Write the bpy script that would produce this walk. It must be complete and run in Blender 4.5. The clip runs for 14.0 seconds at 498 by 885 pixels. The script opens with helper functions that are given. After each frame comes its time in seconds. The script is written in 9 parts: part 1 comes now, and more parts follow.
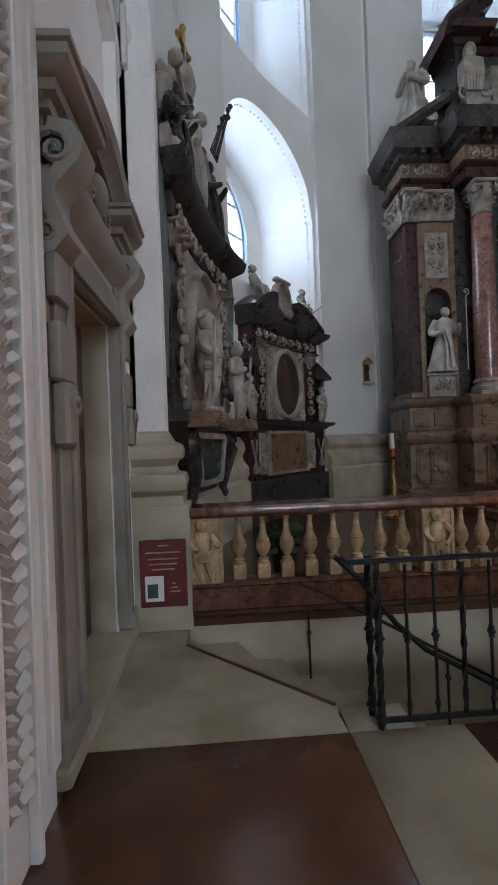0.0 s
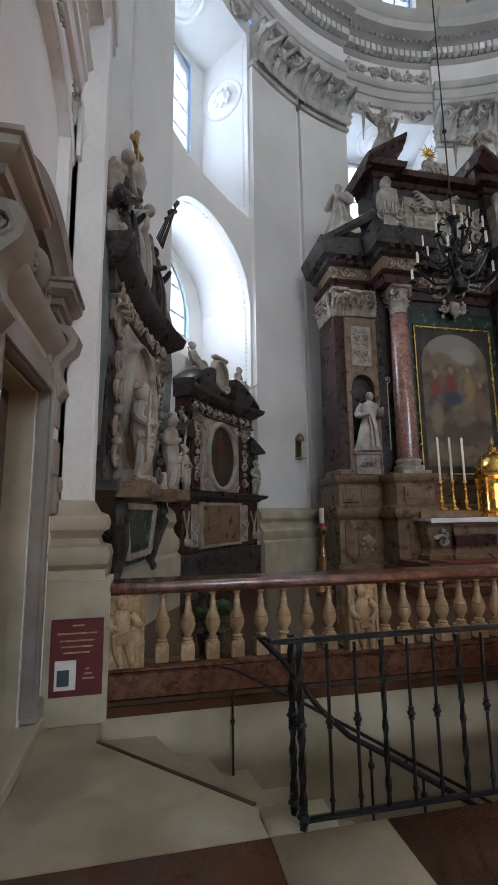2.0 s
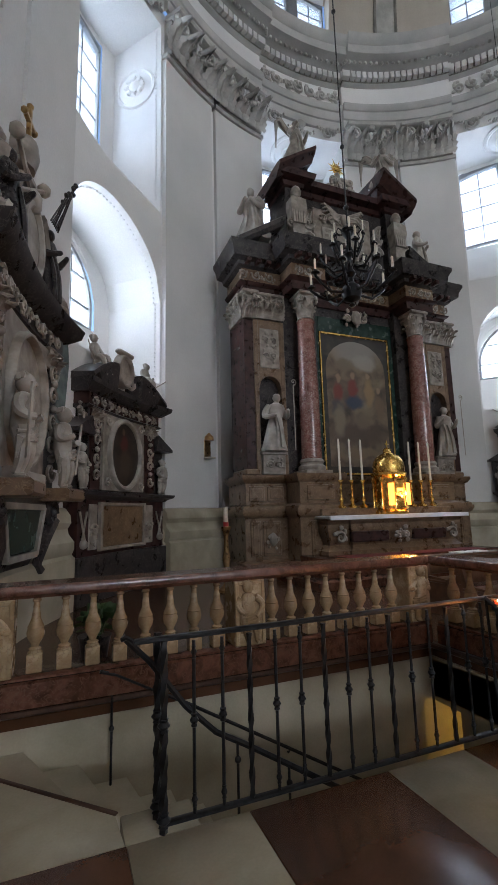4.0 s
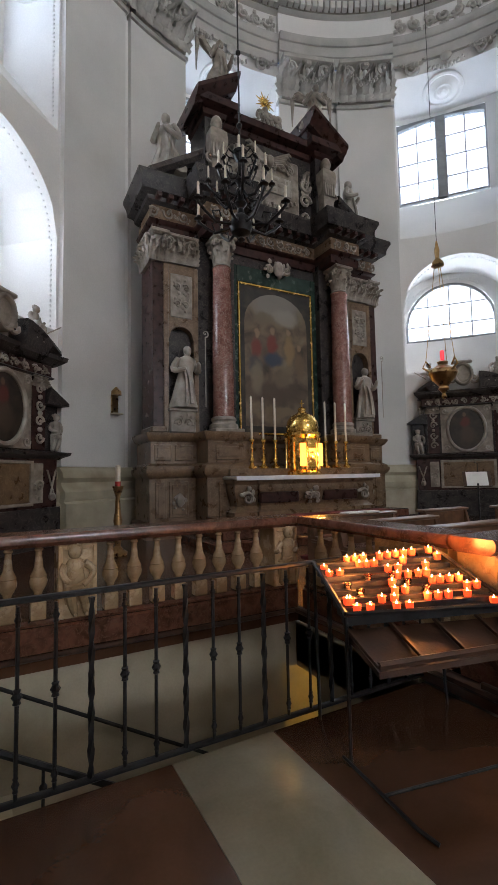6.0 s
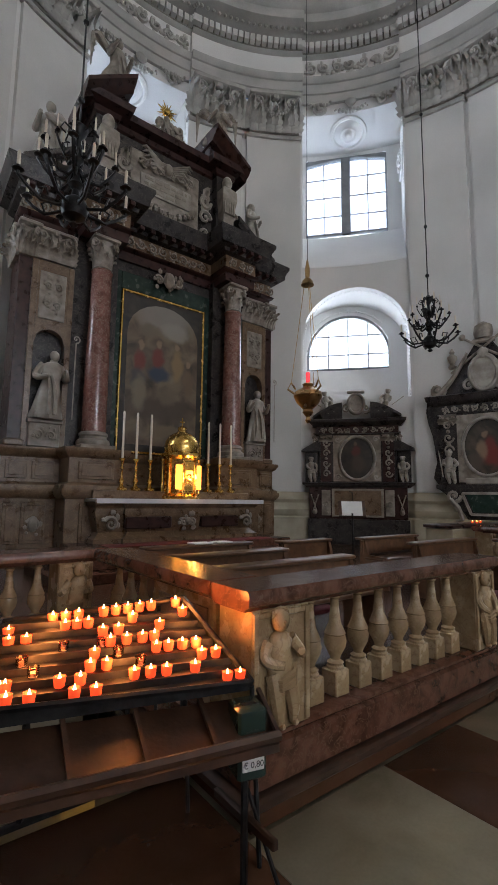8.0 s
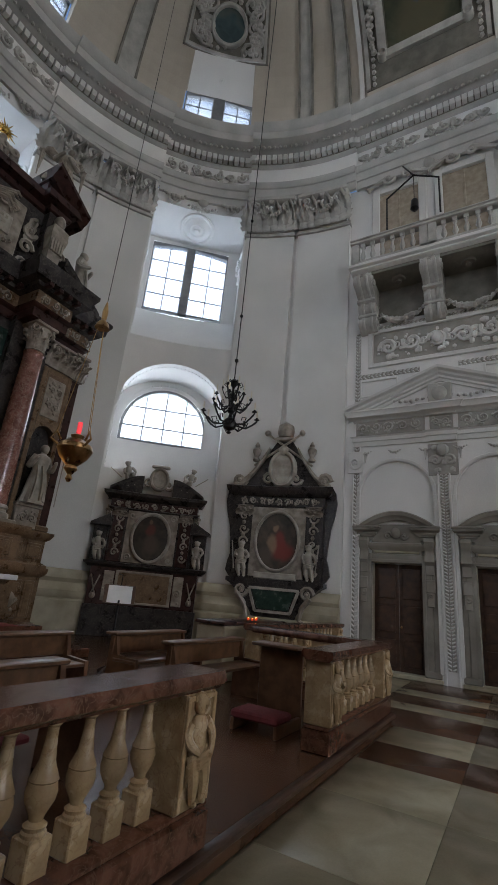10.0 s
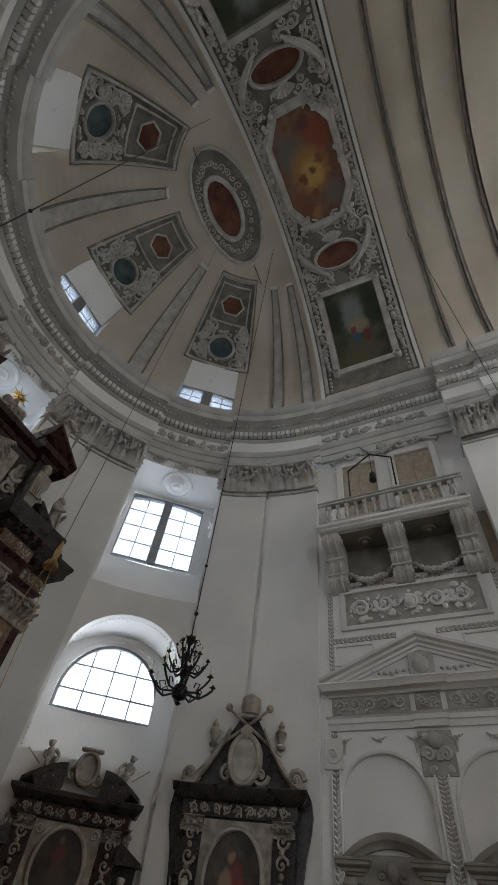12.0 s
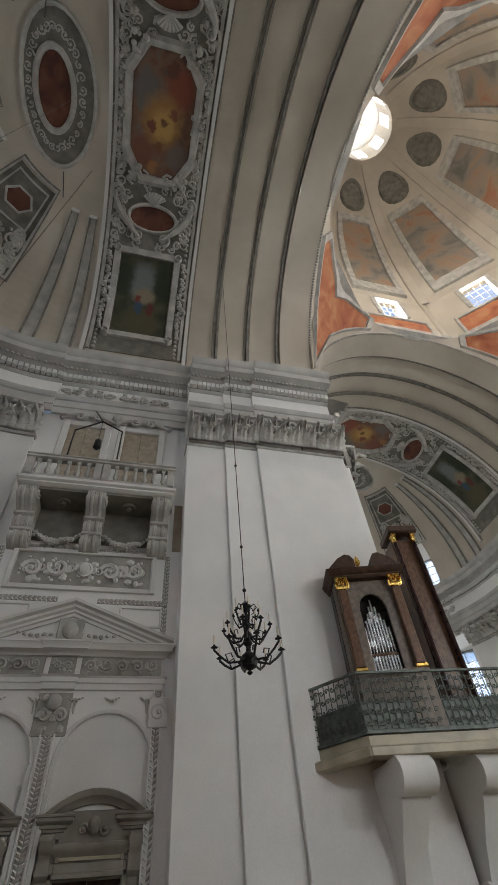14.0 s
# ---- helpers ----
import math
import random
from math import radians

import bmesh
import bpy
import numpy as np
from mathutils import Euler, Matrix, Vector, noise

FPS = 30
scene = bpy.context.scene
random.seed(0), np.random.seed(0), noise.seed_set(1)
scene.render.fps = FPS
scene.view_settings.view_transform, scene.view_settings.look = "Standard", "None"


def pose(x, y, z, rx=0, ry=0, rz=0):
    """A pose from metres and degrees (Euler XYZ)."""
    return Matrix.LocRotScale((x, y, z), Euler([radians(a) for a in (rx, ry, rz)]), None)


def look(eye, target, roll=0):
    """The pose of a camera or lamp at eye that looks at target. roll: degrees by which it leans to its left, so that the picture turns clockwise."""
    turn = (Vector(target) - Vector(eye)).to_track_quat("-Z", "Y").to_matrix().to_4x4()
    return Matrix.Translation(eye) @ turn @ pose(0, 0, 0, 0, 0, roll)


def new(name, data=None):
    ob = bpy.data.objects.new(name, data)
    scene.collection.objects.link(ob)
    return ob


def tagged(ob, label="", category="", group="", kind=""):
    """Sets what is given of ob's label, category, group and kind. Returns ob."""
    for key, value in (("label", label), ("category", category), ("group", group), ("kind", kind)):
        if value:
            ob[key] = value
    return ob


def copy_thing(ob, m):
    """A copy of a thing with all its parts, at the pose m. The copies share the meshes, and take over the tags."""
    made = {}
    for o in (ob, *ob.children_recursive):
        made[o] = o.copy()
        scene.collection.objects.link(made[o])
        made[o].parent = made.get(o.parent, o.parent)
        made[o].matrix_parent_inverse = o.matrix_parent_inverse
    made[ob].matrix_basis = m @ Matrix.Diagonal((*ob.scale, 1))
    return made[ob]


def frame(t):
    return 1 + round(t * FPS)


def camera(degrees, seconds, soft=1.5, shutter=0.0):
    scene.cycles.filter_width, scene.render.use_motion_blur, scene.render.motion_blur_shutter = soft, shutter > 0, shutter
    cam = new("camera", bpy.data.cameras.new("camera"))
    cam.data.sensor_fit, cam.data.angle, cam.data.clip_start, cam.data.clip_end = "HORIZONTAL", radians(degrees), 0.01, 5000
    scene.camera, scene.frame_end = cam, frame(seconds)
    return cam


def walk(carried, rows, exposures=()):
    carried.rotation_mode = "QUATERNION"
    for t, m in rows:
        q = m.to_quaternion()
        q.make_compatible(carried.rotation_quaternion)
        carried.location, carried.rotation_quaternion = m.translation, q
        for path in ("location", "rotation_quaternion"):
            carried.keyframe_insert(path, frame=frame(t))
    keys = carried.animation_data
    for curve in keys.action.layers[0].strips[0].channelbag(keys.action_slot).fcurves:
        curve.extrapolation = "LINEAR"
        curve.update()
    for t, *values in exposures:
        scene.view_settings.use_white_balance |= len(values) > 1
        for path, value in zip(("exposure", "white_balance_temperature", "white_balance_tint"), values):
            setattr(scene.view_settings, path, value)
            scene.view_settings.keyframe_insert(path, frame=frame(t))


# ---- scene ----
cam = camera(57.5, 14.0)
METRES, EYE, TILT, LEAN, TURN = 4.5, 1.6, 0.0, 0.0, -3.5
ROWS = [
    (0.0, 0.0, 0.0, 0.0, 0.01, 0.2, 2.13),
    (0.5, 0.004, -0.0032, 0.0015, -0.27, 4.23, 1.16),
    (1.0, 0.0047, -0.0059, 0.0015, -2.12, 6.79, 0.75),
    (1.5, 0.0072, -0.0075, 0.002, -4.86, 8.27, 0.69),
    (2.0, 0.0104, -0.0093, 0.0034, -8.11, 8.92, 0.73),
    (2.5, 0.0155, -0.0122, 0.004, -11.19, 9.31, 0.87),
    (3.0, 0.02, -0.0188, 0.0026, -14.33, 9.58, 0.93),
    (5.5, 0.2414, 0.0253, -0.0223, -22.52, 5.69, 1.7),
    (6.0, 0.3124, 0.0382, -0.0264, -24.64, 4.16, 1.08),
    (6.5, 0.3894, 0.0419, -0.0304, -26.38, 3.64, 0.59),
    (7.0, 0.4575, 0.0396, -0.0255, -28.92, 4.46, -0.4),
    (7.5, 0.5283, 0.0528, -0.0247, -32.12, 6.25, -0.88),
    (8.0, 0.5968, 0.0606, -0.0241, -34.11, 7.1, -0.68),
    (8.5, 0.667, 0.0706, -0.0252, -38.11, 6.86, -0.64),
    (9.0, 0.7346, 0.0894, -0.0296, -45.53, 7.26, -1.0),
    (11.5, 0.9341, 0.1043, 0.0081, -64.99, 43.04, -5.85),
    (12.0, 0.9259, 0.0964, 0.0075, -61.61, 50.39, -6.11),
    (12.5, 0.9247, 0.0932, 0.0068, -64.05, 53.91, -4.55),
    (13.0, 0.9292, 0.0914, 0.0072, -73.19, 54.9, -1.15),
    (13.5, 0.9335, 0.0925, 0.0084, -85.72, 53.32, 1.86),
    (14.0, 0.9379, 0.0938, 0.0091, -99.58, 47.68, 4.09),
]
EXPOSURES = [(0.0, 1.12, 5600, 9), (1.0, 1.2, 5700, 9), (2.2, 1.36, 5900, 10), (3.0, 1.2, 5850, 10), (5.5, 1.06, 6200, 12), (6.2, 1.14, 6280, 12), (7.0, 1.0, 6280, 12), (9.0, 0.7, 6100, 11), (11.5, 0.36, 6480, 10), (12.5, 0.34, 6500, 10), (13.5, 0.4, 6650, 10), (14.0, 0.55, 6650, 10)]
walk(cam, [(t, pose(0, 0, EYE, TILT, LEAN, TURN) @ pose(METRES * x, METRES * y, METRES * z, 90 + pitch, roll, yaw)) for t, x, y, z, yaw, pitch, roll in ROWS], EXPOSURES)

# world, sun and exposure
world = bpy.data.worlds.new("sky")
scene.world = world
world.use_nodes = True
sky = world.node_tree.nodes.new("ShaderNodeTexSky")
sky.sky_type, sky.sun_disc = "NISHITA", False
sky.sun_elevation, sky.sun_rotation = radians(38), radians(200)
back = world.node_tree.nodes["Background"]
back.inputs["Strength"].default_value = 0.15
world.node_tree.links.new(sky.outputs[0], back.inputs["Color"])
sun = new("sun", bpy.data.lights.new("sun", "SUN"))
sun.data.energy, sun.data.angle, sun.data.color = 1.0, radians(10), (1.0, 0.95, 0.88)
sun.matrix_world = look((0, 0, 60), (-8, 16, 48))
scene.view_settings.exposure = 0.0


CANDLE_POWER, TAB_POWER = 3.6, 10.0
LOW_POWER, HIGH_POWER, VAULT_POWER, FAR_POWER, ARM_POWER = 88.0, 84.0, 46.0, 2400.0, 1350.0


def window_light(m, w, h, power, color=(0.93, 0.96, 1.0)):
    """Sky light that stands in a window's opening; m looks into the room along -Z."""
    ob = new("window_light", bpy.data.lights.new("window_light", "AREA"))
    ob.data.shape, ob.data.size, ob.data.size_y = "RECTANGLE", w, h
    ob.data.energy, ob.data.color = power, color
    ob.matrix_world = m
    return ob


def bulb(x, y, z, power, color, size=0.03):
    ob = new("flame_light", bpy.data.lights.new("flame_light", "POINT"))
    ob.data.energy, ob.data.color, ob.data.shadow_soft_size = power, color, size
    ob.location = (x, y, z)
    return ob


# materials
def mat(name, a, b, scale=3.0, rough=0.7, metal=0.0, bump=0.15, fine=60.0, c=None, detail=6.0, rand=0.0, coat=0.0, warp=0.0, stops=(0.35, 0.65), rvar=0.12):
    """Two colours mixed by large noise, grain by small noise; c: a third colour in thin veins."""
    m = bpy.data.materials.new(name)
    m.use_nodes = True
    n, l = m.node_tree.nodes, m.node_tree.links
    p = n["Principled BSDF"]
    co = n.new("ShaderNodeTexCoord")
    big = n.new("ShaderNodeTexNoise")
    big.inputs["Scale"].default_value, big.inputs["Detail"].default_value = scale, detail
    big.inputs["Distortion"].default_value = warp
    l.new(co.outputs["Object"], big.inputs["Vector"])
    ramp = n.new("ShaderNodeValToRGB")
    ramp.color_ramp.elements[0].position, ramp.color_ramp.elements[1].position = stops
    ramp.color_ramp.elements[0].color, ramp.color_ramp.elements[1].color = (*a, 1), (*b, 1)
    l.new(big.outputs["Fac"], ramp.inputs[0])
    small = n.new("ShaderNodeTexNoise")
    small.inputs["Scale"].default_value, small.inputs["Detail"].default_value = fine, 4.0
    l.new(co.outputs["Object"], small.inputs["Vector"])
    col = ramp.outputs[0]
    if c:
        vein = n.new("ShaderNodeTexNoise")
        vein.inputs["Scale"].default_value, vein.inputs["Detail"].default_value, vein.inputs["Distortion"].default_value = scale * 1.7, 8.0, 1.2
        l.new(co.outputs["Object"], vein.inputs["Vector"])
        r2 = n.new("ShaderNodeValToRGB")
        e = r2.color_ramp.elements
        e[0].position, e[1].position = 0.47, 0.53
        mid = r2.color_ramp.elements.new(0.5)
        e = r2.color_ramp.elements
        e[0].color, e[1].color, e[2].color = (0, 0, 0, 1), (1, 1, 1, 1), (0, 0, 0, 1)
        l.new(vein.outputs["Fac"], r2.inputs[0])
        mix = n.new("ShaderNodeMix")
        mix.data_type = "RGBA"
        l.new(r2.outputs[0], mix.inputs["Factor"])
        l.new(col, mix.inputs["A"])
        mix.inputs["B"].default_value = (*c, 1)
        col = mix.outputs["Result"]
    hsv = n.new("ShaderNodeHueSaturation")
    l.new(col, hsv.inputs["Color"])
    mr = n.new("ShaderNodeMapRange")
    mr.inputs["To Min"].default_value, mr.inputs["To Max"].default_value = 0.9, 1.1
    l.new(small.outputs["Fac"], mr.inputs[0])
    val = mr.outputs[0]
    if rand:
        info = n.new("ShaderNodeObjectInfo")
        m2 = n.new("ShaderNodeMapRange")
        m2.inputs["To Min"].default_value, m2.inputs["To Max"].default_value = 1 - rand, 1 + rand
        l.new(info.outputs["Random"], m2.inputs[0])
        mul = n.new("ShaderNodeMath")
        mul.operation = "MULTIPLY"
        l.new(val, mul.inputs[0])
        l.new(m2.outputs[0], mul.inputs[1])
        val = mul.outputs[0]
    l.new(val, hsv.inputs["Value"])
    l.new(hsv.outputs[0], p.inputs["Base Color"])
    p.inputs["Metallic"].default_value = metal
    rr = n.new("ShaderNodeMapRange")
    rr.inputs["To Min"].default_value, rr.inputs["To Max"].default_value = max(0.02, rough - rvar), min(1, rough + rvar)
    l.new(big.outputs["Fac"], rr.inputs[0])
    l.new(rr.outputs[0], p.inputs["Roughness"])
    p.inputs["Coat Weight"].default_value = coat
    if bump:
        bp = n.new("ShaderNodeBump")
        bp.inputs["Strength"].default_value, bp.inputs["Distance"].default_value = bump, 0.01
        l.new(small.outputs["Fac"], bp.inputs["Height"])
        l.new(bp.outputs[0], p.inputs["Normal"])
    return m


def glow(name, color, strength):
    m = bpy.data.materials.new(name)
    m.use_nodes = True
    p = m.node_tree.nodes["Principled BSDF"]
    p.inputs["Base Color"].default_value = (*color, 1)
    p.inputs["Emission Color"].default_value, p.inputs["Emission Strength"].default_value = (*color, 1), strength
    return m


def clear(name, color, rough=0.1, alpha=0.25):
    """A thin pane or cup: mostly clear, with a glossy skin."""
    m = bpy.data.materials.new(name)
    m.use_nodes = True
    n, l = m.node_tree.nodes, m.node_tree.links
    t = n.new("ShaderNodeBsdfTransparent")
    t.inputs[0].default_value = (*color, 1)
    g = n.new("ShaderNodeBsdfGlossy")
    g.inputs["Roughness"].default_value = rough
    f = n.new("ShaderNodeFresnel")
    mul = n.new("ShaderNodeMath")
    mul.operation = "MULTIPLY"
    mul.inputs[1].default_value = alpha * 4
    l.new(f.outputs[0], mul.inputs[0])
    mix = n.new("ShaderNodeMixShader")
    l.new(mul.outputs[0], mix.inputs[0])
    l.new(t.outputs[0], mix.inputs[1])
    l.new(g.outputs[0], mix.inputs[2])
    l.new(mix.outputs[0], n["Material Output"].inputs[0])
    return m


def frosted(name, color):
    """Old leaded glass: half clear, half milky."""
    m = clear(name, color, 0.2, 0.1)
    n, l = m.node_tree.nodes, m.node_tree.links
    milk = n.new("ShaderNodeBsdfTranslucent")
    milk.inputs[0].default_value = (*color, 1)
    mix = n.new("ShaderNodeMixShader")
    mix.inputs[0].default_value = 0.12
    l.new(n["Mix Shader"].outputs[0], mix.inputs[1])
    l.new(milk.outputs[0], mix.inputs[2])
    l.new(mix.outputs[0], n["Material Output"].inputs[0])
    return m


def picture(name, colors, scale=2.0, rough=0.35, dark=0.0):
    """A painting: soft patches of several colours with brush grain."""
    m = bpy.data.materials.new(name)
    m.use_nodes = True
    n, l = m.node_tree.nodes, m.node_tree.links
    p = n["Principled BSDF"]
    co = n.new("ShaderNodeTexCoord")
    big = n.new("ShaderNodeTexNoise")
    big.inputs["Scale"].default_value, big.inputs["Detail"].default_value, big.inputs["Distortion"].default_value = scale, 3.0, 0.6
    l.new(co.outputs["Object"], big.inputs["Vector"])
    ramp = n.new("ShaderNodeValToRGB")
    e = ramp.color_ramp.elements
    e[0].position, e[1].position = 0.3, 0.72
    e[0].color, e[1].color = (*colors[0], 1), (*colors[-1], 1)
    for i, cc in enumerate(colors[1:-1]):
        x = e.new(0.3 + 0.42 * (i + 1) / (len(colors) - 1))
        x.color = (*cc, 1)
    l.new(big.outputs["Fac"], ramp.inputs[0])
    l.new(ramp.outputs[0], p.inputs["Base Color"])
    p.inputs["Roughness"].default_value = rough
    fine = n.new("ShaderNodeTexNoise")
    fine.inputs["Scale"].default_value = 40
    l.new(co.outputs["Object"], fine.inputs["Vector"])
    bp = n.new("ShaderNodeBump")
    bp.inputs["Strength"].default_value, bp.inputs["Distance"].default_value = 0.1, 0.01
    l.new(fine.outputs["Fac"], bp.inputs["Height"])
    l.new(bp.outputs[0], p.inputs["Normal"])
    return m


def painting(name, colors, spots, scale=1.5, rough=0.5, warp=0.3):
    """A picture with soft-edged figures: spots are (centre, radii, colour) on a mottled ground."""
    m = picture(name, colors, scale, rough)
    n, l = m.node_tree.nodes, m.node_tree.links
    noise = n.new("ShaderNodeTexNoise")
    noise.inputs["Scale"].default_value, noise.inputs["Detail"].default_value = 3.2, 5.0
    l.new(n["Texture Coordinate"].outputs["Object"], noise.inputs["Vector"])
    centred = n.new("ShaderNodeVectorMath")
    centred.operation = "SUBTRACT"
    centred.inputs[1].default_value = (0.5, 0.5, 0.5)
    l.new(noise.outputs["Color"], centred.inputs[0])
    bent = n.new("ShaderNodeVectorMath")
    bent.operation = "MULTIPLY_ADD"
    bent.inputs[1].default_value = (warp, warp, warp)
    l.new(centred.outputs[0], bent.inputs[0])
    l.new(n["Texture Coordinate"].outputs["Object"], bent.inputs[2])
    col = n["Color Ramp"].outputs[0]
    for centre, radii, color in spots:
        off = n.new("ShaderNodeVectorMath")
        off.operation = "SUBTRACT"
        off.inputs[1].default_value = centre
        l.new(bent.outputs[0], off.inputs[0])
        part_of = n.new("ShaderNodeVectorMath")
        part_of.operation = "DIVIDE"
        part_of.inputs[1].default_value = radii
        l.new(off.outputs[0], part_of.inputs[0])
        far = n.new("ShaderNodeVectorMath")
        far.operation = "LENGTH"
        l.new(part_of.outputs[0], far.inputs[0])
        soft = n.new("ShaderNodeMapRange")
        soft.interpolation_type = "SMOOTHSTEP"
        for key, v in (("From Min", 0.55), ("From Max", 1.2), ("To Min", 0.9), ("To Max", 0.0)):
            soft.inputs[key].default_value = v
        l.new(far.outputs["Value"], soft.inputs[0])
        mix = n.new("ShaderNodeMix")
        mix.data_type = "RGBA"
        l.new(soft.outputs[0], mix.inputs["Factor"])
        l.new(col, mix.inputs["A"])
        mix.inputs["B"].default_value = (*color, 1)
        col = mix.outputs["Result"]
    l.new(col, n["Principled BSDF"].inputs["Base Color"])
    return m


PLASTER = mat("white_plaster", (0.70, 0.70, 0.69), (0.80, 0.79, 0.77), 0.5, 0.85, bump=0.1, fine=30)
PILASTER = mat("grey_white_plaster", (0.60, 0.60, 0.58), (0.70, 0.69, 0.67), 0.45, 0.85, bump=0.1, fine=30)
STUCCO = mat("stucco", (0.36, 0.35, 0.325), (0.52, 0.51, 0.475), 2.0, 0.8, bump=0.4, fine=18)
# grey ground of the stucco, darkened to hold recess and underside shade
STUCCO_DARK = mat("grey_and_shaded_stucco", (0.13, 0.125, 0.105), (0.22, 0.21, 0.18), 2.0, 0.85, bump=0.4, fine=18)
# dusty edge fillets; shade of the dentil gaps also put into this colour
DUST_SHADE = mat("dusty_and_shaded_grey", (0.15, 0.14, 0.122), (0.25, 0.235, 0.205), 3.0, 0.9, bump=0.2)
# ground behind carvings, darker to hold the shade of its gaps
GAP_STUCCO = mat("stucco_gap_shade", (0.27, 0.26, 0.235), (0.40, 0.385, 0.35), 2.0, 0.85, bump=0.3, fine=18)
CORNICE = mat("grey_cornice_plaster", (0.40, 0.40, 0.385), (0.52, 0.51, 0.49), 1.2, 0.85, bump=0.2, fine=24)
VAULT = mat("vault_plaster", (0.44, 0.395, 0.33), (0.57, 0.52, 0.445), 0.3, 0.9, bump=0.1, fine=20)
LIME = mat("cream_limestone", (0.31, 0.275, 0.19), (0.46, 0.415, 0.31), 1.8, 0.42, bump=0.1, fine=50)
GREYSTONE = mat("grey_portal_stone", (0.185, 0.17, 0.145), (0.29, 0.27, 0.235), 2.0, 0.6, bump=0.15, fine=40)
BEIGE = mat("beige_marble", (0.30, 0.205, 0.11), (0.47, 0.35, 0.205), 7.0, 0.26, bump=0.05, c=(0.31, 0.205, 0.115), rand=0.14)
REDMARB = mat("red_marble", (0.06, 0.023, 0.014), (0.155, 0.068, 0.042), 9.0, 0.2, bump=0.05, c=(0.15, 0.078, 0.05), warp=0.8)
COLMARB = mat("pink_red_column_marble", (0.15, 0.06, 0.046), (0.26, 0.12, 0.095), 7.0, 0.2, bump=0.03, c=(0.38, 0.26, 0.21), warp=0.6)
DARKRED = mat("dark_red_marble", (0.026, 0.013, 0.012), (0.06, 0.027, 0.023), 6.0, 0.3, bump=0.04)
BLACKM = mat("black_marble", (0.02, 0.018, 0.019), (0.05, 0.044, 0.043), 4.0, 0.3, bump=0.04, c=(0.09, 0.08, 0.07))
for dark in (DARKRED, BLACKM):
    dark.node_tree.nodes["Principled BSDF"].inputs["Specular IOR Level"].default_value = 0.25
BROWNM = mat("brown_marble", (0.095, 0.057, 0.03), (0.19, 0.122, 0.07), 5.0, 0.3, bump=0.05, c=(0.24, 0.165, 0.1))
GREYM = mat("grey_carved_marble", (0.18, 0.155, 0.125), (0.36, 0.32, 0.27), 5.0, 0.45, bump=0.2, fine=30)
PALEM = mat("pale_statue_marble", (0.24, 0.215, 0.18), (0.41, 0.38, 0.33), 4.0, 0.45, bump=0.1)
CREAMTILE = mat("cream_floor_marble", (0.25, 0.22, 0.145), (0.44, 0.395, 0.29), 2.2, 0.25, bump=0.02, rand=0.1, stops=(0.25, 0.75), warp=0.5, rvar=0.03)
REDTILE = mat("red_floor_marble", (0.06, 0.026, 0.013), (0.125, 0.058, 0.031), 1.8, 0.25, bump=0.02, rand=0.14, stops=(0.25, 0.75), warp=0.5, rvar=0.03)
WOOD = mat("dark_wood", (0.035, 0.016, 0.009), (0.075, 0.036, 0.02), 8.0, 0.4, bump=0.1)
BROWNWOOD = mat("brown_wood", (0.08, 0.038, 0.018), (0.16, 0.08, 0.04), 8.0, 0.35, bump=0.1)
IRON = mat("wrought_iron", (0.012, 0.013, 0.014), (0.03, 0.031, 0.033), 20.0, 0.42, metal=0.6, bump=0.1)
GOLD = mat("gilded_brass", (0.75, 0.46, 0.10), (0.9, 0.62, 0.2), 12.0, 0.25, metal=1.0, bump=0.15, fine=40)
BRONZE = mat("dull_brass", (0.32, 0.2, 0.09), (0.5, 0.33, 0.15), 12.0, 0.3, metal=1.0, bump=0.1)
CLOTH = mat("white_altar_cloth", (0.68, 0.70, 0.75), (0.8, 0.81, 0.85), 4.0, 0.9, bump=0.2)
WAX = mat("candle_wax", (0.68, 0.62, 0.50), (0.78, 0.73, 0.62), 5.0, 0.5, bump=0.02)
REDWAX = mat("red_wax", (0.35, 0.02, 0.02), (0.45, 0.04, 0.03), 5.0, 0.4, bump=0.0)
CARPET = mat("red_carpet", (0.12, 0.02, 0.025), (0.17, 0.03, 0.035), 15.0, 0.95, bump=0.5, fine=150)
PAPER = mat("white_paper", (0.72, 0.71, 0.68), (0.8, 0.79, 0.76), 5.0, 0.8, bump=0.02)
SIGNRED = mat("dark_red_sign", (0.10, 0.012, 0.016), (0.13, 0.018, 0.022), 5.0, 0.5, bump=0.02)
SKYGLOW = glow("bright_overcast_sky", (0.88, 0.94, 1.0), 1.35)
FLAME = glow("flame", (1.0, 0.45, 0.10), 20.0)
# daylight in the lantern's panes, put into glass that glows
LANTERN_GLASS = glow("bright_lantern_glass", (0.95, 0.97, 1.0), 2.5)
PANE = frosted("window_glass", (0.86, 0.90, 0.95))
CUP = clear("red_glass_cup", (1.0, 0.22, 0.08), 0.1, 0.3)
# flame shining through the cup, put into the glass as its own glow
LITCUP = glow("candle_lit_red_glass", (0.9, 0.08, 0.02), 0.42)
CLEARCUP = clear("unlit_glass_cup", (0.8, 0.62, 0.55), 0.1, 0.4)
LEAD = mat("window_leading", (0.18, 0.19, 0.2), (0.27, 0.28, 0.3), 10.0, 0.6, bump=0.05)
FRAME = mat("grey_window_frame", (0.19, 0.2, 0.21), (0.26, 0.27, 0.28), 4.0, 0.6, bump=0.05)
SKIN, RED, BLUE, OKER = (0.26, 0.18, 0.115), (0.18, 0.03, 0.025), (0.025, 0.045, 0.085), (0.25, 0.17, 0.08)
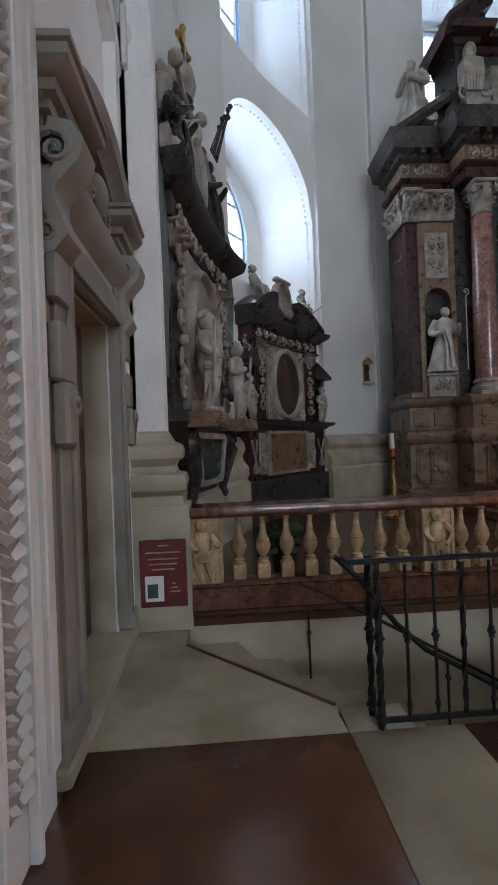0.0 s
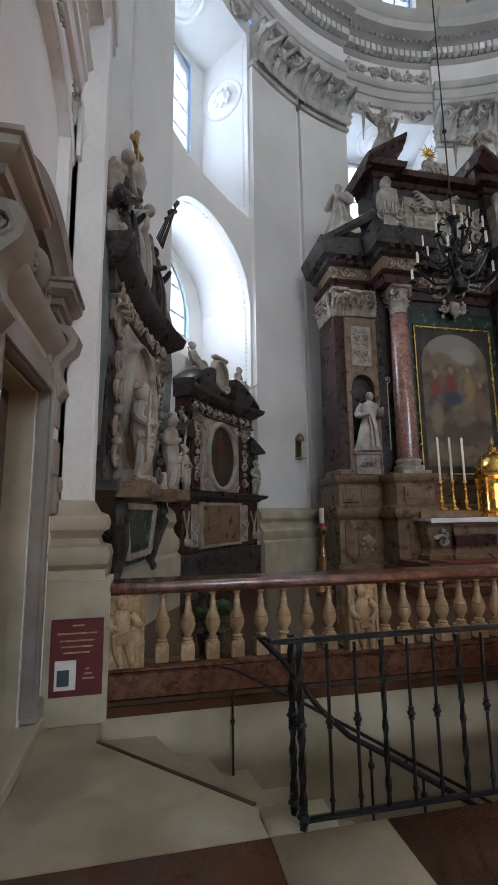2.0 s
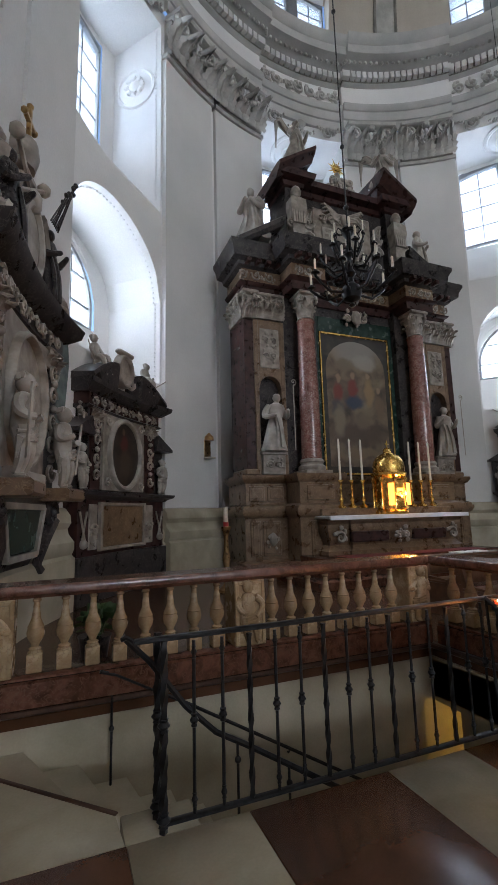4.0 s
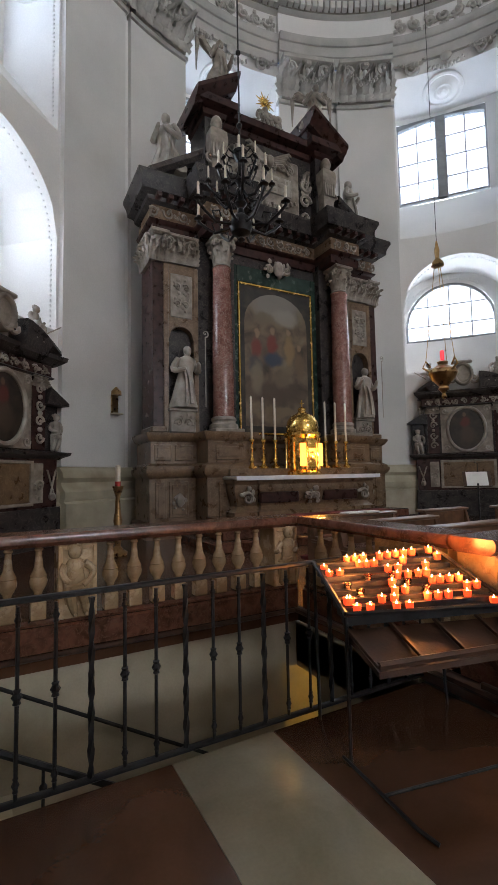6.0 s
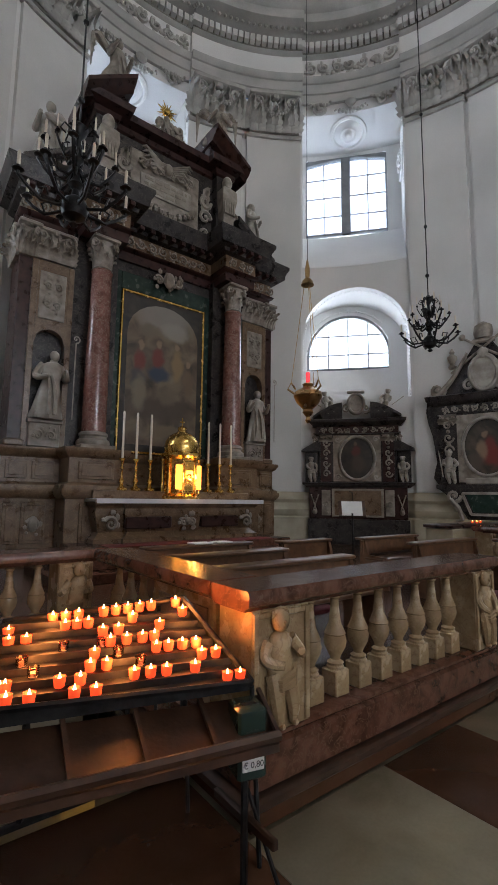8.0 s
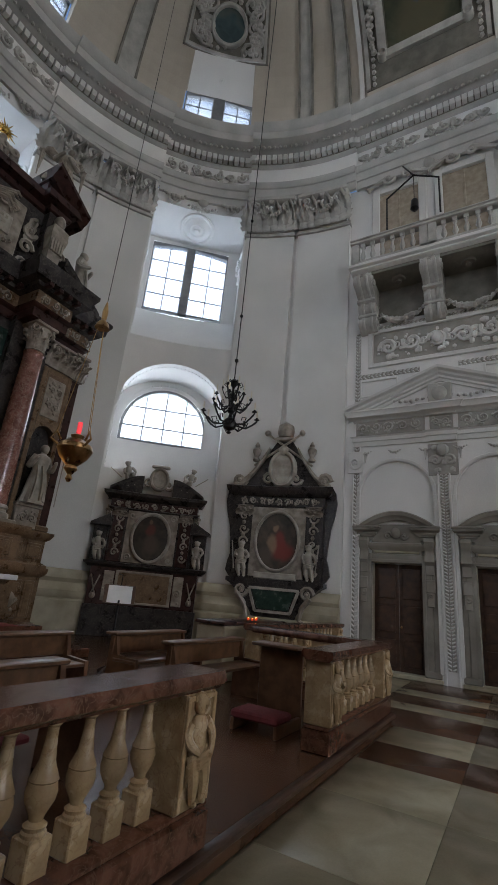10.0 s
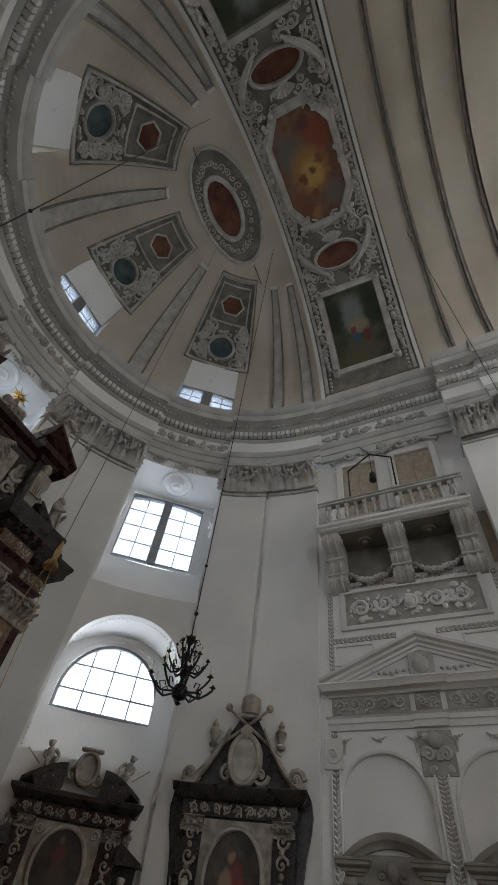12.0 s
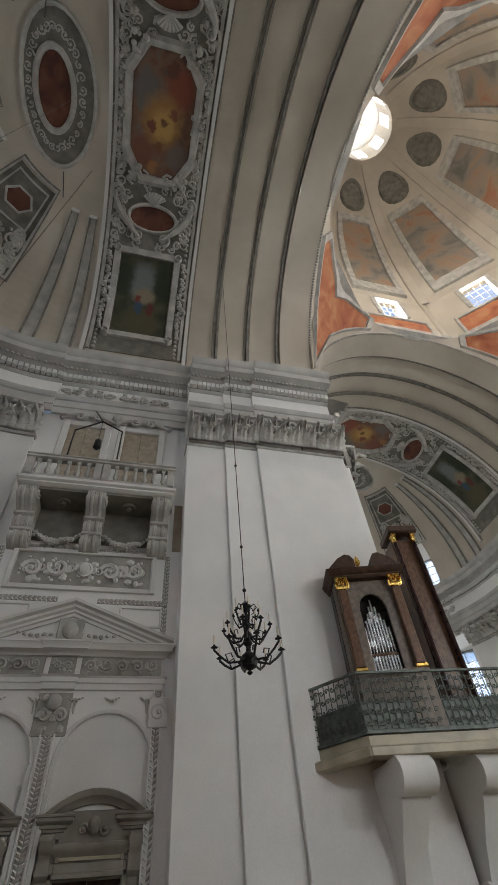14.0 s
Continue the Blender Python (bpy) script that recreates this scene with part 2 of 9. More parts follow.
ALTARPIC = painting("altar_painting", [(0.05, 0.04, 0.03), (0.11, 0.08, 0.052), (0.17, 0.125, 0.08), (0.2, 0.16, 0.11)],
                    [((x, 0, z), (rx, 9, rz), c) for x, z, rx, rz, c in (
                        (0.0, 5.95, 0.85, 0.5, (0.24, 0.225, 0.2)), (0.3, 5.6, 0.4, 0.25, (0.28, 0.26, 0.22)), (-0.4, 5.5, 0.35, 0.2, (0.16, 0.12, 0.08)),
                        (0.0, 3.6, 0.9, 0.35, (0.07, 0.05, 0.035)), (-0.62, 4.72, 0.17, 0.3, RED), (-0.14, 4.85, 0.17, 0.3, RED), (-0.12, 4.45, 0.3, 0.2, BLUE), (-0.66, 4.3, 0.2, 0.3, (0.06, 0.06, 0.06)),
                        (0.38, 4.75, 0.18, 0.42, OKER), (0.7, 4.35, 0.16, 0.4, (0.15, 0.1, 0.06)), (-0.6, 3.95, 0.2, 0.45, (0.2, 0.16, 0.11)), (0.15, 3.95, 0.3, 0.25, (0.15, 0.11, 0.07)),
                        (-0.6, 5.1, 0.08, 0.11, SKIN), (-0.13, 5.22, 0.08, 0.11, SKIN), (0.36, 5.22, 0.08, 0.11, SKIN), (0.68, 4.85, 0.07, 0.1, SKIN), (0.1, 3.1, 0.6, 0.16, (0.17, 0.12, 0.07)))], 2.0, 0.4, 0.25)
EPITAPHPIC = painting("red_robed_painting", [(0.02, 0.018, 0.016), (0.05, 0.04, 0.03), (0.09, 0.07, 0.05)],
                      [((x, 0, z), (rx, 9, rz), c) for x, z, rx, rz, c in ((0.15, 2.72, 0.36, 0.26, RED), (0.08, 3.0, 0.16, 0.3, RED), (-0.12, 2.9, 0.14, 0.3, SKIN), (-0.04, 3.34, 0.09, 0.1, SKIN), (-0.3, 2.6, 0.2, 0.3, (0.08, 0.065, 0.05)))], 3.0, 0.3, 0.2)
OVALPIC = painting("dark_figure_painting", [(0.014, 0.013, 0.013), (0.035, 0.028, 0.022), (0.06, 0.045, 0.034)],
                   [((x, 0, z), (rx, 9, rz), c) for x, z, rx, rz, c in ((-0.02, 3.0, 0.14, 0.2, (0.13, 0.03, 0.025)), (-0.03, 3.24, 0.06, 0.07, (0.16, 0.11, 0.07)), (0.02, 2.6, 0.22, 0.3, (0.075, 0.055, 0.04)))], 3.0, 0.3, 0.2)
DARKPIC = picture("dark_oval_painting", [(0.012, 0.012, 0.013), (0.03, 0.026, 0.022), (0.06, 0.045, 0.035)], 2.5)
FRESCO_RED = picture("red_fresco", [(0.07, 0.025, 0.018), (0.13, 0.045, 0.028), (0.17, 0.075, 0.045)], 1.5, 0.85)
FRESCO_BLUE = picture("blue_fresco", [(0.03, 0.05, 0.055), (0.06, 0.10, 0.11), (0.11, 0.13, 0.12)], 1.5, 0.85)
FRESCO_PALE = picture("pale_fresco", [(0.16, 0.15, 0.135), (0.26, 0.235, 0.2), (0.34, 0.24, 0.17), (0.36, 0.16, 0.09)], 0.5, 0.85)
FRESCO_ORANGE = picture("orange_fresco", [(0.28, 0.08, 0.04), (0.42, 0.15, 0.07), (0.5, 0.26, 0.13)], 1.0, 0.85)
OLDWOOD = mat("pale_old_wood", (0.30, 0.25, 0.19), (0.42, 0.36, 0.28), 6.0, 0.7, bump=0.2)
CUPGLOW = glow("lit_red_glass", (0.8, 0.05, 0.06), 0.6)
AMBER = glow("amber_glow", (1.0, 0.36, 0.04), 1.9)
BROWNPATCH = mat("brown_mottled_plaster", (0.30, 0.24, 0.17), (0.48, 0.42, 0.34), 1.5, 0.85, bump=0.1)
LEAF = mat("plant_leaf", (0.03, 0.07, 0.02), (0.06, 0.11, 0.035), 8.0, 0.5, bump=0.05)
BRONZEGREEN = mat("dark_green_metal", (0.06, 0.075, 0.065), (0.14, 0.16, 0.14), 6.0, 0.5, metal=0.4, bump=0.1)
CASEWOOD = mat("grey_brown_case_wood", (0.13, 0.105, 0.085), (0.23, 0.19, 0.155), 7.0, 0.5, bump=0.15)
PIPE = mat("organ_pipe_tin", (0.5, 0.5, 0.5), (0.62, 0.62, 0.61), 5.0, 0.25, metal=0.9, bump=0.02)
GREENM = mat("dark_green_marble", (0.013, 0.03, 0.024), (0.028, 0.055, 0.043), 6.0, 0.25, bump=0.03)


# mesh building
class Geo:
    """Vertices and faces of one mesh, gathered piece by piece."""

    def __init__(self):
        self.v, self.f = [], []

    def add(self, verts, faces, m=None):
        k = len(self.v)
        if m is not None:
            verts = [m @ Vector(p) for p in verts]
        self.v += [tuple(p) for p in verts]
        self.f += [tuple(i + k for i in q) for q in faces]
        return self

    def box(self, x0, y0, z0, x1, y1, z1, b=0.0, m=None):
        """A block, its edges cut by b."""
        if b <= 0:
            vs = [(x, y, z) for z in (z0, z1) for y in (y0, y1) for x in (x0, x1)]
            return self.add(vs, [(0, 2, 3, 1), (4, 5, 7, 6), (0, 1, 5, 4), (2, 6, 7, 3), (0, 4, 6, 2), (1, 3, 7, 5)], m)
        rings = []
        for z, i in ((z0, b), (z0 + b, 0), (z1 - b, 0), (z1, b)):
            rings.append([(x0 + i + b, y0 + i, z), (x1 - i - b, y0 + i, z), (x1 - i, y0 + i + b, z), (x1 - i, y1 - i - b, z),
                          (x1 - i - b, y1 - i, z), (x0 + i + b, y1 - i, z), (x0 + i, y1 - i - b, z), (x0 + i, y0 + i + b, z)])
        return self.loft(rings, True, True, m)

    def loft(self, rings, closed=True, caps=True, m=None):
        n = len(rings[0])
        vs = [p for r in rings for p in r]
        fs = []
        for i in range(len(rings) - 1):
            for j in range(n if closed else n - 1):
                a, b = i * n + j, i * n + (j + 1) % n
                fs.append((a, b, b + n, a + n))
        if caps:
            fs.append(tuple(range(n))[::-1])
            fs.append(tuple((len(rings) - 1) * n + j for j in range(n)))
        return self.add(vs, fs, m)

    def lathe(self, prof, n=16, m=None, a0=0.0, a1=360.0):
        """prof: (radius, z) from the bottom up, turned about z."""
        full = abs(a1 - a0) >= 360
        k = n if full else n + 1
        rings = [[(r * math.cos(radians(a0 + (a1 - a0) * j / n)), r * math.sin(radians(a0 + (a1 - a0) * j / n)), z) for j in range(k)] for r, z in prof]
        return self.loft(rings, full, full, m)

    def square(self, prof, m=None):
        """prof: (half width, z), a square turned post."""
        return self.loft([[(-r, -r, z), (r, -r, z), (r, r, z), (-r, r, z)] for r, z in prof], True, True, m)

    def prism(self, pts, z0, z1, m=None):
        """A flat outline (x, y), counter-clockwise, from z0 to z1."""
        return self.loft([[(x, y, z0) for x, y in pts], [(x, y, z1) for x, y in pts]], True, True, m)

    def tube(self, pts, rad, n=6, m=None, caps=True):
        """A round rod along pts; rad: one radius or one for each point."""
        pts = [Vector(p) for p in pts]
        rings, side = [], None
        for i, p in enumerate(pts):
            d = (pts[min(i + 1, len(pts) - 1)] - pts[max(i - 1, 0)]).normalized()
            if side is None:
                side = d.orthogonal().normalized()
            side = (side - d * side.dot(d)).normalized()
            up = d.cross(side)
            r = rad[i] if isinstance(rad, (list, tuple)) else rad
            rings.append([p + (side * math.cos(2 * math.pi * j / n) + up * math.sin(2 * math.pi * j / n)) * r for j in range(n)])
        return self.loft(rings, True, caps, m)

    def ball(self, x, y, z, rx, ry=None, rz=None, n=8, k=5, m=None):
        ry, rz = ry or rx, rz or rx
        prof = [(math.sin(math.pi * i / k), -math.cos(math.pi * i / k)) for i in range(k + 1)]
        prof[0], prof[-1] = (0.05, -1), (0.05, 1)
        mm = Matrix.Translation((x, y, z)) @ Matrix.Diagonal((rx, ry, rz, 1))
        return self.lathe(prof, n, (m @ mm) if m is not None else mm)

    def join(self, other, m=None):
        return self.add(other.v, other.f, m)

    def mesh(self, name, sharp=38):
        me = bpy.data.meshes.new(name)
        me.from_pydata(self.v, [], self.f)
        me.polygons.foreach_set("use_smooth", [True] * len(me.polygons))
        bm = bmesh.new()
        bm.from_mesh(me)
        bmesh.ops.recalc_face_normals(bm, faces=bm.faces)
        bm.to_mesh(me)
        bm.free()
        me.set_sharp_from_angle(angle=radians(sharp))
        return me


def part(name, geo, material, parent=None, label="", m=None, sharp=38):
    """Links one mesh object, under a thing or a part."""
    me = geo.mesh(name, sharp) if isinstance(geo, Geo) else geo
    if not me.materials:
        me.materials.append(material)
    ob = new(name, me)
    if parent is not None:
        ob.parent = parent
    if m is not None:
        ob.matrix_basis = m
    if label:
        tagged(ob, label)
    return ob


def thing(name, m, label, category, group="", kind=""):
    """An Empty at a thing's base, to hold its parts."""
    ob = new(name)
    ob.empty_display_size = 0.1
    ob.matrix_basis = m
    return tagged(ob, label, category, group, kind)


def structure(name, geo, material, label, category, parent=None, sharp=38):
    return tagged(part(name, geo, material, parent, sharp=sharp), label, category, kind="structure")


# plan of the arm: its apse stands on a half circle
CX, CY, R = 7.6, 4.0, 8.4
END = -7.0            # where the arm meets the crossing
MID = -15.0           # the crossing's middle
SPRING = 18.7         # foot of the vault
BAYS = (39.5, 90.0, 140.5)
HALF = 11.5           # half of a window bay, in degrees
SKEW = 1.3            # the niches lean to one side by so much at their backs


def polar(r, a, z):
    return (CX + r * math.cos(radians(a)), CY + r * math.sin(radians(a)), z)


def tangent(r, a, z):
    """A pose on the apse wall: x to the right for one who looks at the wall, y out of the room, z up."""
    x, y, _ = polar(r, a, 0)
    return pose(x, y, z, 0, 0, a - 90)


def sweep(path, prof, geo=None):
    """path: (point, inward normal) pairs in the plan; prof: (projection, z)."""
    g = geo or Geo()
    rings = [[(p[0] + n[0] * d, p[1] + n[1] * d, z) for d, z in prof] for p, n in path]
    return g.loft(rings, False, False)


def wall_path(offset, a0=0, a1=180, y_end=END, step=1.5):
    """Along the right wall, round the apse and back along the left wall; offset(kind, value) sets a break forward."""
    path = []

    def put(p, n, key, val):
        o = offset(key, val)
        path.append(((p[0] + n[0] * o, p[1] + n[1] * o), n))
    ys = sorted({round(y_end + i * (CY - y_end) / 60, 3) for i in range(61)} | {-1.0, -1.002, -2.4, -2.402, -3.6, -3.602})
    for y in ys:
        put((CX + R, y), (-1, 0), "wall", y)
    a = 0.0
    marks = [0.0]
    for lo, hi in [(b - HALF, b + HALF) for b in BAYS]:
        marks += [lo, lo + 0.02, hi, hi + 0.02]
    marks += [i * step for i in range(int(180 / step) + 1)] + [180.0]
    for a in sorted(set(marks)):
        x, y, _ = polar(R, a, 0)
        put((x, y), (-math.cos(radians(a)), -math.sin(radians(a))), "arc", a)
    for y in reversed(ys):
        put((CX - R, y), (1, 0), "wall", y)
    return path


def in_bay(a):
    return any(b - HALF < a < b + HALF + 0.01 for b in BAYS)


def breaks(key, val):
    if key == "arc":
        return 0.0 if in_bay(val) else 0.14
    return 0.05 if val > -1.001 else (0.6 if val > -2.401 else (0.72 if val > -3.601 else 0.85))


# the apse wall, its niches and windows
ARM = []              # the shell of this arm, repeated for the other arms


def arch_top(x, half, spring):
    return spring + math.sqrt(max(0.0, half * half - x * x))


def low_niche(da):
    return (4.7, arch_top(R * math.sin(radians(da)), R * math.sin(radians(HALF)), 6.8))


def apse_wall():
    g = Geo()
    deep = R + 1.5
    steps = sorted({round(i * 1.5, 2) for i in range(121)} | {round(b + HALF * k / 12, 3) for b in BAYS for k in range(-12, 13)})
    for a, b in zip(steps, steps[1:]):
        mid = (a + b) / 2
        bay = next((c for c in BAYS if abs(mid - c) < HALF), None)
        if bay is None:
            g.add([polar(R, a, 0), polar(R, b, 0), polar(R, b, 15.4), polar(R, a, 15.4)], [(0, 1, 2, 3)])
            continue
        (s0, t0), (s1, t1) = low_niche(a - bay), low_niche(b - bay)
        g.add([polar(R, a, 0), polar(R, b, 0), polar(R, b, s1), polar(R, a, s0)], [(0, 1, 2, 3)])
        g.add([polar(R, a, t0), polar(R, b, t1), polar(R, b, 9.25), polar(R, a, 9.25)], [(0, 1, 2, 3)])
        g.add([polar(R, a, 14.9), polar(R, b, 14.9), polar(R, b, 15.4), polar(R, a, 15.4)], [(0, 1, 2, 3)])
        # sills and soffits
        for z0, z1, y0, y1 in ((s0, s1, s0, s1), (t0, t1, t0, t1), (9.25, 9.25, 11.2, 11.2), (14.9, 14.9, 14.55, 14.55)):
            g.add([polar(R, a, z0), polar(R, b, z1), polar(deep, b + SKEW, y1), polar(deep, a + SKEW, y0)], [(0, 1, 2, 3)])
        # wall behind the niche, round the window
        wa, wb = [deep * math.sin(radians(q - bay)) for q in (a, b)]
        if max(abs(wa), abs(wb)) < 1.47:
            ha, hb = arch_top(wa, 1.47, 6.65), arch_top(wb, 1.47, 6.65)
            g.add([polar(deep, a + SKEW, 4.7), polar(deep, b + SKEW, 4.7), polar(deep, b + SKEW, 6.1), polar(deep, a + SKEW, 6.1)], [(0, 1, 2, 3)])
            g.add([polar(deep, a + SKEW, ha), polar(deep, b + SKEW, hb), polar(deep, b + SKEW, t1), polar(deep, a + SKEW, t0)], [(0, 1, 2, 3)])
        else:
            g.add([polar(deep, a + SKEW, 4.7), polar(deep, b + SKEW, 4.7), polar(deep, b + SKEW, t1), polar(deep, a + SKEW, t0)], [(0, 1, 2, 3)])
        if max(abs(wa), abs(wb)) < 1.5:
            g.add([polar(deep, a + SKEW, 14.36), polar(deep, b + SKEW, 14.36), polar(deep, b + SKEW, 14.55), polar(deep, a + SKEW, 14.55)], [(0, 1, 2, 3)])
        else:
            g.add([polar(deep, a + SKEW, 11.2), polar(deep, b + SKEW, 11.2), polar(deep, b + SKEW, 14.55), polar(deep, a + SKEW, 14.55)], [(0, 1, 2, 3)])
    for c in BAYS:
        for s in (-HALF, HALF):
            for z0, z1, y0, y1 in ((4.7, 6.8, 4.7, 6.8), (9.25, 14.9, 11.2, 14.55)):
                g.add([polar(R, c + s, z0), polar(R, c + s, z1), polar(deep, c + s + SKEW, y1), polar(deep, c + s + SKEW, y0)], [(0, 1, 2, 3)])
    return g


wall_apse = structure("wall_apse", apse_wall(), PLASTER, "curved white plastered apse wall with deep window niches", "wall", sharp=30)
ARM.append(wall_apse)
shell = Geo()
for z0, z1 in ((0, 16),):
    for a in range(0, 180, 3):
        shell.add([polar(R + 2.0, a, z0), polar(R + 2.0, a + 3, z0), polar(R + 2.0, a + 3, 4.4), polar(R + 2.0, a, 4.4)], [(0, 1, 2, 3)])
part("outer_face", shell, PLASTER, wall_apse)


def lunette_window(m, parent_label):
    """A half-round leaded window in the lower niche."""
    w = thing("window_1", m, parent_label, "window", kind="structure")
    half, sill, spring = 1.47, -0.55, 0.0
    g = Geo()
    pts = [(-half, sill)] + [(-half * math.cos(math.pi * i / 20), half * math.sin(math.pi * i / 20)) for i in range(21)] + [(half, sill)]
    rings = []
    for y, k in ((-0.06, 1.0), (-0.06, 0.94), (0.08, 0.94), (0.08, 1.0)):
        rings.append([(x * k, y, z * k if z > 0 else (z if z > sill else sill + (1 - k) * 1.2)) for x, z in pts])
    g.loft(rings + rings[:1], True, False)
    part("window_frame", g, FRAME, w)
    bars = Geo()
    for x in (-0.7, 0.0, 0.7):
        bars.box(x - 0.02, -0.02, sill, x + 0.02, 0.02, math.sqrt(half * half - x * x) - 0.03)
    for z in (0.02, 0.72):
        hw = math.sqrt(max(0.01, half * half - max(0, z) ** 2)) - 0.03
        bars.box(-hw, -0.02, z - 0.02, hw, 0.02, z + 0.02)
    part("glazing_bars", bars, LEAD, w)
    p = Geo().add([(x * 0.97, 0.01, z) for x, z in pts], [tuple(range(len(pts)))])
    pane = part("pane", p, PANE, w)
    pane.visible_shadow = False
    return w


def tall_window(m, w_half=1.5, h=2.7, parent_label="", bar=0.34):
    """A window of two leaded lights beside a stout mullion."""
    w = thing("window_2", m, parent_label, "window", kind="structure")
    g = Geo()
    g.box(-w_half, -0.08, 0, -w_half + 0.06, 0.1, h, 0.01).box(w_half - 0.06, -0.08, 0, w_half, 0.1, h, 0.01)
    g.box(-w_half + 0.06, -0.08, 0, w_half - 0.06, 0.1, 0.06, 0.01)
    rings = []
    for y, flat in ((-0.08, 0), (0.1, 0), (0.1, 1), (-0.08, 1)):
        rings.append([(x * w_half, y, h + 0.03 if flat else h - 0.2 + 0.17 * (1 - x * x)) for x in [i / 8 - 1 for i in range(17)]])
    g.loft([list(r) for r in zip(*rings)], True, True)
    part("window_frame", g, FRAME, w)
    part("mullion", Geo().box(-bar / 2, -0.14, 0, bar / 2, 0.1, h, 0.03), FRAME, w)
    for s in (-1, 1):
        x0, x1 = sorted((s * bar / 2, s * (w_half - 0.06)))
        bars = Geo().box((x0 + x1) / 2 - 0.02, -0.02, 0.05, (x0 + x1) / 2 + 0.02, 0.02, h)
        for i in range(1, 4):
            bars.box(x0, -0.02, h * i / 4 - 0.02, x1, 0.02, h * i / 4 + 0.02)
        part("glazing_bars", bars, LEAD, w)
        pane = part("pane", Geo().box(x0, 0.0, 0.05, x1, 0.012, h), PANE, w)
        pane.visible_shadow = False
    return w


for bay in BAYS:
    lunette_window(tangent(R + 1.52, bay + SKEW, 6.65), "half-round leaded window with grey frame, bright daylight behind")
    tall_window(tangent(R + 1.52, bay + SKEW, 11.3), 1.5, 3.05, "tall leaded window of two lights with grey mullion")
    for z0, z1, half in ((5.0, 9.4, 2.4), (10.4, 16.0, 2.4)):
        tagged(part("backdrop", Geo().box(-half, 0, z0, half, 0.02, z1), SKYGLOW, m=tangent(R + 3.0, bay + SKEW, 0)), "plain bright overcast sky beyond the window", "sky", kind="structure").visible_shadow = False
    x, y, z = polar(R + 1.9, bay + SKEW, 7.0)
    window_light(look((x, y, z), (CX, CY, z - 1.2)), 2.9, 2.0, LOW_POWER)
    x, y, z = polar(R + 1.9, bay + SKEW, 12.7)
    window_light(look((x, y, z), (CX, CY, z - 2.5)), 2.9, 2.7, HIGH_POWER)

# flat pilasters on the apse wall, in pairs between the bays
PAIRS = [(1.5, 14.3), (15.3, 27.5), (51.5, 64.4), (65.6, 78.5), (101.5, 114.4), (115.6, 128.5), (152.5, 164.7), (165.7, 178.5)]


def curved_slab(a0, a1, z0, z1, d, g=None, back=0.0):
    g = g or Geo()
    n = max(2, int((a1 - a0) / 1.5))
    rings = []
    for i in range(n + 1):
        a = a0 + (a1 - a0) * i / n
        rings.append([polar(R - back, a, z0), polar(R - d, a, z0), polar(R - d, a, z1), polar(R - back, a, z1)])
    return g.loft(rings, True, True)


for a0, a1 in PAIRS:
    p = thing("pilaster", Matrix.Identity(4), "broad flat grey-white plaster pilaster on the apse wall", "pilaster", "apse pilasters", "structure")
    part("shaft", curved_slab(a0, a1, 1.75, 13.9, 0.12, back=-0.02), PILASTER, p)
    g = curved_slab(a0 - 0.3, a1 + 0.3, 13.86, 13.98, 0.2, back=-0.02)
    part("astragal", g, STUCCO, p)
    ARM.append(p)

# stone plinth round the apse
PLINTH = [(0, 0), (0.22, 0), (0.22, 0.95), (0.16, 1.0), (0.2, 1.08), (0.2, 1.2), (0.1, 1.32), (0.08, 1.4), (0.14, 1.5), (0.12, 1.62), (0.04, 1.72), (0.0, 1.74)]
plinth = Geo()
base_run = wall_path(lambda k, v: breaks(k, v) - 0.02)
for keep in (lambda p: p[1] >= CY + 0.02, lambda p: p[1] < -0.8 and p[0] > CX, lambda p: p[1] < -0.8 and p[0] < CX):
    run = [q for q in base_run if keep(q[0])]
    sweep(run, PLINTH, plinth)
    for p, n in (run[0], run[-1]):
        plinth.add([(p[0] + n[0] * d, p[1] + n[1] * d, z) for d, z in PLINTH], [tuple(range(len(PLINTH)))])

# the entablature: architrave, frieze, dentils, cornice
ENT = [
    ("architrave", CORNICE, [(0.0, 15.3), (0.1, 15.3), (0.1, 15.62), (0.15, 15.64), (0.15, 15.98), (0.2, 16.0), (0.26, 16.12), (0.26, 16.22), (0.06, 16.24)]),
    ("frieze", PLASTER, [(0.06, 16.24), (0.06, 17.05)]),
    ("bed_mould", CORNICE, [(0.06, 17.05), (0.14, 17.08), (0.2, 17.14)]),
    # shade between the dentils, put into the band's dark colour
    ("dentil_ground", DUST_SHADE, [(0.2, 17.14), (0.2, 17.48)]),
    ("cornice", CORNICE, [(0.2, 17.48), (0.36, 17.52), (0.44, 17.62), (0.5, 17.64), (0.86, 17.68), (0.86, 18.0), (0.92, 18.04), (1.02, 18.22), (1.04, 18.32), (1.0, 18.34), (0.3, 18.46), (0.0, 18.5)]),
]
entab = thing("entablature", Matrix.Identity(4), "grey-white stucco entablature with dentils running round the apse", "cornice", kind="structure")
for nm, mt, prof in ENT:
    part(nm, sweep(wall_path(breaks), prof), mt, entab)
# dentils and the egg row over them
dent, eggs = Geo(), Geo()
run = wall_path(breaks, step=1.5)
for (p, n), (q, _) in zip(run, run[1:]):
    d = Vector((q[0] - p[0], q[1] - p[1]))
    if d.length < 0.05:
        continue
    k = max(1, round(d.length / 0.25))
    for i in range(k):
        c = Vector(p) + d * ((i + 0.5) / k)
        ang = math.degrees(math.atan2(n[1], n[0])) - 90
        dent.box(-0.075, 0.18, 17.2, 0.075, 0.38, 17.45, m=pose(c.x, c.y, 0, 0, 0, ang))
        eggs.ball(0, 0.55, 17.62, 0.07, 0.06, 0.07, 6, 4, m=pose(c.x, c.y, 0, 0, 0, ang))
